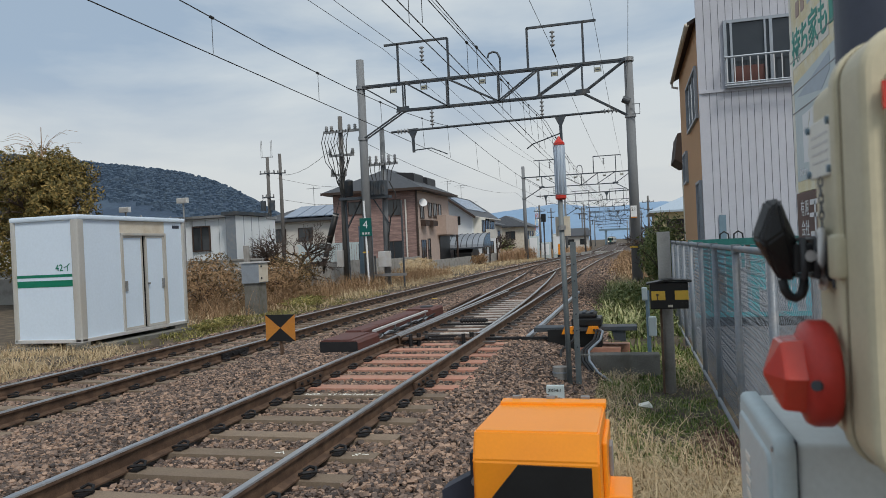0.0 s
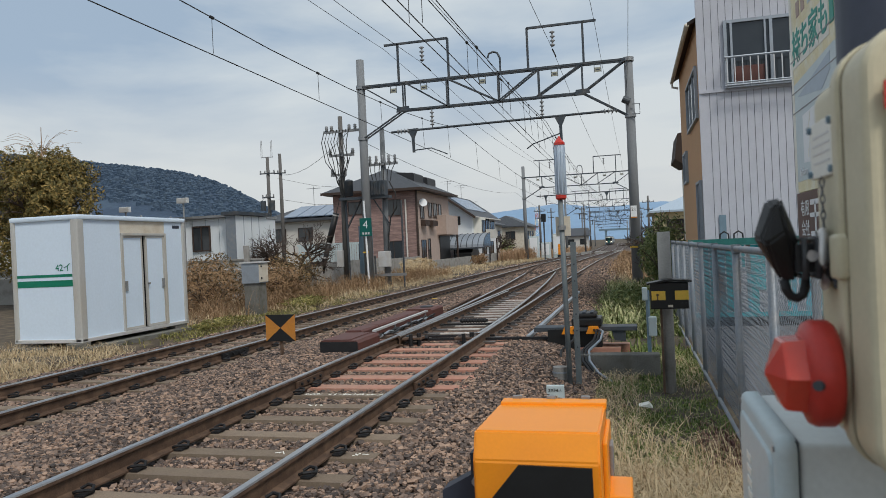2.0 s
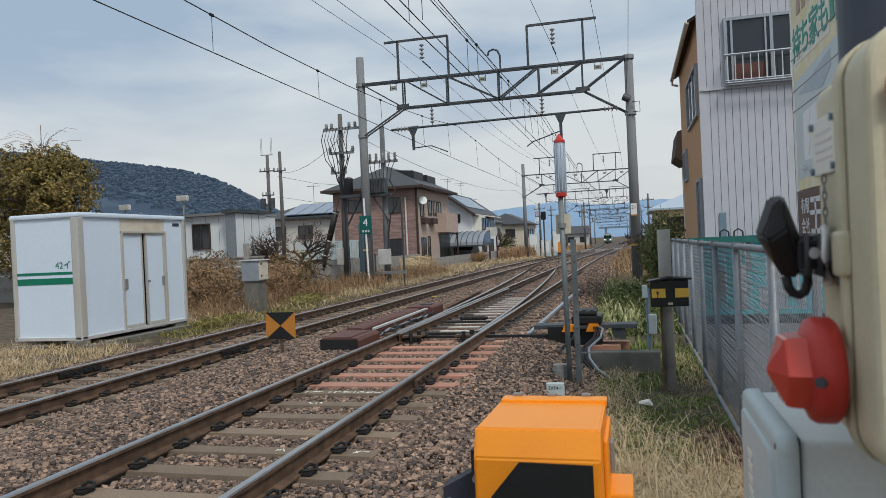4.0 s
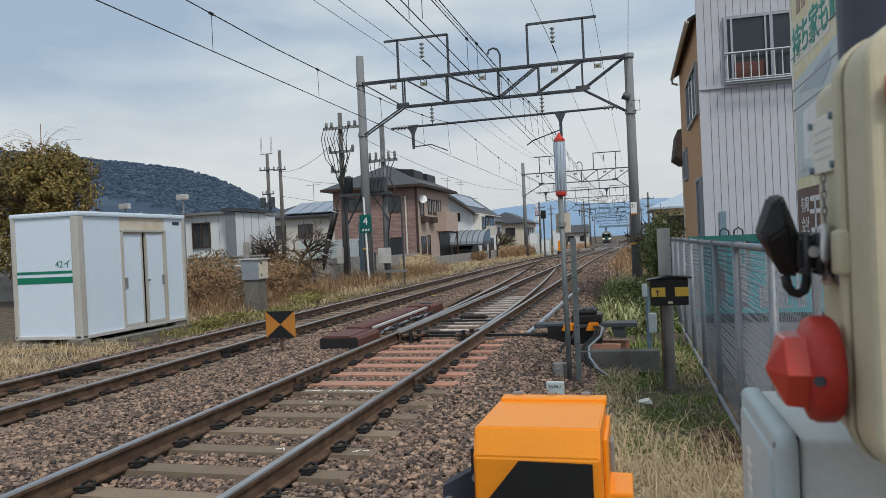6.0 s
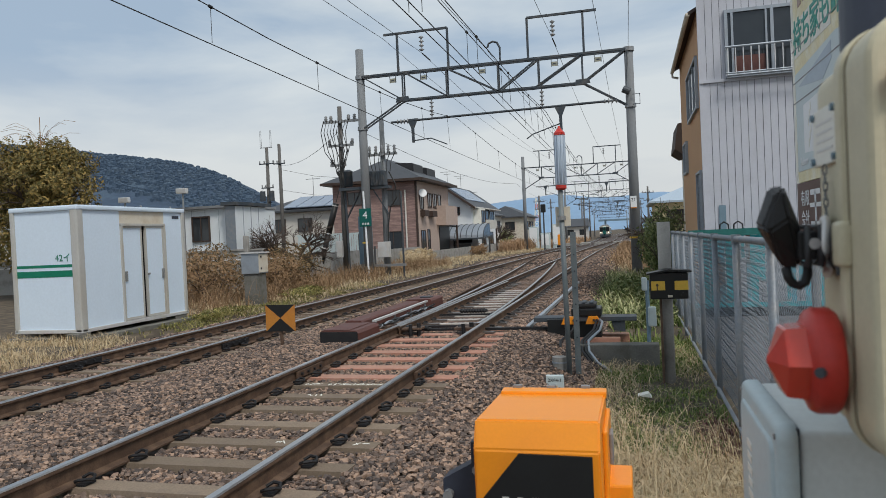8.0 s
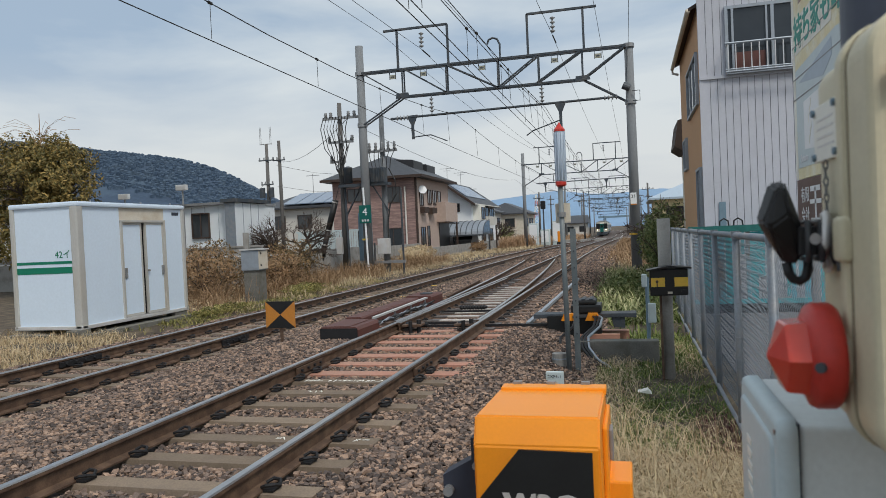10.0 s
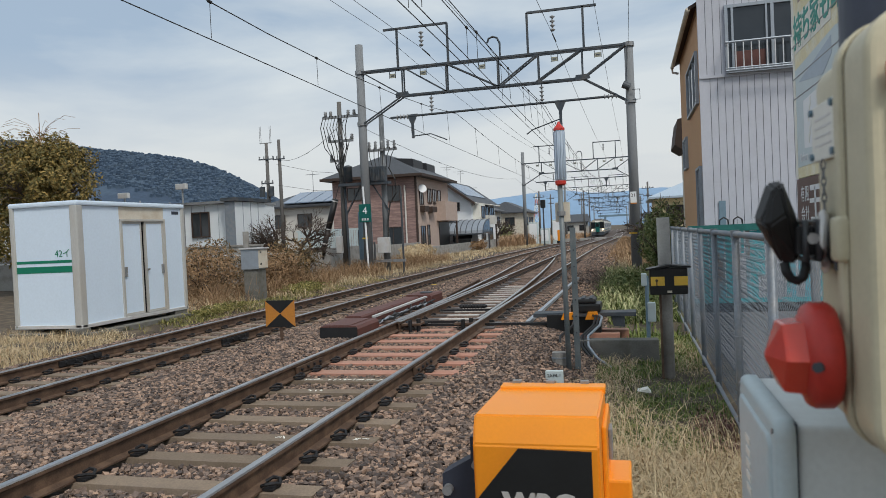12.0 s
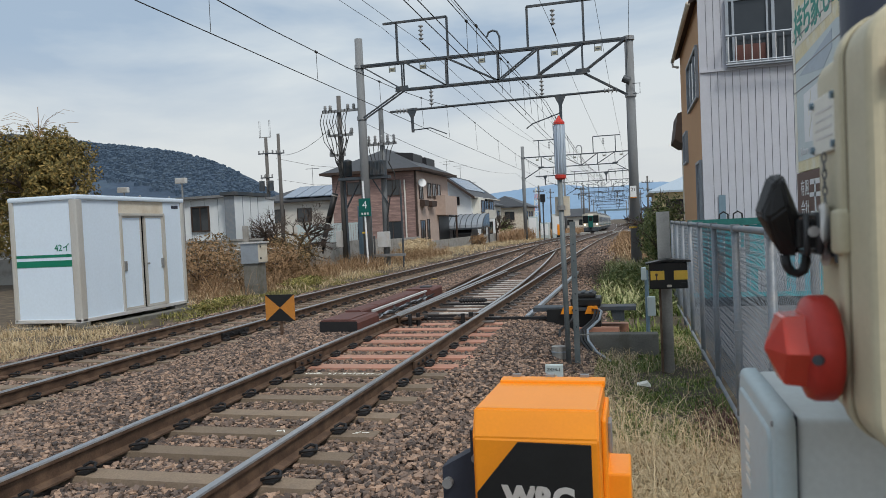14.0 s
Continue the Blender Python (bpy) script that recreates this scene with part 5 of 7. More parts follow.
# ---- diamond marker plate between the tracks ----
dm = thing("diamond_marker", "square marker plate with black and amber triangles", "marker")
x0, x1, z0, z1, y = -6.19, -5.64, 0.01, 0.47, 11.3
for nm, m, tri in (("black_triangle", "black", [(x0, z1), (x1, z1), (-5.915, 0.24)]), ("black_triangle", "black", [(x0, z0), (-5.915, 0.24), (x1, z0)]), ("amber_triangle", "amber", [(x0, z0), (x0, z1), (-5.915, 0.24)]), ("amber_triangle", "amber", [(x1, z1), (x1, z0), (-5.915, 0.24)])):
    part(nm, prism(B(), tri, y - 0.012, y), M[m], dm)
part("backing", box(B(), x0 + 0.005, x1 - 0.005, y, y + 0.01, z0 + 0.005, z1 - 0.005), M["steel"], dm)
part("stake", box(B(), -5.945, -5.90, y + 0.01, y + 0.05, -0.7, 0.3), M["rail_side"], dm, "rusty iron stake")

# ---- flashing signal stick and its neighbour post ----
st = thing("signal_stick", "tall post topped by a long white signal tube with red cap", "signal")
y = 9.6
part("post", tube(B(), (-0.86, y, -0.7), (-0.885, y, 2.12), 0.034, n=14), M["post_dark"], st, smooth=True)
tube_ob = part("light_tube", lathe(B(), [(0.03, 2.10), (0.068, 2.12), (0.068, 2.78), (0.06, 2.79)], (-0.868, y, 0), n=20), M["tube_blue"], st, "pale bluish ribbed light tube", True)
for i in range(10):
    a = i * math.pi / 5
    part("rib", tube(B(), (-0.868 + 0.069 * math.cos(a), y + 0.069 * math.sin(a), 2.14), (-0.868 + 0.069 * math.cos(a), y + 0.069 * math.sin(a), 2.77), 0.007, n=5), M["tube_blue"], tube_ob)
part("cap", lathe(B(), [(0.074, 2.78), (0.074, 2.81), (0.03, 2.86), (0.01, 2.90)], (-0.868, y, 0), n=16), M["red"], st, "red pointed cap")
part("base_ring", lathe(B(), [(0.05, 2.06), (0.072, 2.08), (0.072, 2.12), (0.06, 2.13)], (-0.872, y, 0), n=16), M["red_base"], st, "dull red base ring")
part("back_plate", box(B(), -0.965, -0.77, y + 0.05, y + 0.06, 1.58, 1.84, 0.003), M["cream"], st)
part("clamp", tube(B(), (-0.88, y, 1.66), (-0.88, y, 1.72), 0.055, n=10), M["steel"], st)
sp = thing("angle_post", "galvanised steel angle post with bolt holes", "post")
part("web", box(B(), -0.79, -0.715, 9.68, 9.688, -0.7, 1.5), M["post_dark"], sp)
part("flange", box(B(), -0.79, -0.782, 9.688, 9.75, -0.7, 1.5), M["post_dark"], sp)
for i in range(6):
    part("bolt", tube(B(), (-0.75, 9.67, 0.1 + i * 0.22), (-0.75, 9.69, 0.1 + i * 0.22), 0.012, n=6), M["steel_dark"], sp)
tg = thing("cable_marker", "small grey-green tag box lettered with a circuit name", "marker box")
part("box", box(B(), -1.06, -0.85, 8.6, 8.68, -0.48, -0.20, 0.01), M["pale"], tg)
letters("2XF4-1", 0.055, pose(-0.955, 8.596, -0.255, 90, 0, 0), M["black"], "lettering", tg, 0.001)
part("slot", box(B(), -0.99, -0.92, 8.594, 8.6, -0.345, -0.315), M["cream"], tg)
ss = thing("pipe_stub", "short concrete pipe stub with a wire band", "pipe")
part("pipe", tube(B(), (-1.0, 9.75, -0.65), (-1.0, 9.75, -0.17), 0.10, n=16), M["concrete"], ss, smooth=False)
part("band", tube(B(), (-1.0, 9.75, -0.25), (-1.0, 9.75, -0.23), 0.106, n=16), M["galv"], ss)

# ---- black and yellow telephone box on a post ----
bb = thing("equipment_box", "black equipment box with two yellow panels on a worn post", "equipment box")
y = 10.0
part("post", tube(B(), (0.42, y + 0.2, -0.8), (0.42, y + 0.2, 1.58), 0.085, n=12), M["concrete"], bb, "weathered grey post", True)
part("rail_post", box(B(), 0.33, 0.36, y + 0.05, y + 0.12, -0.8, 0.6), M["rail_side"], bb, "rusty angle iron")
part("case", box(B(), 0.21, 0.69, y - 0.12, y + 0.1, 0.56, 0.91, 0.015), M["black"], bb)
part("lid", prism(B(), [(0.17, 0.905), (0.45, 0.955), (0.735, 0.93), (0.735, 0.91), (0.45, 0.93), (0.17, 0.885)], y - 0.17, y + 0.14), M["black"], bb)
for a, b in ((0.225, 0.40), (0.52, 0.69)):
    part("yellow_panel", box(B(), a, b, y - 0.128, y - 0.12, 0.68, 0.80), M["yellow"], bb, "faded yellow panel")
part("lock", tube(B(), (0.30, y - 0.14, 0.75), (0.30, y - 0.12, 0.75), 0.018, n=10), M["rail_side"], bb)
part("key_slot", box(B(), 0.293, 0.307, y - 0.135, y - 0.125, 0.68, 0.74), M["rail_side"], bb)
part("name_tag", box(B(), 0.43, 0.49, y - 0.128, y - 0.12, 0.585, 0.615), M["cream"], bb)
for z in (0.62, 0.86):
    part("hinge", box(B(), 0.60, 0.68, y - 0.13, y - 0.12, z - 0.02, z + 0.02), M["rubber"], bb)
jb = thing("junction_pipe", "slim blue-grey conduit with a small junction box", "conduit")
part("conduit", tube(B(), (0.2, 11.5, -0.7), (0.2, 11.5, 0.7), 0.03, n=8), M["bluegrey"], jb)
part("box", box(B(), 0.2, 0.32, 11.4, 11.5, 0.0, 0.3, 0.02), M["pale"], jb)
part("box", box(B(), 0.12, 0.2, 11.4, 11.5, 0.55, 0.75, 0.02), M["pale"], jb)

# ---- grey roadside cabinet by the bushes ----
gc = thing("roadside_cabinet", "grey steel equipment cabinet on a concrete plinth", "cabinet")
part("body", box(B(), -11.95, -11.35, 20.4, 21.0, 0.62, 1.26, 0.015), M["galv"], gc)
part("door", box(B(), -11.37, -11.33, 20.42, 20.98, 0.65, 1.23, 0.01), M["cream"], gc)
part("roof", box(B(), -11.99, -11.29, 20.36, 21.04, 1.26, 1.30), M["alu"], gc)
for z in (0.75, 1.12):
    part("latch", box(B(), -11.335, -11.31, 20.5, 20.56, z, z + 0.06), M["black"], gc)
part("plinth", box(B(), -11.9, -11.4, 20.45, 20.95, -0.6, 0.62), M["old_concrete"], gc)
cpst = solo("marker_post", box(B(), -12.2, -12.05, 21.0, 21.15, -0.6, 1.83, 0.02), M["concrete"], "square grey concrete post beside a cabinet", "post")

# ---- chain-link fence ----
def fence():
    th = thing("chain_link_fence", "galvanised chain-link fence with round posts and top rail", "fence")
    FX, y0, y1, zt, zb = 0.95, 2.6, 18.2, 1.37, -0.5
    part("top_rail", tube(B(), (FX, y0, zt), (FX, y1, zt), 0.03, n=10), M["wire_grey"], th, smooth=True)
    part("bottom_rail", tube(B(), (FX - 0.02, y0, zb + 0.06), (FX - 0.02, y1, zb + 0.06), 0.022, n=8), M["wire_grey"], th)
    for i in range(9):
        y = 3.72 + i * 1.8
        p = part("post", tube(B(), (FX, y, -0.8), (FX, y, zt), 0.034, n=10), M["wire_grey"], th, smooth=True)
        part("post_clip", tube(B(), (FX, y, zt - 0.04), (FX, y, zt + 0.04), 0.042, n=10), M["wire_grey"], p)
        part("wire_tie", tube(B(), (FX, y, 0.38), (FX, y, 0.40), 0.042, n=8), M["wire_grey"], p)
    v, f = [], []
    pitch, r = 0.056, 0.0014
    def seg(a, b, side):
        # square wire between two points of the mesh
        d = Vector(b) - Vector(a)
        p = Vector((1, 0, 0)) * r
        q = d.cross(Vector((1, 0, 0))).normalized() * r
        k = len(v)
        for c in (Vector(a), Vector(b)):
            for s, t in ((1, 1), (-1, 1), (-1, -1), (1, -1)):
                v.append(tuple(c + p * s + q * t))
        f.extend([(k + i, k + (i + 1) % 4, k + 4 + (i + 1) % 4, k + 4 + i) for i in range(4)])
    n = int((y1 - y0) / pitch)
    rows = int((zt - zb - 0.06) / pitch)
    for i in range(n):
        y = y0 + i * pitch
        for j in range(rows):
            z = zt - j * pitch
            s = 1 if j % 2 == 0 else -1
            bow = 0.009
            a = (FX + 0.035 + bow * s, y + (pitch * 0.5 if s < 0 else 0), z)
            b = (FX + 0.035 - bow * s, y + (0 if s < 0 else pitch * 0.5), z - pitch)
            seg(a, b, s)
            a2 = (FX + 0.035 + bow * s, y + (pitch * 0.5 if s < 0 else pitch), z)
            b2 = (FX + 0.035 - bow * s, y + (pitch if s < 0 else pitch * 0.5), z - pitch)
            seg(a2, b2, s)
    ob = new("wire_mesh", sheet("wire_mesh", v, f, M["mesh_wire"]))
    ob.parent = th
    tagged(ob, "woven diamond wire mesh", kind="stuff")
fence()
# teal netting and yard behind the fence
net = thing("yard_netting", "torn turquoise netting hung on posts behind the fence", "netting")
rn = random.Random(11)
def netting():
    """Strips of netting side by side with torn lower ends, some bleached, some hidden by dead vines."""
    x, y = 1.22, 16.9
    while x < 8.0:
        w = rn.uniform(0.05, 0.16)
        top, low = 1.26 + rn.uniform(-0.03, 0.04), -0.28 + rn.uniform(-0.05, 0.12)
        if rn.random() < 0.30:
            low = rn.uniform(0.2, 0.9)
        dy = rn.uniform(-0.02, 0.02)
        part("net_strip", prism(B(), [(x, low), (x + w, low + rn.uniform(-0.06, 0.06)), (x + w + rn.uniform(-0.02, 0.02), top), (x, top)], y + dy, y + dy + 0.006), M["teal" if rn.random() < 0.55 else "tarp"], net)
        x += w + rn.uniform(0.0, 0.05)
netting()
part("net_edge", box(B(), 1.22, 8.0, 16.86, 16.90, 1.25, 1.40), M["net_green"], net, "dark green folded netting edge")
part("net_hem", box(B(), 1.22, 8.0, 16.86, 16.88, -0.32, -0.22), M["teal"], net, "bright turquoise hem")
for i in range(5):
    part("net_post", tube(B(), (1.3 + i * 1.6, 16.96, -0.6), (1.3 + i * 1.6, 16.96, 1.36), 0.03, n=8), M["galv"], net)
part("low_board", box(B(), 1.22, 8.0, 16.95, 17.0, -0.55, -0.30), M["clip"], net, "dark strip along the ground")
yard = solo("yard", box(B(), 1.3, 9.0, 2.0, 17.8, -0.62, -0.535), M["lot"], "grey gravel yard behind the fence", "yard", kind="structure")

# ---- metal-clad building beyond the fence ----
def building():
    X0, X1, Y0, Y1 = 1.69, 8.5, 17.9, 24.2
    th = thing("clad_building", "two-storey building with grey ribbed metal front and ochre side", "building")
    part("front_wall", prism(B(), [(X0, -0.6), (X1, -0.6), (X1, 8.9), (X0, 8.9)], Y0, Y0 + 0.12), M["cladding"], th)
    part("side_wall", box(B(), X0, X0 + 0.12, Y0 + 0.12, Y1, -0.6, 6.58), M["ochre"], th, "ochre rendered side wall")
    part("back_wall", box(B(), X0 + 0.12, X1, Y1 - 0.12, Y1, -0.6, 6.98), M["ochre"], th)
    part("corner_trim", box(B(), X0 - 0.015, X0 + 0.06, Y0 - 0.015, Y0 + 0.06, -0.6, 8.9), M["cladding"], th)
    x = X0 + 0.13
    i = 0
    while x < 4.9:
        part("groove", box(B(), x + 0.085, x + 0.093, Y0 - 0.004, Y0 + 0.001, -0.6, 4.80), M["steel_dark"], th)
        part("groove", box(B(), x + 0.025, x + 0.033, Y0 - 0.004, Y0 + 0.001, 4.88, 8.85), M["steel_dark"], th)
        x += 0.16
    part("flashing", box(B(), X0 - 0.02, 5.2, Y0 - 0.045, Y0 + 0.002, 4.80, 4.86), M["cladding"], th)
    w = part("window", box(B(), 2.34, 4.2, Y0 - 0.03, Y0 - 0.015, 4.99, 6.36), M["glass"], th)
    for a, b, c, d in ((2.26, 4.28, 6.36, 6.43), (2.26, 4.28, 4.92, 4.99), (2.26, 2.33, 4.99, 6.36), (4.2, 4.28, 4.99, 6.36), (2.40, 2.45, 4.99, 6.36), (3.24, 3.31, 4.99, 6.36), (3.13, 3.17, 4.99, 6.36)):
        part("window_frame", box(B(), a, b, Y0 - 0.08, Y0 - 0.01, c, d), M["galv"], w)
    part("curtain", box(B(), 2.46, 3.12, Y0 - 0.035, Y0 - 0.031, 5.0, 5.36), M["brown"], w, "reddish brown curtain")
    rl = part("window_rail", tube(B(), (2.22, Y0 - 0.32, 5.52), (4.3, Y0 - 0.32, 5.52), 0.026, n=8), M["galv"], th)
    for z in (4.93, 4.88):
        part("lower_rail", tube(B(), (2.22, Y0 - 0.32, z), (4.3, Y0 - 0.32, z), 0.018, n=8), M["galv"], rl)
    for i in range(13):
        part("baluster", tube(B(), (2.28 + i * 0.165, Y0 - 0.32, 4.88), (2.28 + i * 0.165, Y0 - 0.32, 5.52), 0.013, n=6), M["alu"], rl)
    for z in (4.93, 5.52):
        part("bracket", tube(B(), (2.28, Y0 - 0.32, z), (2.28, Y0, z), 0.018, n=6), M["alu"], rl)
    part("sill_flashing", box(B(), 2.26, 4.4, Y0 - 0.12, Y0, 4.86, 4.89), M["galv"], th)
    for a, b, c, d, nn in ((18.35, 21.1, 4.37, 5.5, 2), (22.1, 23.2, 3.1, 3.9, 1), (18.15, 19.1, 1.0, 2.75, 1)):
        window_on(th, "-x", a, b, c, d, X0, "galv", nn)
    part("roof", prism(B(), [(X0 - 0.20, 6.46), (X0 - 0.20, 6.54), (X0 + 3.3, 8.35), (X1, 8.5), (X1, 8.4), (X0 + 3.3, 8.25)], Y0 + 0.13, Y1 + 0.35), M["wood_dark"], th)
    part("gutter", tube(B(), (X0 - 0.21, Y0 + 0.13, 6.47), (X0 - 0.21, Y1 + 0.3, 6.45), 0.055, n=10), M["cream"], th, "weathered beige gutter", True)
    part("gutter_elbow", pipe(B(), [(X0 - 0.21, Y1 + 0.25, 6.42), (X0 - 0.2, Y1 + 0.25, 6.3), (X0 - 0.03, Y1 + 0.2, 6.24)], 0.04, 6), M["alu"], th)
    part("wall_plate", box(B(), 2.0, 2.15, Y0 - 0.03, Y0 - 0.02, 1.0, 1.95), M["bluegrey"], th, "blue-grey plate on the cladding")
    for x in (2.05, 2.35):
        part("pipe_loop", pipe(B(), [(x - 0.1, Y0 - 0.4, 1.3), (x - 0.09, Y0 - 0.4, 1.5), (x, Y0 - 0.4, 1.56), (x + 0.09, Y0 - 0.4, 1.5), (x + 0.1, Y0 - 0.4, 1.3)], 0.02, 6), M["rubber"], th)
building()
aw = thing("dark_gable", "dark brown eaves of a neighbouring house", "house")
part("roof_edge", prism(B(), [(1.62, 4.25), (1.9, 4.05), (4.5, 4.05), (4.5, 5.75), (1.75, 5.15)], 27.0, 29.5), M["wood_dark"], aw)
part("wall", box(B(), 2.0, 4.5, 27.3, 29.3, -0.6, 4.05), M["cream"], aw)

# ---- advertising board ----
def board():
    """Stands along the line, so its face looks across the tracks."""
    th = thing("advertising_board", "faded yellow advertising board with green writing over a brown panel", "sign board")
    x, ya, yb = 2.0, 6.0, 9.72
    def face(nm, y0, y1, z0, z1, m, proud=0.006, label=""):
        return part(nm, box(B(), x - proud, x, y0, y1, z0, z1), M[m], th, label)
    part("panel", box(B(), x, x + 0.04, ya, yb, 1.97, 5.4), M["straw_paint"], th)
    face("border", yb - 0.10, yb, 1.97, 5.4, "ivory", 0.004)
    part("picture", prism(B(), [(yb - 0.13, 2.10), (yb - 0.13, 3.27), (yb - 1.9, 3.36), (ya + 0.2, 3.2), (ya + 0.2, 2.10)], x - 0.006, x, "x"), M["sheet_blue"], th, "pale blue and white picture of a gable")
    part("picture_roof", prism(B(), [(yb - 0.3, 3.10), (yb - 1.75, 3.30), (yb - 1.75, 3.12), (yb - 1.4, 2.98)], x - 0.009, x - 0.005, "x"), M["roof_blue"], th, "blue-grey roof in the picture")
    part("picture_wall", prism(B(), [(yb - 0.5, 2.30), (yb - 0.5, 2.85), (yb - 1.6, 2.9), (yb - 1.6, 2.25)], x - 0.009, x - 0.005, "x"), M["white"], th)
    for z in (2.93, 3.17, 3.56):
        face("seam", ya, yb, z, z + 0.012, "steel", 0.011)
    for i in range(6):
        face("picture_line", yb - 0.75 - 0.05 * (i % 3), yb - 0.72 - 0.05 * (i % 3), 2.34 + 0.08 * i, 2.44 + 0.08 * i, "ivory", 0.012)
    for i, ch in enumerate("持ち家も"):
        face("lettering_ground", yb - 0.52 - 0.41 * i, yb - 0.13 - 0.41 * i, 3.46, 3.88, "ivory", 0.005)
        letters(ch, 0.43, pose(x - 0.007, yb - 0.325 - 0.41 * i, 3.67, 90, 0, -90), M["board_green"], "lettering", th, 0.003, 0.006)
    for y0, y1, z0, z1 in ((7.78, 7.92, 3.55, 3.80), (7.60, 7.72, 3.50, 3.82), (7.30, 7.52, 3.48, 3.84)):
        face("unread_mark", y0, y1, z0, z1, "board_green", 0.008)
    for y0, m in ((9.35, "pink_tile"), (9.1, "pink_tile"), (8.8, "sheet_blue")):
        face("blossom", y0 - 0.16, y0, 4.02, 4.20, m, 0.006)
    letters("Before", 0.14, pose(x - 0.012, yb - 0.48, 2.20, 90, 0, -90), M["white"], "lettering", th)
    part("lower_panel", box(B(), x, x + 0.04, ya, yb, 1.20, 1.96), M["sign_brown"], th, "brown lower panel with white writing")
    for i, ch in enumerate("有限会社"):
        letters(ch, 0.20, pose(x - 0.004, yb - 0.30 - 0.21 * (i % 2), 1.76 - 0.24 * (i // 2), 90, 0, -90), M["white"], "lettering", th)
    for z0, z1, y0, y1 in ((1.80, 1.86, 8.62, 9.05), (1.66, 1.71, 8.58, 9.08), (1.44, 1.50, 8.62, 9.05), (1.40, 1.84, 8.80, 8.86)):
        face("mark_bar", y0, y1, z0, z1, "white")
    for y in (ya + 0.2, yb - 0.3):
        part("leg", tube(B(), (x + 0.1, y, -0.6), (x + 0.1, y, 5.2), 0.05, n=8), M["steel"], th)
board()

# ---- orange obstacle sensor cabinet ----
def sensor():
    th = thing("sensor_cabinet", "bright orange metal sensor cabinet with a black panel", "cabinet")
    x0, x1 = -0.64, -0.15
    b = prism(B(), [(2.77, -0.1), (2.75, 0.675), (2.80, 0.782), (3.38, 0.762), (3.40, 0.74), (3.40, -0.1)], x0, x1, "x")
    bmesh.ops.bevel(b, geom=b.edges[:], offset=0.008, segments=2, affect="EDGES")
    part("housing", b, M["orange"], th)
    part("lid_lip", box(B(), x0 + 0.012, x1 + 0.006, 3.33, 3.42, 0.745, 0.778, 0.006), M["orange"], th)
    part("front_panel", prism(B(), [(x0 + 0.012, 0.46), (-0.46, 0.665), (-0.18, 0.66), (-0.18, -0.1), (x0 + 0.012, -0.1)], 2.742, 2.754), M["black"], th, "black front panel")
    for i in range(3):
        part("hinge", box(B(), x0 + 0.06 + i * 0.16, x0 + 0.10 + i * 0.16, 3.40, 3.43, 0.765, 0.790), M["steel"], th)
    part("side_flange", box(B(), x1, x1 + 0.02, 2.95, 3.36, 0.05, 0.70, 0.008), M["orange"], th)
    part("latch", box(B(), x1 + 0.02, x1 + 0.035, 3.1, 3.2, 0.52, 0.65, 0.005), M["steel"], th)
    part("side_step", box(B(), x1, x1 + 0.11, 2.98, 3.25, -0.1, 0.475, 0.01), M["orange"], th)
    letters("WRC", 0.115, pose(-0.385, 2.740, 0.445, 90, 0, 0), M["alu"], "lettering", th, 0.002, 0.007)
    br = part("mount_bracket", prism(B(), [(-0.81, 0.35), (-0.64, 0.30), (-0.64, 0.66), (-0.685, 0.66), (-0.685, 0.57), (-0.81, 0.50)], 2.9, 3.0), M["mast"], th, "dark blue mounting bracket")
    part("bolt", tube(B(), (-0.785, 2.87, 0.44), (-0.785, 2.9, 0.44), 0.022, n=10), M["steel"], br)
    part("bolt", tube(B(), (-0.66, 2.87, 0.55), (-0.66, 2.9, 0.55), 0.018, n=10), M["steel"], br)
    part("stand", tube(B(), (-0.40, 3.1, -0.8), (-0.40, 3.1, -0.1), 0.09, n=14), M["galv"], th)
sensor()

# ---- crossing device just beside the viewer, square to the line ----
def rounded(x0, x1, y0, y1, z0, z1, o, seg=4):
    b = box(B(), x0, x1, y0, y1, z0, z1)
    bmesh.ops.bevel(b, geom=b.edges[:], offset=o, segments=seg, affect="EDGES", profile=0.5)
    return b

def cushion(x0, x1, z0, z1, y0, y1, rad, lip, flat="y"):
    """A tray with a large corner radius in its face and a softer edge round it; y0 is the face, y1 the back."""
    def ring(ins, depth):
        out = []
        for cx, cz, a0 in ((x1 - rad, z1 - rad, 0), (x0 + rad, z1 - rad, 90), (x0 + rad, z0 + rad, 180), (x1 - rad, z0 + rad, 270)):
            for k in range(9):
                a = radians(a0 + k * 11.25)
                r = rad - ins
                p = (cx + r * math.cos(a), cz + r * math.sin(a))
                out.append((p[0], depth, p[1]) if flat == "y" else (depth, p[0], p[1]))
        return out
    d = 1 if y1 > y0 else -1
    b = B()
    rings = []
    for ins, depth in ((0.0, y1), (0.0, y0 + d * lip), (lip * 0.13, y0 + d * lip * 0.5), (lip * 0.5, y0 + d * lip * 0.13), (lip, y0)):
        rings.append([b.verts.new(p) for p in ring(ins, depth)])
    n = len(rings[0])
    for p, q in zip(rings, rings[1:]):
        for k in range(n):
            b.faces.new((p[k], p[(k + 1) % n], q[(k + 1) % n], q[k]))
    b.faces.new(rings[0][::-1]); b.faces.new(rings[-1])
    bmesh.ops.recalc_face_normals(b, faces=b.faces[:])
    return b

def hull(pts, bev=0.004):
    b = B()
    for p in pts:
        b.verts.new(p)
    bmesh.ops.convex_hull(b, input=b.verts[:])
    bmesh.ops.dissolve_limit(b, angle_limit=0.03, verts=b.verts[:], edges=b.edges[:])
    if bev:
        bmesh.ops.bevel(b, geom=b.edges[:], offset=bev, segments=2, affect="EDGES")
    return b

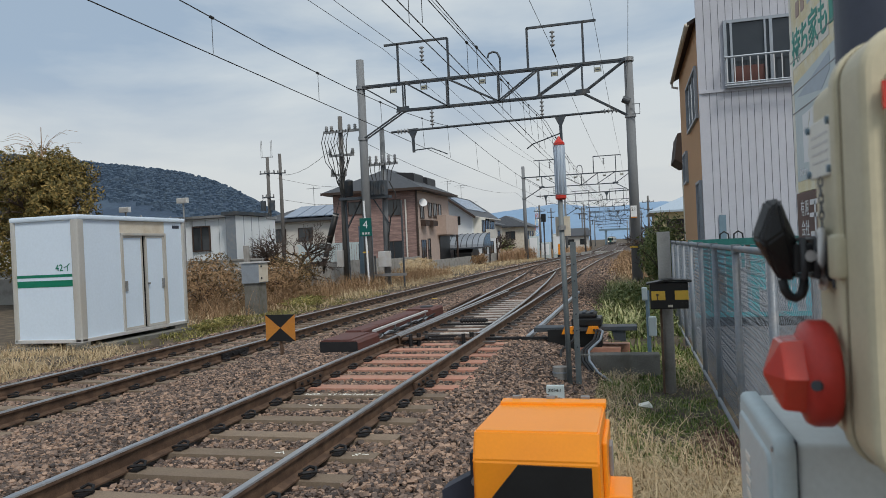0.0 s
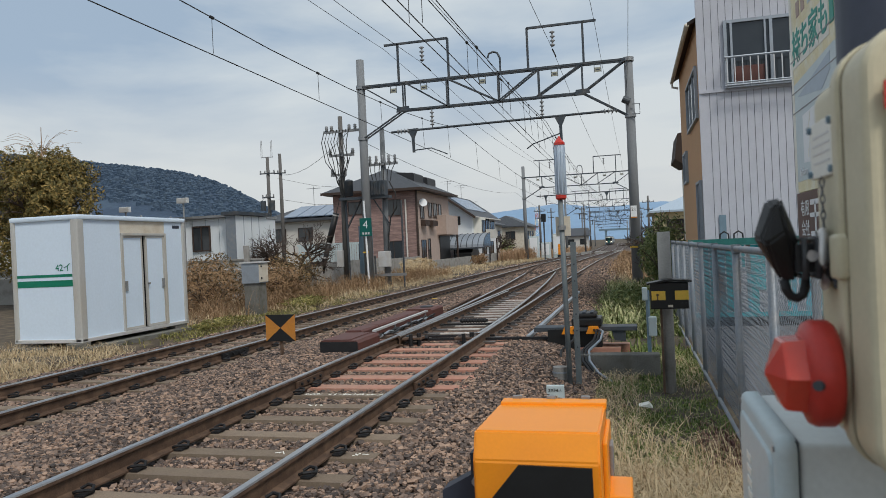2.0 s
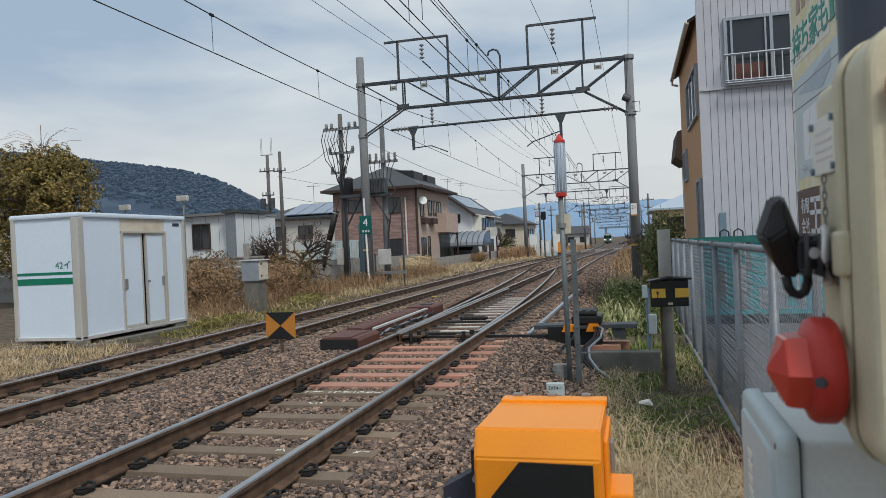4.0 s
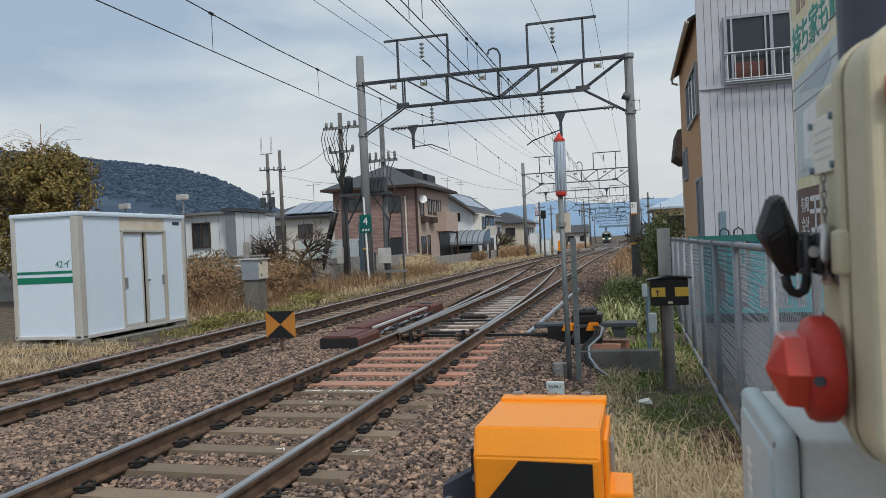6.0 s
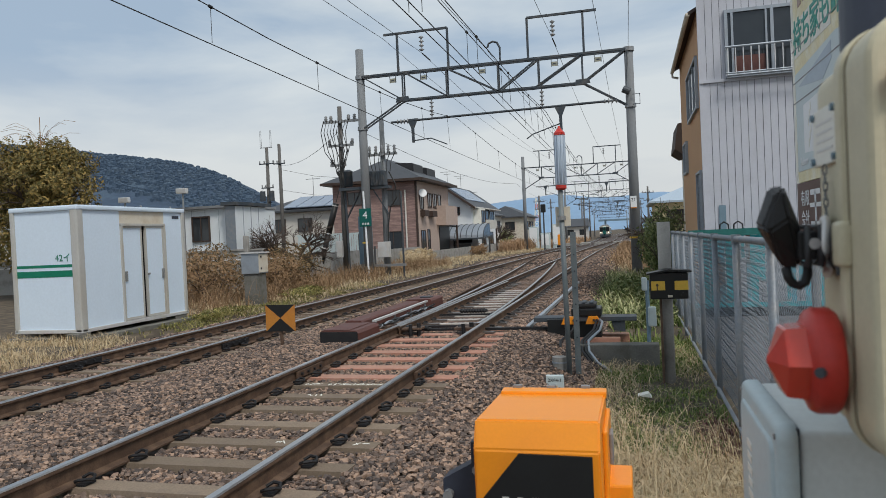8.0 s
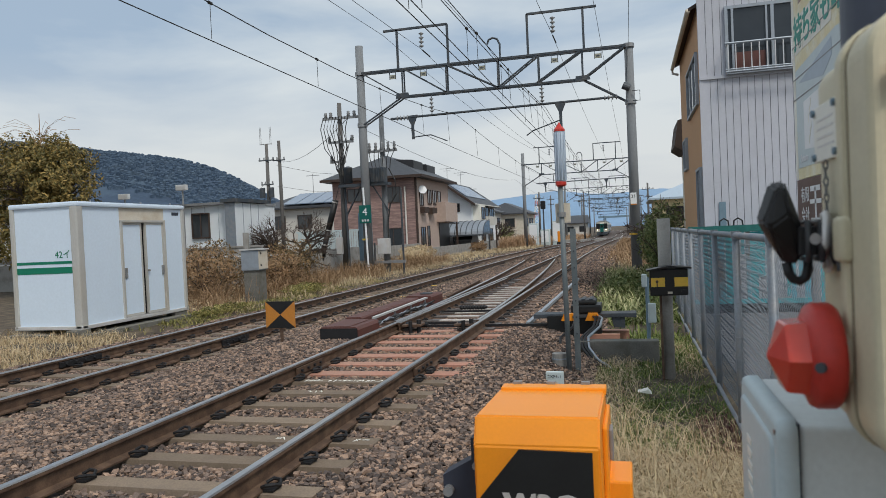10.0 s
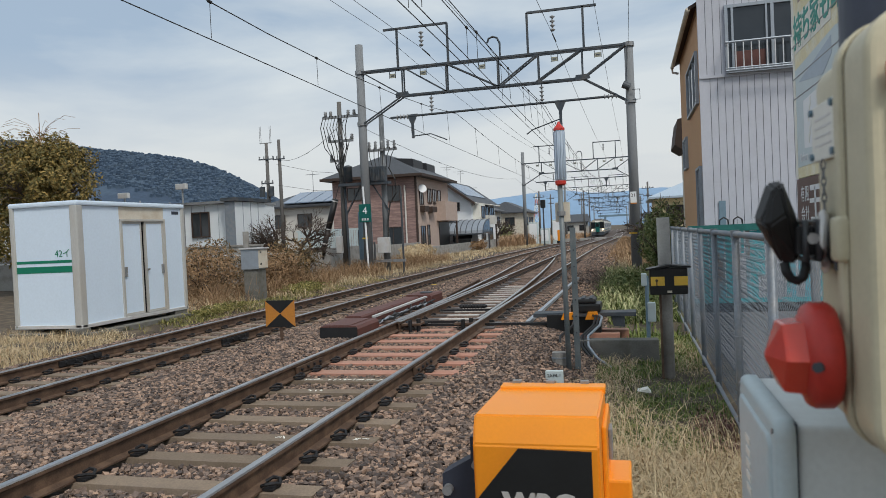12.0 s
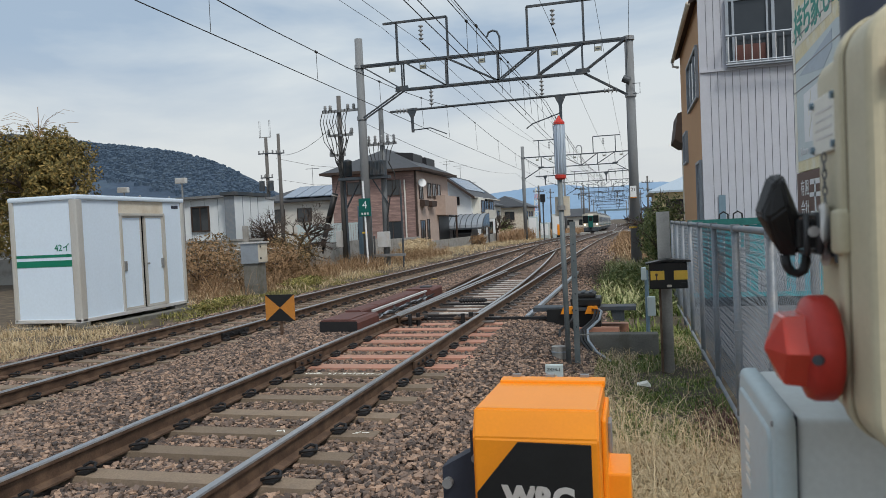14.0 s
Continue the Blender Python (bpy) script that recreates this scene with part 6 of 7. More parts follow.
def device():
    th = thing("crossing_device", "beige crossing control casing with latch, label and rounded edges", "control box")
    part("casing", cushion(0.268, 0.60, 1.205, 1.758, 0.945, 1.075, 0.056, 0.012), M["beige"], th)
    part("casing_rib", cushion(0.264, 0.60, 1.201, 1.762, 1.045, 1.072, 0.058, 0.006), M["beige"], th, "raised rib round the lid")
    part("lid_seam", cushion(0.2665, 0.60, 1.2035, 1.7595, 1.030, 1.036, 0.057, 0.001), M["beige_dark"], th, "darker beige seam round the lid")
    part("front_panel", cushion(0.292, 0.57, 1.237, 1.726, 0.934, 0.950, 0.045, 0.006), M["beige"], th, "slightly raised beige front panel", True)
    part("red_notice", box(B(), 0.287, 0.36, 0.9325, 0.937, 1.655, 1.688), M["red"], th, "red notice strip on the front")
    part("body", rounded(0.280, 0.60, 1.07, 1.25, 1.215, 1.735, 0.028, 5), M["beige"], th, smooth=True)
    part("seam_strip", box(B(), 0.276, 0.284, 1.078, 1.088, 1.26, 1.70, 0.003), M["cream"], th)
    # label plate on the side of the body
    lb = part("label_plate", box(B(), 0.274, 0.281, 1.105, 1.237, 1.596, 1.680, 0.002), M["ivory"], th, "white label plate held by four dark rivets")
    for y, z in ((1.113, 1.604), (1.229, 1.604), (1.113, 1.672), (1.229, 1.672)):
        part("rivet", tube(B(), (0.269, y, z), (0.275, y, z), 0.0055, n=10), M["bluegrey"], lb)
    for i in range(4):
        part("unread_line", box(B(), 0.2732, 0.2742, 1.125, 1.215, 1.617 + i * 0.013, 1.620 + i * 0.013), M["alu"], lb)
    # chain that holds the hasp pin
    for i in range(7):
        z = 1.588 - i * 0.012
        turn = i % 2
        ring = [(0.272 + (0 if turn else 0.003) * math.cos(a), 1.165 + (0.0035 if turn else 0) * math.cos(a), z + 0.008 * math.sin(a)) for a in [k * math.pi / 4 for k in range(9)]]
        part("chain_link", pipe(B(), ring, 0.0013, 5), M["steel"], th)
    # hasp, strap and keeper on the edge of the lid
    part("keeper", rounded(0.255, 0.30, 1.03, 1.075, 1.452, 1.512, 0.006, 2), M["beige"], th, "raised beige keeper block", True)
    part("hasp", pipe(B(), [(0.276, 1.20, 1.440), (0.262, 1.13, 1.438), (0.256, 1.10, 1.446), (0.254, 1.095, 1.475), (0.256, 1.10, 1.508), (0.262, 1.13, 1.516), (0.276, 1.20, 1.514)], 0.0062, 10), M["alu"], th, "bright bent steel hasp", True)
    part("hasp_plate", rounded(0.262, 0.281, 1.085, 1.20, 1.446, 1.506, 0.004, 2), M["clip"], th)
    part("side_strap", box(B(), 0.262, 0.272, 1.076, 1.086, 1.438, 1.512, 0.003), M["steel_dark"], th)
    # black handle with facets
    part("handle", hull([(0.178, 1.125, 1.508), (0.196, 1.125, 1.556), (0.208, 1.125, 1.558), (0.214, 1.12, 1.520), (0.186, 1.12, 1.500),
                         (0.173, 1.155, 1.512), (0.192, 1.155, 1.566), (0.214, 1.155, 1.569), (0.238, 1.15, 1.494), (0.232, 1.15, 1.446), (0.208, 1.15, 1.446),
                         (0.182, 1.19, 1.512), (0.198, 1.19, 1.560), (0.212, 1.19, 1.560), (0.232, 1.18, 1.492), (0.226, 1.18, 1.452), (0.210, 1.18, 1.452)], 0.0035), M["rubber"], th, "faceted black rubber handle")
    part("handle_neck", rounded(0.226, 0.252, 1.135, 1.175, 1.458, 1.500, 0.003, 2), M["rubber"], th)
    for x in (0.238, 0.256):
        part("neck_frame", pipe(B(), [(x, 1.13, 1.452), (x, 1.13, 1.506), (x, 1.19, 1.506), (x, 1.19, 1.452), (x, 1.13, 1.452)], 0.0045, 8), M["steel_dark"], th, "dark steel frame of the handle", True)
    part("neck_bolt", tube(B(), (0.247, 1.126, 1.482), (0.247, 1.134, 1.482), 0.008, n=12), M["alu"], th)
    part("handle_tail", pipe(B(), [(0.213, 1.155, 1.448), (0.216, 1.155, 1.432), (0.222, 1.155, 1.423), (0.230, 1.155, 1.420), (0.238, 1.155, 1.425), (0.242, 1.155, 1.437), (0.242, 1.155, 1.456)], 0.007, 10), M["rubber"], th, smooth=True)
    # red lamp that points across the line
    ax, c = Vector((-1, 0, 0)), Vector((0.246, 1.09, 1.322))
    part("lamp_base", lathe(B(), [(0.068, -0.012), (0.073, -0.006), (0.073, 0.014), (0.069, 0.022), (0.060, 0.024), (0.057, 0.028)], c, ax, 40), M["red_base"], th, "dull red lamp base ring", True)
    part("lamp_lens", lathe(B(), [(0.057, 0.022), (0.054, 0.052), (0.052, 0.056), (0.003, 0.075)], c, ax, 6), M["red_lens"], th, "clear red faceted lamp lens")
    part("lamp_core", lathe(B(), [(0.030, 0.022), (0.030, 0.042), (0.012, 0.050)], c, ax, 16), M["red_base"], th, "inner red lamp insert", True)
    part("lamp_screw", tube(B(), (0.229, 1.026, 1.318), (0.222, 1.016, 1.318), 0.007, n=10), M["steel_dark"], th)
    part("lamp_socket", tube(B(), (0.25, 1.09, 1.322), (0.285, 1.09, 1.322), 0.052, n=24), M["beige"], th, smooth=True)
    # mast the casing is fixed to
    part("mast", tube(B(), (0.462, 1.42, -0.6), (0.462, 1.42, 2.6), 0.095, n=28), M["mast"], th, "dark blue-grey mast", True)
    for z in (1.30, 1.66):
        part("mast_clamp", box(B(), 0.40, 0.52, 1.25, 1.34, z - 0.03, z + 0.03, 0.004), M["steel_dark"], th)
    # pale grey box below, its lid towards the line
    gb = thing("push_button_box", "pale grey plastic box with a raised rounded lid", "control box")
    part("body", rounded(0.2455, 0.39, 1.278, 1.662, 0.70, 1.172, 0.010, 3), M["pale_body"], gb, smooth=True)
    lid = part("lid", cushion(1.266, 1.673, 0.69, 1.181, 0.211, 0.243, 0.028, 0.014, "x"), M["pale"], gb, smooth=True)
    part("lid_face", cushion(1.30, 1.64, 0.725, 1.146, 0.205, 0.215, 0.022, 0.006, "x"), M["pale"], lid, smooth=True)
    part("gasket", box(B(), 0.2415, 0.247, 1.275, 1.665, 0.698, 1.176), M["steel_dark"], gb)
    for y in (1.285, 1.655):
        part("lid_screw", tube(B(), (0.2085, y, 1.160), (0.213, y, 1.160), 0.005, n=10), M["steel"], lid)
    for i in range(5):
        part("unread_mark", box(B(), 0.2035, 0.2052, 1.50, 1.55, 1.07 - i * 0.025, 1.084 - i * 0.025), M["ivory"], lid)
device()

# ---- train on the far track ----
def train():
    th = thing("train", "white and green electric train with lit headlamps", "train")
    W, Hh = 1.45, 3.65
    for c in range(4):
        y0, y1 = c * 20.3, c * 20.3 + 19.8
        out = [(-W, 0.95), (W, 0.95), (W, 2.9), (W - 0.12, 3.25), (W - 0.55, 3.52), (-W + 0.55, 3.52), (-W + 0.12, 3.25), (-W, 2.9)]
        part("car_body", prism(B(), out, y0, y1), M["train_cream"], th)
        for s in (-1, 1):
            part("window_band", box(B(), s * W - 0.012, s * W + 0.012, y0 + 1.2, y1 - 1.2, 1.85, 2.75), M["train_glass"], th)
            part("green_band", box(B(), s * W - 0.01, s * W + 0.01, y0 + 0.1, y1 - 0.1, 1.2, 1.42), M["green_sign"], th)
            part("orange_band", box(B(), s * W - 0.011, s * W + 0.011, y0 + 0.1, y1 - 0.1, 1.12, 1.2), M["amber"], th)
            for k in range(3):
                part("door", box(B(), s * W - 0.018, s * W + 0.018, y0 + 2.6 + k * 6.4, y0 + 3.9 + k * 6.4, 1.0, 2.85), M["galv"], th)
        part("roof", prism(B(), [(-W + 0.10, 3.29), (W - 0.10, 3.29), (W - 0.55, 3.56), (-W + 0.55, 3.56)], y0 + 0.02, y1), M["steel_dark"], th, "dark grey roof")
        part("underframe", box(B(), -1.2, 1.2, y0 + 0.4, y1 - 0.4, 0.35, 0.95), M["clip"], th)
        for b in (2.8, 16.8):
            for k in (-1.05, 1.05):
                for s in (-0.75, 0.75):
                    part("wheel", tube(B(), (s - 0.06, y0 + b + k, 0.43), (s + 0.06, y0 + b + k, 0.43), 0.43, n=14), M["rail_dull"], th)
        part("roof_unit", box(B(), -0.9, 0.9, y0 + 7, y0 + 11, 3.52, 3.85, 0.05), M["steel"], th)
    part("front_panel", box(B(), -1.43, 1.43, -0.06, 0.0, 0.95, 3.3, 0.02), M["train_cream"], th)
    part("front_glass", box(B(), -1.28, -0.45, -0.09, -0.06, 1.85, 3.0, 0.02), M["train_glass"], th)
    part("front_glass", box(B(), 0.45, 1.28, -0.09, -0.06, 1.85, 3.0, 0.02), M["train_glass"], th)
    part("gangway_door", box(B(), -0.42, 0.42, -0.14, -0.06, 0.95, 2.95, 0.02), M["green_sign"], th, "dark green end door")
    part("door_glass", box(B(), -0.3, 0.3, -0.15, -0.14, 2.05, 2.8), M["train_glass"], th)
    part("front_mask", box(B(), -1.38, 1.38, -0.075, -0.055, 1.72, 3.06, 0.01), M["train_glass"], th)
    part("destination_box", box(B(), -0.5, 0.5, -0.1, -0.06, 3.02, 3.28), M["ivory"], th)
    for s in (-1, 1):
        part("headlamp", tube(B(), (s * 1.08, -0.12, 1.45), (s * 1.08, -0.06, 1.45), 0.14, n=14), M["lamp_on"], th, "glowing warm headlamp")
    part("skirt", box(B(), -1.3, 1.3, -0.05, 0.1, 0.25, 0.95, 0.03), M["steel_dark"], th)
    part("coupler", box(B(), -0.22, 0.22, -0.5, 0.0, 0.62, 0.95, 0.03), M["clip"], th)
    part("snow_plough", prism(B(), [(-1.2, 0.12), (1.2, 0.12), (1.2, 0.42), (-1.2, 0.42)], 0.1, 0.2), M["clip"], th)
    part("pantograph", pipe(B(), [(0, 24.5, 3.6), (0, 25.6, 4.4), (0, 24.6, 5.3), (0.6, 24.6, 5.34)], 0.04, 5), M["clip"], th)
    return th
express = train()

# ---- hills ----
def ridge_mesh(name, dist, span, heights, m, label, depth, rough):
    """A range of hills: a crest line given at a few stations along the span, falling away to both sides."""
    n = 160
    v, f = [], []
    rows = 14
    for i in range(n + 1):
        u = i / n
        x = span[0] + (span[1] - span[0]) * u
        hgt = float(np.interp(u, np.linspace(0, 1, len(heights)), heights))
        hgt += rough * (noise.noise((x * 0.008, 1, 0)) + 0.5 * noise.noise((x * 0.03, 2, 0)) + 0.35 * noise.noise((x * 0.12, 3, 0)))
        for j in range(rows + 1):
            s = j / rows
            z = hgt * (1 - abs(2 * s - 1) ** 1.3) + rough * 0.25 * noise.noise((x * 0.01, s * 6, 4))
            v.append((x, dist + depth * (s - 0.5) * 2, z - 4 if 0 < j < rows else -10))
    w = rows + 1
    f = [(i * w + j, (i + 1) * w + j, (i + 1) * w + j + 1, i * w + j + 1) for i in range(n) for j in range(rows)]
    return tagged(new(name, sheet(name, v, f, M[m], True)), label, "hills", kind="structure")
ridge_mesh("backdrop_hill", 900, (-1500, -420), (205, 205, 204, 204, 204, 203, 201, 195, 190, 185, 180, 173, 164, 155, 147, 139, 130, 117, 95, 60, 10), "hill", "wooded hill behind the houses, coloured dark blue for haze", 320, 3.0)
ridge_mesh("backdrop_mountains", 3600, (-1700, 1500), (60, 80, 120, 150, 165, 190, 160, 175, 165, 185, 150, 120, 90), "hazy_far_hill", "mountains on the horizon, coloured pale blue for haze", 500, 8.0)
def hill_trees():
    """Single trees along the crest and over the slope that faces the line."""
    v, f = [], []
    r = random.Random(21)
    hill = bpy.data.objects["backdrop_hill"].data
    at = lambda i, j: hill.vertices[i * 15 + j].co
    for i in range(9000):
        k = r.random() * 159
        row = 7.0 if i < 1500 else 7.0 - 3.2 * r.random() ** 1.2
        a, j = int(k), min(int(row), 6)
        p = at(a, j).lerp(at(a + 1, j), k - a).lerp(at(a, j + 1).lerp(at(a + 1, j + 1), k - a), row - j)
        h, w = r.uniform(5.5, 8.5), r.uniform(2.4, 4.4)
        q = len(v)
        y, base = p.y - r.uniform(-4, 6), p.z - 4
        if i < 1500 and noise.noise((p.x * 0.02, 5, 0)) < -0.1:
            h *= 0.6
        for c in range(5):
            v.append((p.x + w * math.cos(c * 1.257), y + w * math.sin(c * 1.257), base))
        for c in range(5):
            v.append((p.x + w * 0.8 * math.cos(c * 1.257 + 0.4), y + w * 0.8 * math.sin(c * 1.257 + 0.4), base + h * 0.8))
        v.append((p.x + r.uniform(-1, 1), y, base + h))
        for c in range(5):
            d = (c + 1) % 5
            f.append((q + c, q + d, q + 5 + d, q + 5 + c)); f.append((q + 5 + c, q + 5 + d, q + 10))
    tagged(new("far_woods", sheet("far_woods", v, f, M["hazy_hill_tree"])), "trees over the slope and crest of the hill, coloured dark blue for haze", "woods", kind="stuff")
hill_trees()

# ---- loose stones of the ballast ----
def stones(name, count, y0, y1, s0, s1, seed, m, label, xs=None):
    g = np.random.default_rng(seed)
    ico = B()
    bmesh.ops.create_cube(ico, size=1.35)
    bmesh.ops.triangulate(ico, faces=ico.faces[:])
    base = np.array([vv.co[:] for vv in ico.verts])
    tri = np.array([[vv.index for vv in ff.verts] for ff in ico.faces])
    ico.free()
    y = y0 + (y1 - y0) * g.random(count) ** 1.35
    x = g.uniform(-10.0, -0.55, count) if xs is None else g.uniform(xs[0], xs[1], count)
    bx, bz = np.array([p[0] for p in BED]), np.array([p[1] for p in BED])
    z = np.interp(x, bx, bz) + 0.055
    keep = x > -1.12 * y - 0.6            # the near corner beyond the second track stays bare
    for cx, half, z0 in ((ncx, 0.75, 0.0), (fcx, 0.75, FAR_Z)):
        for rx in (cx - 0.75, cx + 0.75):
            keep &= np.abs(x - rx) > 0.09
    for cx, ys, z0 in ((ncx, near_sleepers + timbers, 0.0), (fcx, [4.6 + 0.6 * i for i in range(-6, 60)], FAR_Z)):
        ya = np.array(ys)
        d = np.abs(y[:, None] - ya[None, :]).min(1)
        keep &= ~((np.abs(x - cx) < 1.22) & (d < 0.135))
        inside = np.abs(x - cx) < 1.2
        z = np.where(inside, z0 - 0.222, z)
    keep &= ~((x > -5.17) & (x < -4.3) & (y > 11.15) & (y < 17))
    x, y, z = x[keep], y[keep], z[keep]
    n = len(x)
    s = g.uniform(s0, s1, n)
    sc = np.stack([s * g.uniform(0.8, 1.3, n), s * g.uniform(0.7, 1.2, n), s * g.uniform(0.5, 0.8, n)], 1)
    v = base[None] * (1 + g.uniform(-0.38, 0.30, (n, 8))[..., None]) * sc[:, None, :]
    a, b = g.uniform(0, 6.28, n), g.uniform(-0.7, 0.7, n)
    ca, sa, cb, sb = np.cos(a), np.sin(a), np.cos(b), np.sin(b)
    vx, vy, vz = v[..., 0], v[..., 1], v[..., 2]
    vy, vz = vy * cb[:, None] - vz * sb[:, None], vy * sb[:, None] + vz * cb[:, None]
    vx, vy = vx * ca[:, None] - vy * sa[:, None], vx * sa[:, None] + vy * ca[:, None]
    P = np.stack([vx + x[:, None], vy + y[:, None], vz + (z + s * 0.25 + g.uniform(-0.01, 0.02, n))[:, None]], 2).reshape(-1, 3)
    F = (tri[None] + 8 * np.arange(n)[:, None, None]).reshape(-1, 3)
    me = bpy.data.meshes.new(name)
    me.vertices.add(len(P)); me.vertices.foreach_set("co", P.astype(np.float32).ravel())
    me.loops.add(F.size); me.loops.foreach_set("vertex_index", F.astype(np.int32).ravel())
    me.polygons.add(len(F)); me.polygons.foreach_set("loop_start", np.arange(0, F.size, 3, dtype=np.int32))
    me.update(calc_edges=True); me.validate(); me.shade_flat()
    me.materials.append(M[m])
    return tagged(new(name, me), label, "ballast", kind="stuff")
stones("ballast_stones", 135000, 2.6, 14.0, 0.014, 0.031, 1, "stone", "loose angular grey-brown ballast stones")
stones("ballast_stones", 9000, 34.0, 62.0, 0.045, 0.075, 3, "stone", "coarse ballast stones seen at a distance")
stones("ballast_stones", 52000, 11.5, 36.0, 0.020, 0.040, 2, "stone", "loose ballast stones further along the tracks")

# ---- grass, weeds and shrubs ----
def blades(name, count, place, length, width, lean, m, label, seed, cat="grass", curl=0.5, least=0.2):
    """Many thin curved blades; place(r) gives the foot of one."""
    r = random.Random(seed)
    v, f = [], []
    for _ in range(count):
        foot = place(r)
        if foot is None:
            continue
        x, y, z = foot
        L = length * r.uniform(0.5, 1.25)
        a = r.uniform(0, 6.283)
        ln = lean * r.uniform(least, 1.2)
        dx, dy = math.cos(a), math.sin(a)
        w = width * r.uniform(0.6, 1.3)
        q = len(v)
        px, py = -dy * w, dx * w
        for t in (0, 0.4, 0.75):
            o = L * math.sin(ln * (t + curl * t * t)) * t
            hz = L * math.cos(min(1.5, ln * (t + curl * t * t))) * t
            k = 1 - 0.55 * t
            v.append((x + dx * o - px * k, y + dy * o - py * k, z + hz)); v.append((x + dx * o + px * k, y + dy * o + py * k, z + hz))
        o = L * math.sin(ln * (1 + curl)); hz = L * math.cos(min(1.52, ln * (1 + curl)))
        v.append((x + dx * o, y + dy * o, z + hz))
        f += [(q, q + 1, q + 3, q + 2), (q + 2, q + 3, q + 5, q + 4), (q + 4, q + 5, q + 6)]
    return tagged(new(name, sheet(name, v, f, M[m])), label, cat, kind="stuff")

def in_strip(x0, x1, y0, y1, dens=None):
    def place(r):
        x, y = r.uniform(x0, x1), r.uniform(y0, y1)
        if dens is not None and r.random() > dens(x, y):
            return None
        return (x, y, ground_z(x, y) - 0.02)
    return place
def patch(seed, sc, cut):
    return lambda x, y: 1.0 if noise.noise((x * sc + seed, y * sc, seed)) > cut else 0.12
# right-hand verge
blades("dry_grass", 15000, in_strip(-0.75, 1.0, 2.6, 6.6, patch(3, 1.6, -0.3)), 0.42, 0.0042, 1.35, "straw", "matted straw-coloured dry grass beside the fence", 31, least=0.85)
blades("dry_grass", 2200, in_strip(-0.7, 0.95, 2.8, 7.4), 0.55, 0.0035, 1.2, "straw", "long loose stalks lying over the matted grass", 47, least=0.5)
blades("green_grass", 9000, in_strip(-0.25, 0.97, 5.6, 9.8, patch(21, 1.3, -0.05)), 0.07, 0.007, 0.9, "grass", "low green clover on the dark soil by the fence", 46)
blades("dry_grass", 3800, in_strip(-0.9, 0.9, 6.6, 13.0, patch(7, 0.9, 0.0)), 0.30, 0.004, 1.15, "straw", "thin dry grass near the signal posts", 32, least=0.5)
blades("green_grass", 26000, in_strip(-0.55, 0.98, 5.6, 14, patch(5, 0.8, -0.1)), 0.10, 0.006, 0.95, "grass", "short green grass and clover on the verge", 33)
blades("russet_weed", 2600, in_strip(0.55, 0.98, 4.2, 8.2, patch(25, 1.8, 0.05)), 0.16, 0.004, 0.8, "russet", "reddish dead weeds at the foot of the fence", 48)
blades("green_grass", 7000, in_strip(-0.5, 0.95, 12, 30, patch(9, 0.5, -0.1)), 0.24, 0.012, 0.9, "grass", "green weeds along the foot of the fence", 34)
blades("broad_weed", 6500, in_strip(-1.0, 0.75, 15.5, 31), 0.50, 0.017, 1.1, "weed", "pale green broad-leaved weeds beside the concrete pole", 45, curl=0.8)
blades("dry_grass", 3500, in_strip(-1.2, 1.2, 22, 50, patch(11, 0.4, 0.05)), 0.40, 0.012, 1.0, "straw", "pale dry grass beside the line", 35)
blades("dry_grass", 3500, in_strip(-1.7, 0.6, 30, 110, patch(27, 0.3, 0.0)), 0.45, 0.02, 0.9, "straw", "dry grass creeping over the edge of the ballast", 43)
blades("dry_reeds", 7000, in_strip(-1.2, 3.0, 36, 120), 0.8, 0.022, 0.6, "reed", "russet dead weeds beside the rails", 44)
# left-hand verge
blades("dry_grass", 11000, in_strip(-14.5, -10.35, 9.0, 13.6, patch(13, 0.8, -0.2)), 0.25, 0.006, 1.2, "straw", "flattened straw grass round the hut", 37)
blades("green_grass", 8000, in_strip(-11.5, -10.2, 14, 30, patch(15, 0.7, -0.1)), 0.16, 0.010, 1.0, "leaf_yellow", "yellow-green weeds at the edge of the stones", 38)
blades("dry_grass", 15000, in_strip(-15.3, -10.6, 17, 44, patch(17, 0.6, -0.05)), 0.38, 0.009, 1.15, "straw", "tall pale dry grass along the railway", 39)
blades("dry_reeds", 13000, in_strip(-15.2, -11.4, 17.5, 46, patch(19, 0.5, 0.0)), 0.85, 0.008, 0.8, "reed", "russet dead weeds beside the railway", 40)
blades("dry_grass", 6000, in_strip(-15.3, -10.6, 44, 100, patch(29, 0.25, -0.1)), 0.36, 0.022, 1.0, "straw", "dry grass in front of the garden wall", 41)
blades("dry_reeds", 2600, in_strip(-15.3, -12.2, 84, 100), 1.5, 0.03, 0.5, "russet_straw", "tall russet reeds beyond the garden wall", 49)
blades("dry_reeds", 4000, in_strip(-16, -10.5, 104, 200), 1.2, 0.05, 0.5, "russet_straw", "tall pale reeds far along the line", 42)

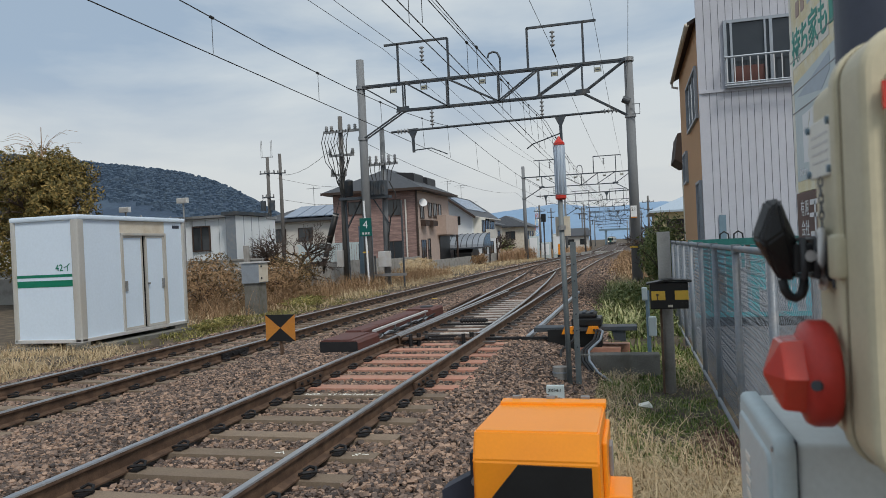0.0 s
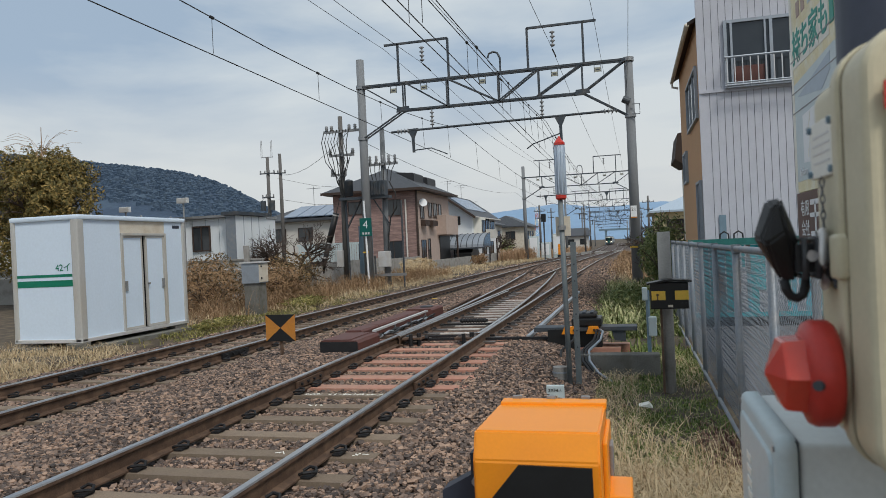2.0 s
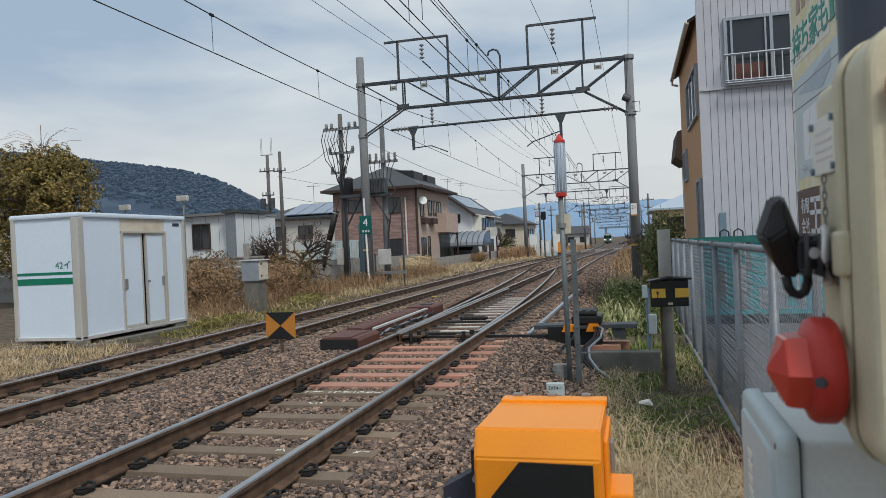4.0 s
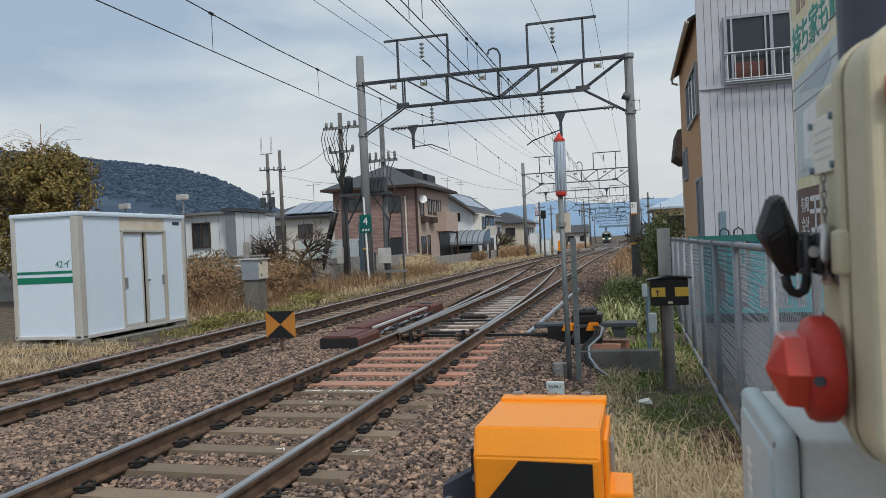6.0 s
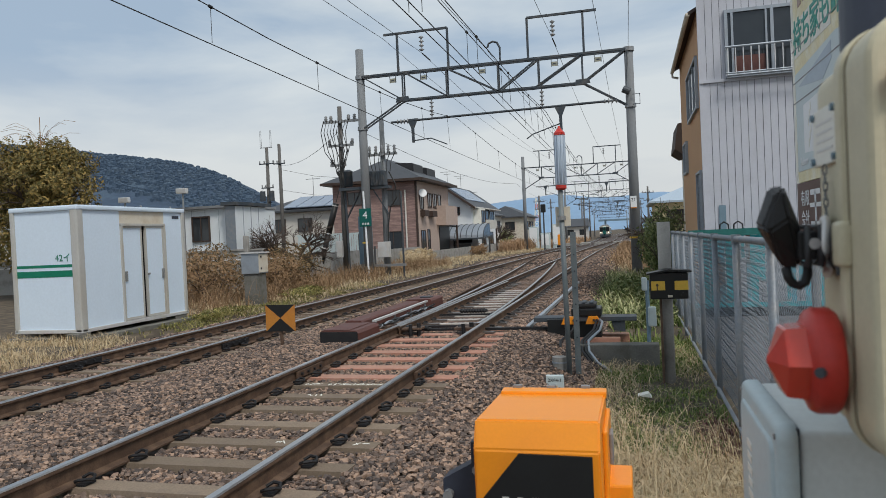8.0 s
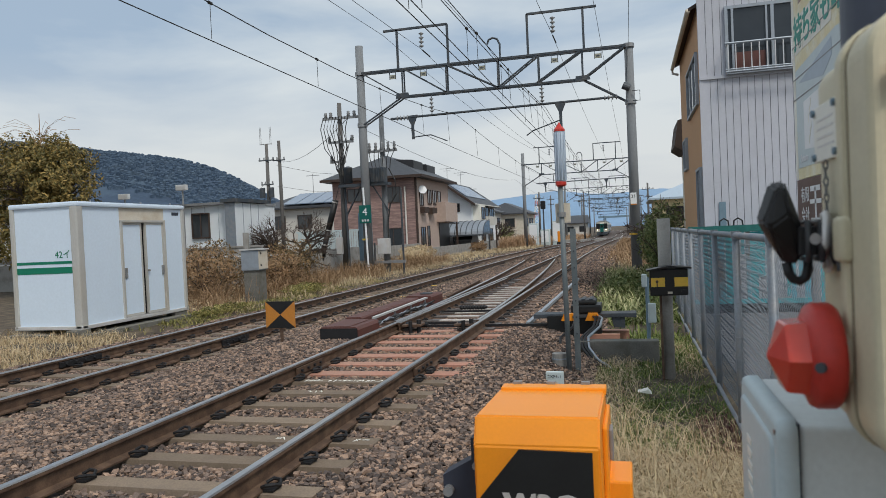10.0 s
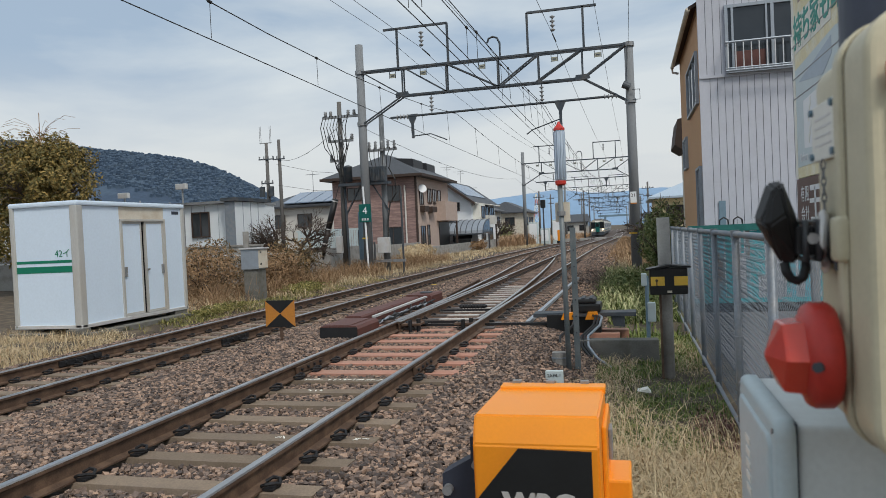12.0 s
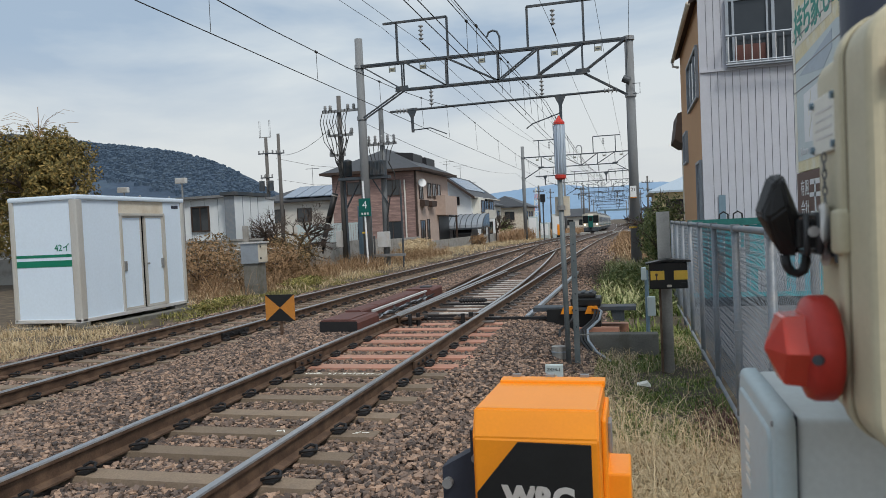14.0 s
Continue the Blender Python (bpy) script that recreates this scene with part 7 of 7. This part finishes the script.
def leaf_cloud(count, centre, radii, size, m, seed, flat=0.0):
    """Small leaves spread through an uneven rounded mass with gaps."""
    r = random.Random(seed)
    v, f = [], []
    c = Vector(centre)
    made = 0
    while made < count:
        d = Vector((r.gauss(0, 1), r.gauss(0, 1), r.gauss(0, 1))).normalized()
        k = r.random() ** 0.33
        lump = 0.82 + 0.38 * noise.noise((d.x * 2.2 + seed, d.y * 2.2, d.z * 2.2))
        p = Vector((d.x * radii[0], d.y * radii[1], d.z * radii[2])) * (k * lump)
        if noise.noise((p.x * 1.6 / size * 0.12, p.y * 1.6 / size * 0.12, p.z * 1.6 / size * 0.12 + seed)) < -0.12:
            made += 1
            continue
        p += c
        made += 1
        n = (d + Vector((r.gauss(0, 0.6), r.gauss(0, 0.6), r.gauss(0, 0.6)))).normalized()
        t = n.orthogonal().normalized()
        t.rotate(Matrix.Rotation(r.uniform(0, 6.28), 3, n))
        b = n.cross(t)
        s = size * r.uniform(0.6, 1.3)
        q = len(v)
        v += [tuple(p - t * s), tuple(p - b * s * 0.42 + n * s * 0.12), tuple(p + t * s), tuple(p + b * s * 0.42 + n * s * 0.12)]
        f.append((q, q + 1, q + 2, q + 3))
    me = bpy.data.meshes.new("crown")
    me.from_pydata(v, [], f)
    me.materials.append(M[m])
    return me

def limbs(bm, p, d, length, rad, depth, r, spread=0.55, lift=0.1):
    e = p + d * length
    n = 6 if depth > 2 else 3
    q = d.to_track_quat("Z", "Y").to_matrix()
    ring = [[bm.verts.new(c + q @ Vector((w * math.cos(6.2832 * k / n), w * math.sin(6.2832 * k / n), 0))) for k in range(n)] for c, w in ((p, rad), (e, rad * 0.68))]
    for k in range(n):
        bm.faces.new((ring[0][k], ring[0][(k + 1) % n], ring[1][(k + 1) % n], ring[1][k]))
    if depth <= 0:
        return
    for i in range(r.choice((2, 3, 3))):
        nd = (d + Vector((r.gauss(0, spread), r.gauss(0, spread), r.gauss(lift, spread * 0.6)))).normalized()
        limbs(bm, p.lerp(e, r.uniform(0.6, 1.0)), nd, length * r.uniform(0.6, 0.85), rad * 0.6, depth - 1, r, spread, lift)

def shrub(x, y, radii, m, label, seed, count, size, name="shrub"):
    th = thing(name, label, "shrub", "shrubs")
    z = ground_z(x, y)
    b = B()
    r = random.Random(seed)
    for i in range(5):
        limbs(b, Vector((x, y, z - 0.1)), Vector((r.gauss(0, 0.4), r.gauss(0, 0.4), 1)).normalized(), radii[2] * 0.6, 0.03, 2, r)
    part("stem_cluster", b, M["bark"], th)
    ob = new("crown", leaf_cloud(count, (x, y, z + radii[2] * 0.8), radii, size, m, seed))
    ob.parent = th
    return th
for i, (x, y, rr, m, lb, cnt, sz) in enumerate((
    (-13.6, 20.8, (1.7, 1.2, 1.15), "reed", "rusty brown dried shrub by the railway", 5000, 0.05),
    (-14.4, 22.6, (1.6, 1.2, 1.25), "leaf_dark", "dark green-brown bush in front of a wall", 7000, 0.055),
    (-12.9, 24.5, (1.5, 1.2, 1.0), "reed", "rusty brown dried bush beside a cabinet", 5000, 0.055),
    (-13.6, 27.0, (1.6, 1.2, 1.2), "leaf_dark", "brown-green bush below the bare tree", 7000, 0.055),
    (-11.3, 23.5, (0.7, 1.8, 0.24), "leaf_yellow", "low yellow-green weeds beside the stones", 3500, 0.04),
    (-11.0, 17.6, (0.5, 1.6, 0.16), "leaf_yellow", "low yellow-green weeds by the hut", 3000, 0.04),
    (-16.6, 21.0, (1.6, 1.0, 0.9), "reed", "tangled brown weeds behind the hut", 4500, 0.055),
    (-13.9, 46.5, (1.2, 4.0, 0.75), "straw", "clipped straw-coloured hedge along the wall", 6000, 0.07),
    (-14.0, 67.0, (1.0, 1.6, 0.7), "reed", "brown weeds against the garden wall", 1500, 0.09),
    (1.25, 26.0, (0.9, 1.6, 1.7), "leaf_green", "green leafy shrub beside the building", 6000, 0.07),
    (1.0, 31.0, (0.9, 2.0, 1.6), "leaf_green", "dark green shrub behind the concrete pole", 5000, 0.08),
    (-0.1, 22.0, (0.9, 2.2, 0.38), "leaf_green", "low sprawling weeds on the verge", 4000, 0.06),
    (0.5, 17.0, (0.5, 1.8, 0.35), "leaf_green", "low green weeds along the fence", 3500, 0.05),
    (-18.6, 104, (2.4, 4.0, 1.9), "leaf_green", "garden shrubs beside the houses", 3000, 0.16))):
    shrub(x, y, rr, m, lb, 50 + i, cnt, sz)

def big_tree():
    th = thing("evergreen_tree", "broad evergreen tree with olive and brown foliage", "tree", "trees")
    r = random.Random(77)
    b = B()
    tube(b, (-24.2, 25.5, -0.6), (-24.0, 25.5, 3.0), 0.28, 0.2, 10)
    for i in range(6):
        limbs(b, Vector((-24.0, 25.5, 2.7)), Vector((r.gauss(0, 0.7), r.gauss(0, 0.5), 0.9)).normalized(), 1.3, 0.1, 3, r)
    part("trunk", b, M["bark"], th)
    for c, rad, n, sd in (((-23.0, 24.8, 4.1), (2.1, 1.8, 1.9), 13000, 71), ((-24.2, 25.8, 5.2), (2.5, 2.0, 1.6), 13000, 72), ((-26.4, 26.2, 4.6), (2.6, 2.0, 2.5), 14000, 73), ((-26.0, 24.6, 2.4), (2.6, 1.6, 2.0), 8000, 75), ((-28.6, 25.6, 4.6), (2.0, 1.8, 2.0), 6000, 76)):
        ob = new("crown", leaf_cloud(n, c, rad, 0.085, "leaf", sd))
        ob.parent = th
    th2 = thing("bamboo_spray", "bare arching bamboo canes above the tree", "bamboo")
    for i in range(26):
        a = r.uniform(-1, 1)
        up = r.uniform(0.3, 1.5)
        x0, z0 = -24.3 + r.uniform(-0.15, 0.15), 5.4 + r.uniform(0, 0.9)
        reach = r.uniform(0.6, 2.2) * (1 if a > -0.3 else -1)
        pts = [(x0, 25.6, z0), (x0 + reach * 0.3, 25.6, z0 + up * 0.6), (x0 + reach * 0.7, 25.5, z0 + up * 0.8), (x0 + reach, 25.4, z0 + up * 0.7)]
        part("cane", pipe(B(), pts, 0.007, 4), M["reed"], th2)
    part("main_cane", tube(B(), (-24.3, 25.6, 4.0), (-24.25, 25.6, 7.4), 0.03, 0.015, 5), M["reed"], th2)
big_tree()
def bare_tree(x, y, hgt, seed, label, spread=0.6):
    th = thing("bare_tree", label, "tree", "trees")
    r = random.Random(seed)
    b = B()
    base = Vector((x, y, -0.5))
    tube(b, base, base + Vector((0.05, 0, hgt * 0.28)), 0.16, 0.12, 8)
    for i in range(11):
        limbs(b, base + Vector((0.05, 0, hgt * 0.25)), Vector((r.gauss(0, 1.0), r.gauss(0, 0.6), 0.75)).normalized(), hgt * 0.23, 0.10, 4 if y > 40 or x > 0 else 5, r, spread, 0.02)
    part("branch_crown", b, M["bark"], th)
bare_tree(-15.75, 31.8, 4.3, 5, "leafless tree with a dense tangle of dark twigs")
bare_tree(-17.8, 98, 5.0, 6, "leafless garden tree beside pale houses")
bare_tree(1.7, 34.0, 4.2, 7, "bare grey branches behind the concrete pole")

# distant lineside clutter on the left
eq = thing("lineside_hut", "pale blue equipment cabinets far along the line", "cabinet", "lineside cabinets")
for x0, x1, y0, z1 in ((-13.2, -12.0, 96, 2.3), (-10.9, -9.4, 104, 2.6), (-12.0, -10.8, 99, 1.4)):
    part("cabinet", box(B(), x0, x1, y0, y0 + 1.5, -0.9, z1, 0.05), M["pale"], eq)
    part("cabinet_door", box(B(), x0 + 0.1, x1 - 0.1, y0 - 0.03, y0, -0.3, z1 - 0.2), M["white"], eq)
ym = thing("orange_machine", "small orange track machine standing beside the line", "machine")
part("body", box(B(), -9.8, -9.0, 100, 101.2, -0.4, 1.1, 0.08), M["orange"], ym)
part("frame", box(B(), -9.9, -8.9, 99.9, 101.3, -0.9, -0.4), M["clip"], ym)
mast_ob = thing("signal_post", "railway signal on a thin post beside the line", "signal")
part("post", tube(B(), (-8.9 - 1.3, 88, -1), (-8.9 - 1.3, 88, 4.6), 0.09, n=8), M["steel_dark"], mast_ob)
part("head", box(B(), -10.5, -9.9, 87.7, 88.0, 3.9, 4.9, 0.08), M["black"], mast_ob)
ft = solo("footbridge", box(box(box(B(), -16, 12, 380, 383, 5.6, 6.6), -13, -12, 380.5, 382.5, -2, 5.6), 7, 8, 380.5, 382.5, -2, 5.6), M["bluegrey"], "distant blue-grey bridge over the tracks", "bridge")
pylon = thing("lattice_tower", "distant red and white lattice tower, its red paled for haze", "tower")
for i in range(7):
    z, w0, w1 = -2 + i * 3.2, 2.1 - i * 0.26, 2.1 - (i + 1) * 0.26
    b = B()
    for sx, sy in ((-1, -1), (1, -1), (1, 1), (-1, 1)):
        bar(b, (-50 + sx * w0, 400 + sy * w0, z), (-50 + sx * w1, 400 + sy * w1, z + 3.2), 0.22, 0.22)
    for sx in (-1, 1):
        bar(b, (-50 + sx * w0, 400 - w0, z), (-50 - sx * w1, 400 - w1, z + 3.2), 0.14, 0.14)
    bar(b, (-50 - w1, 400 - w1, z + 3.2), (-50 + w1, 400 - w1, z + 3.2), 0.16, 0.16)
    part("tower_section", b, M["tower_red_hazed" if i % 2 else "ivory"], pylon)

deck = thing("crossing_deck", "pale concrete deck of a level crossing far along the line", "level crossing")
for x0, x1 in ((-11.2, -9.0), (-8.3, -6.8), (-6.1, -4.2), (-3.2, -1.8), (-1.3, 0.8)):
    part("deck_slab", box(B(), x0 + 0.45, x1 + 0.45, 116.0, 119.5, -0.9, dip(117) + 0.05), M["concrete"], deck)
# yellow marks on the second track and chalk marks on sleepers
for x, y, w in ((-7.9, 20.6, 0.5), (-7.2, 24.4, 0.5), (-6.7, 20.3, 0.25)):
    solo("painted_mark", box(B(), x, x + w, y, y + 0.12, -0.318, -0.306), M["yellow"], "worn yellow paint mark on a sleeper", "paint mark", "paint marks")
def chalk(x, y, w, seed, z=-0.1755):
    """A few short rubbed strokes side by side, too worn to read."""
    r = random.Random(seed)
    b = B()
    n = max(2, int(w / 0.055))
    for i in range(n):
        cx, cy = x + w * (i + 0.5) / n + r.uniform(-0.01, 0.01), y + r.uniform(-0.015, 0.015)
        for k in range(r.choice((1, 2, 2, 3))):
            a, l = r.uniform(0, math.pi), r.uniform(0.018, 0.045)
            dx, dy = math.cos(a) * l, math.sin(a) * l
            bar(b, (cx - dx, cy - dy, z + 0.003 + 0.0004 * k), (cx + dx, cy + dy, z + 0.003 + 0.0004 * k), 0.010, 0.003)
    return solo("chalk_mark", b, M["ivory"], "white chalk figures rubbed onto a sleeper", "chalk mark", "chalk marks")
for i, (x, y, w) in enumerate(((-3.85, 7.90, 0.22), (-3.55, 7.90, 0.75), (-3.55, 7.32, 0.20), (-3.02, 5.56, 0.10), (-2.32, 5.58, 0.16))):
    chalk(x, y, w, 90 + i)
for y in (9.4, 10.0, 10.6, 11.2, 11.8):
    solo("painted_mark", box(B(), -7.42, -7.22, y - 0.04, y + 0.06, FAR_Z - 0.1755, FAR_Z - 0.172), M["ivory"], "worn white paint mark on a sleeper end", "paint mark", "paint marks")
litter = solo("litter", prism(B(), [(0.0, -0.50), (0.12, -0.47), (0.16, -0.52)], 8.9, 9.05), M["ivory"], "scrap of white litter in the grass", "litter")

# ---- what moves ----
def motions():
    rows = []
    for t in (0, 2, 4, 6, 8, 10, 12, 14):
        y = 365 - 21.0 * t + 0.31 * t * t
        tail = y + 40
        x0, x1 = fcx + bend(y) + 0.2, fcx + bend(tail) + 0.2
        z0, z1 = FAR_Z + dip(y), FAR_Z + dip(tail)
        rows.append((t, pose(x0, y, z0, math.degrees(math.atan2(z1 - z0, 40)), 0, math.degrees(math.atan2(-(x1 - x0), 40)))))
    walk(express, rows)


motions()
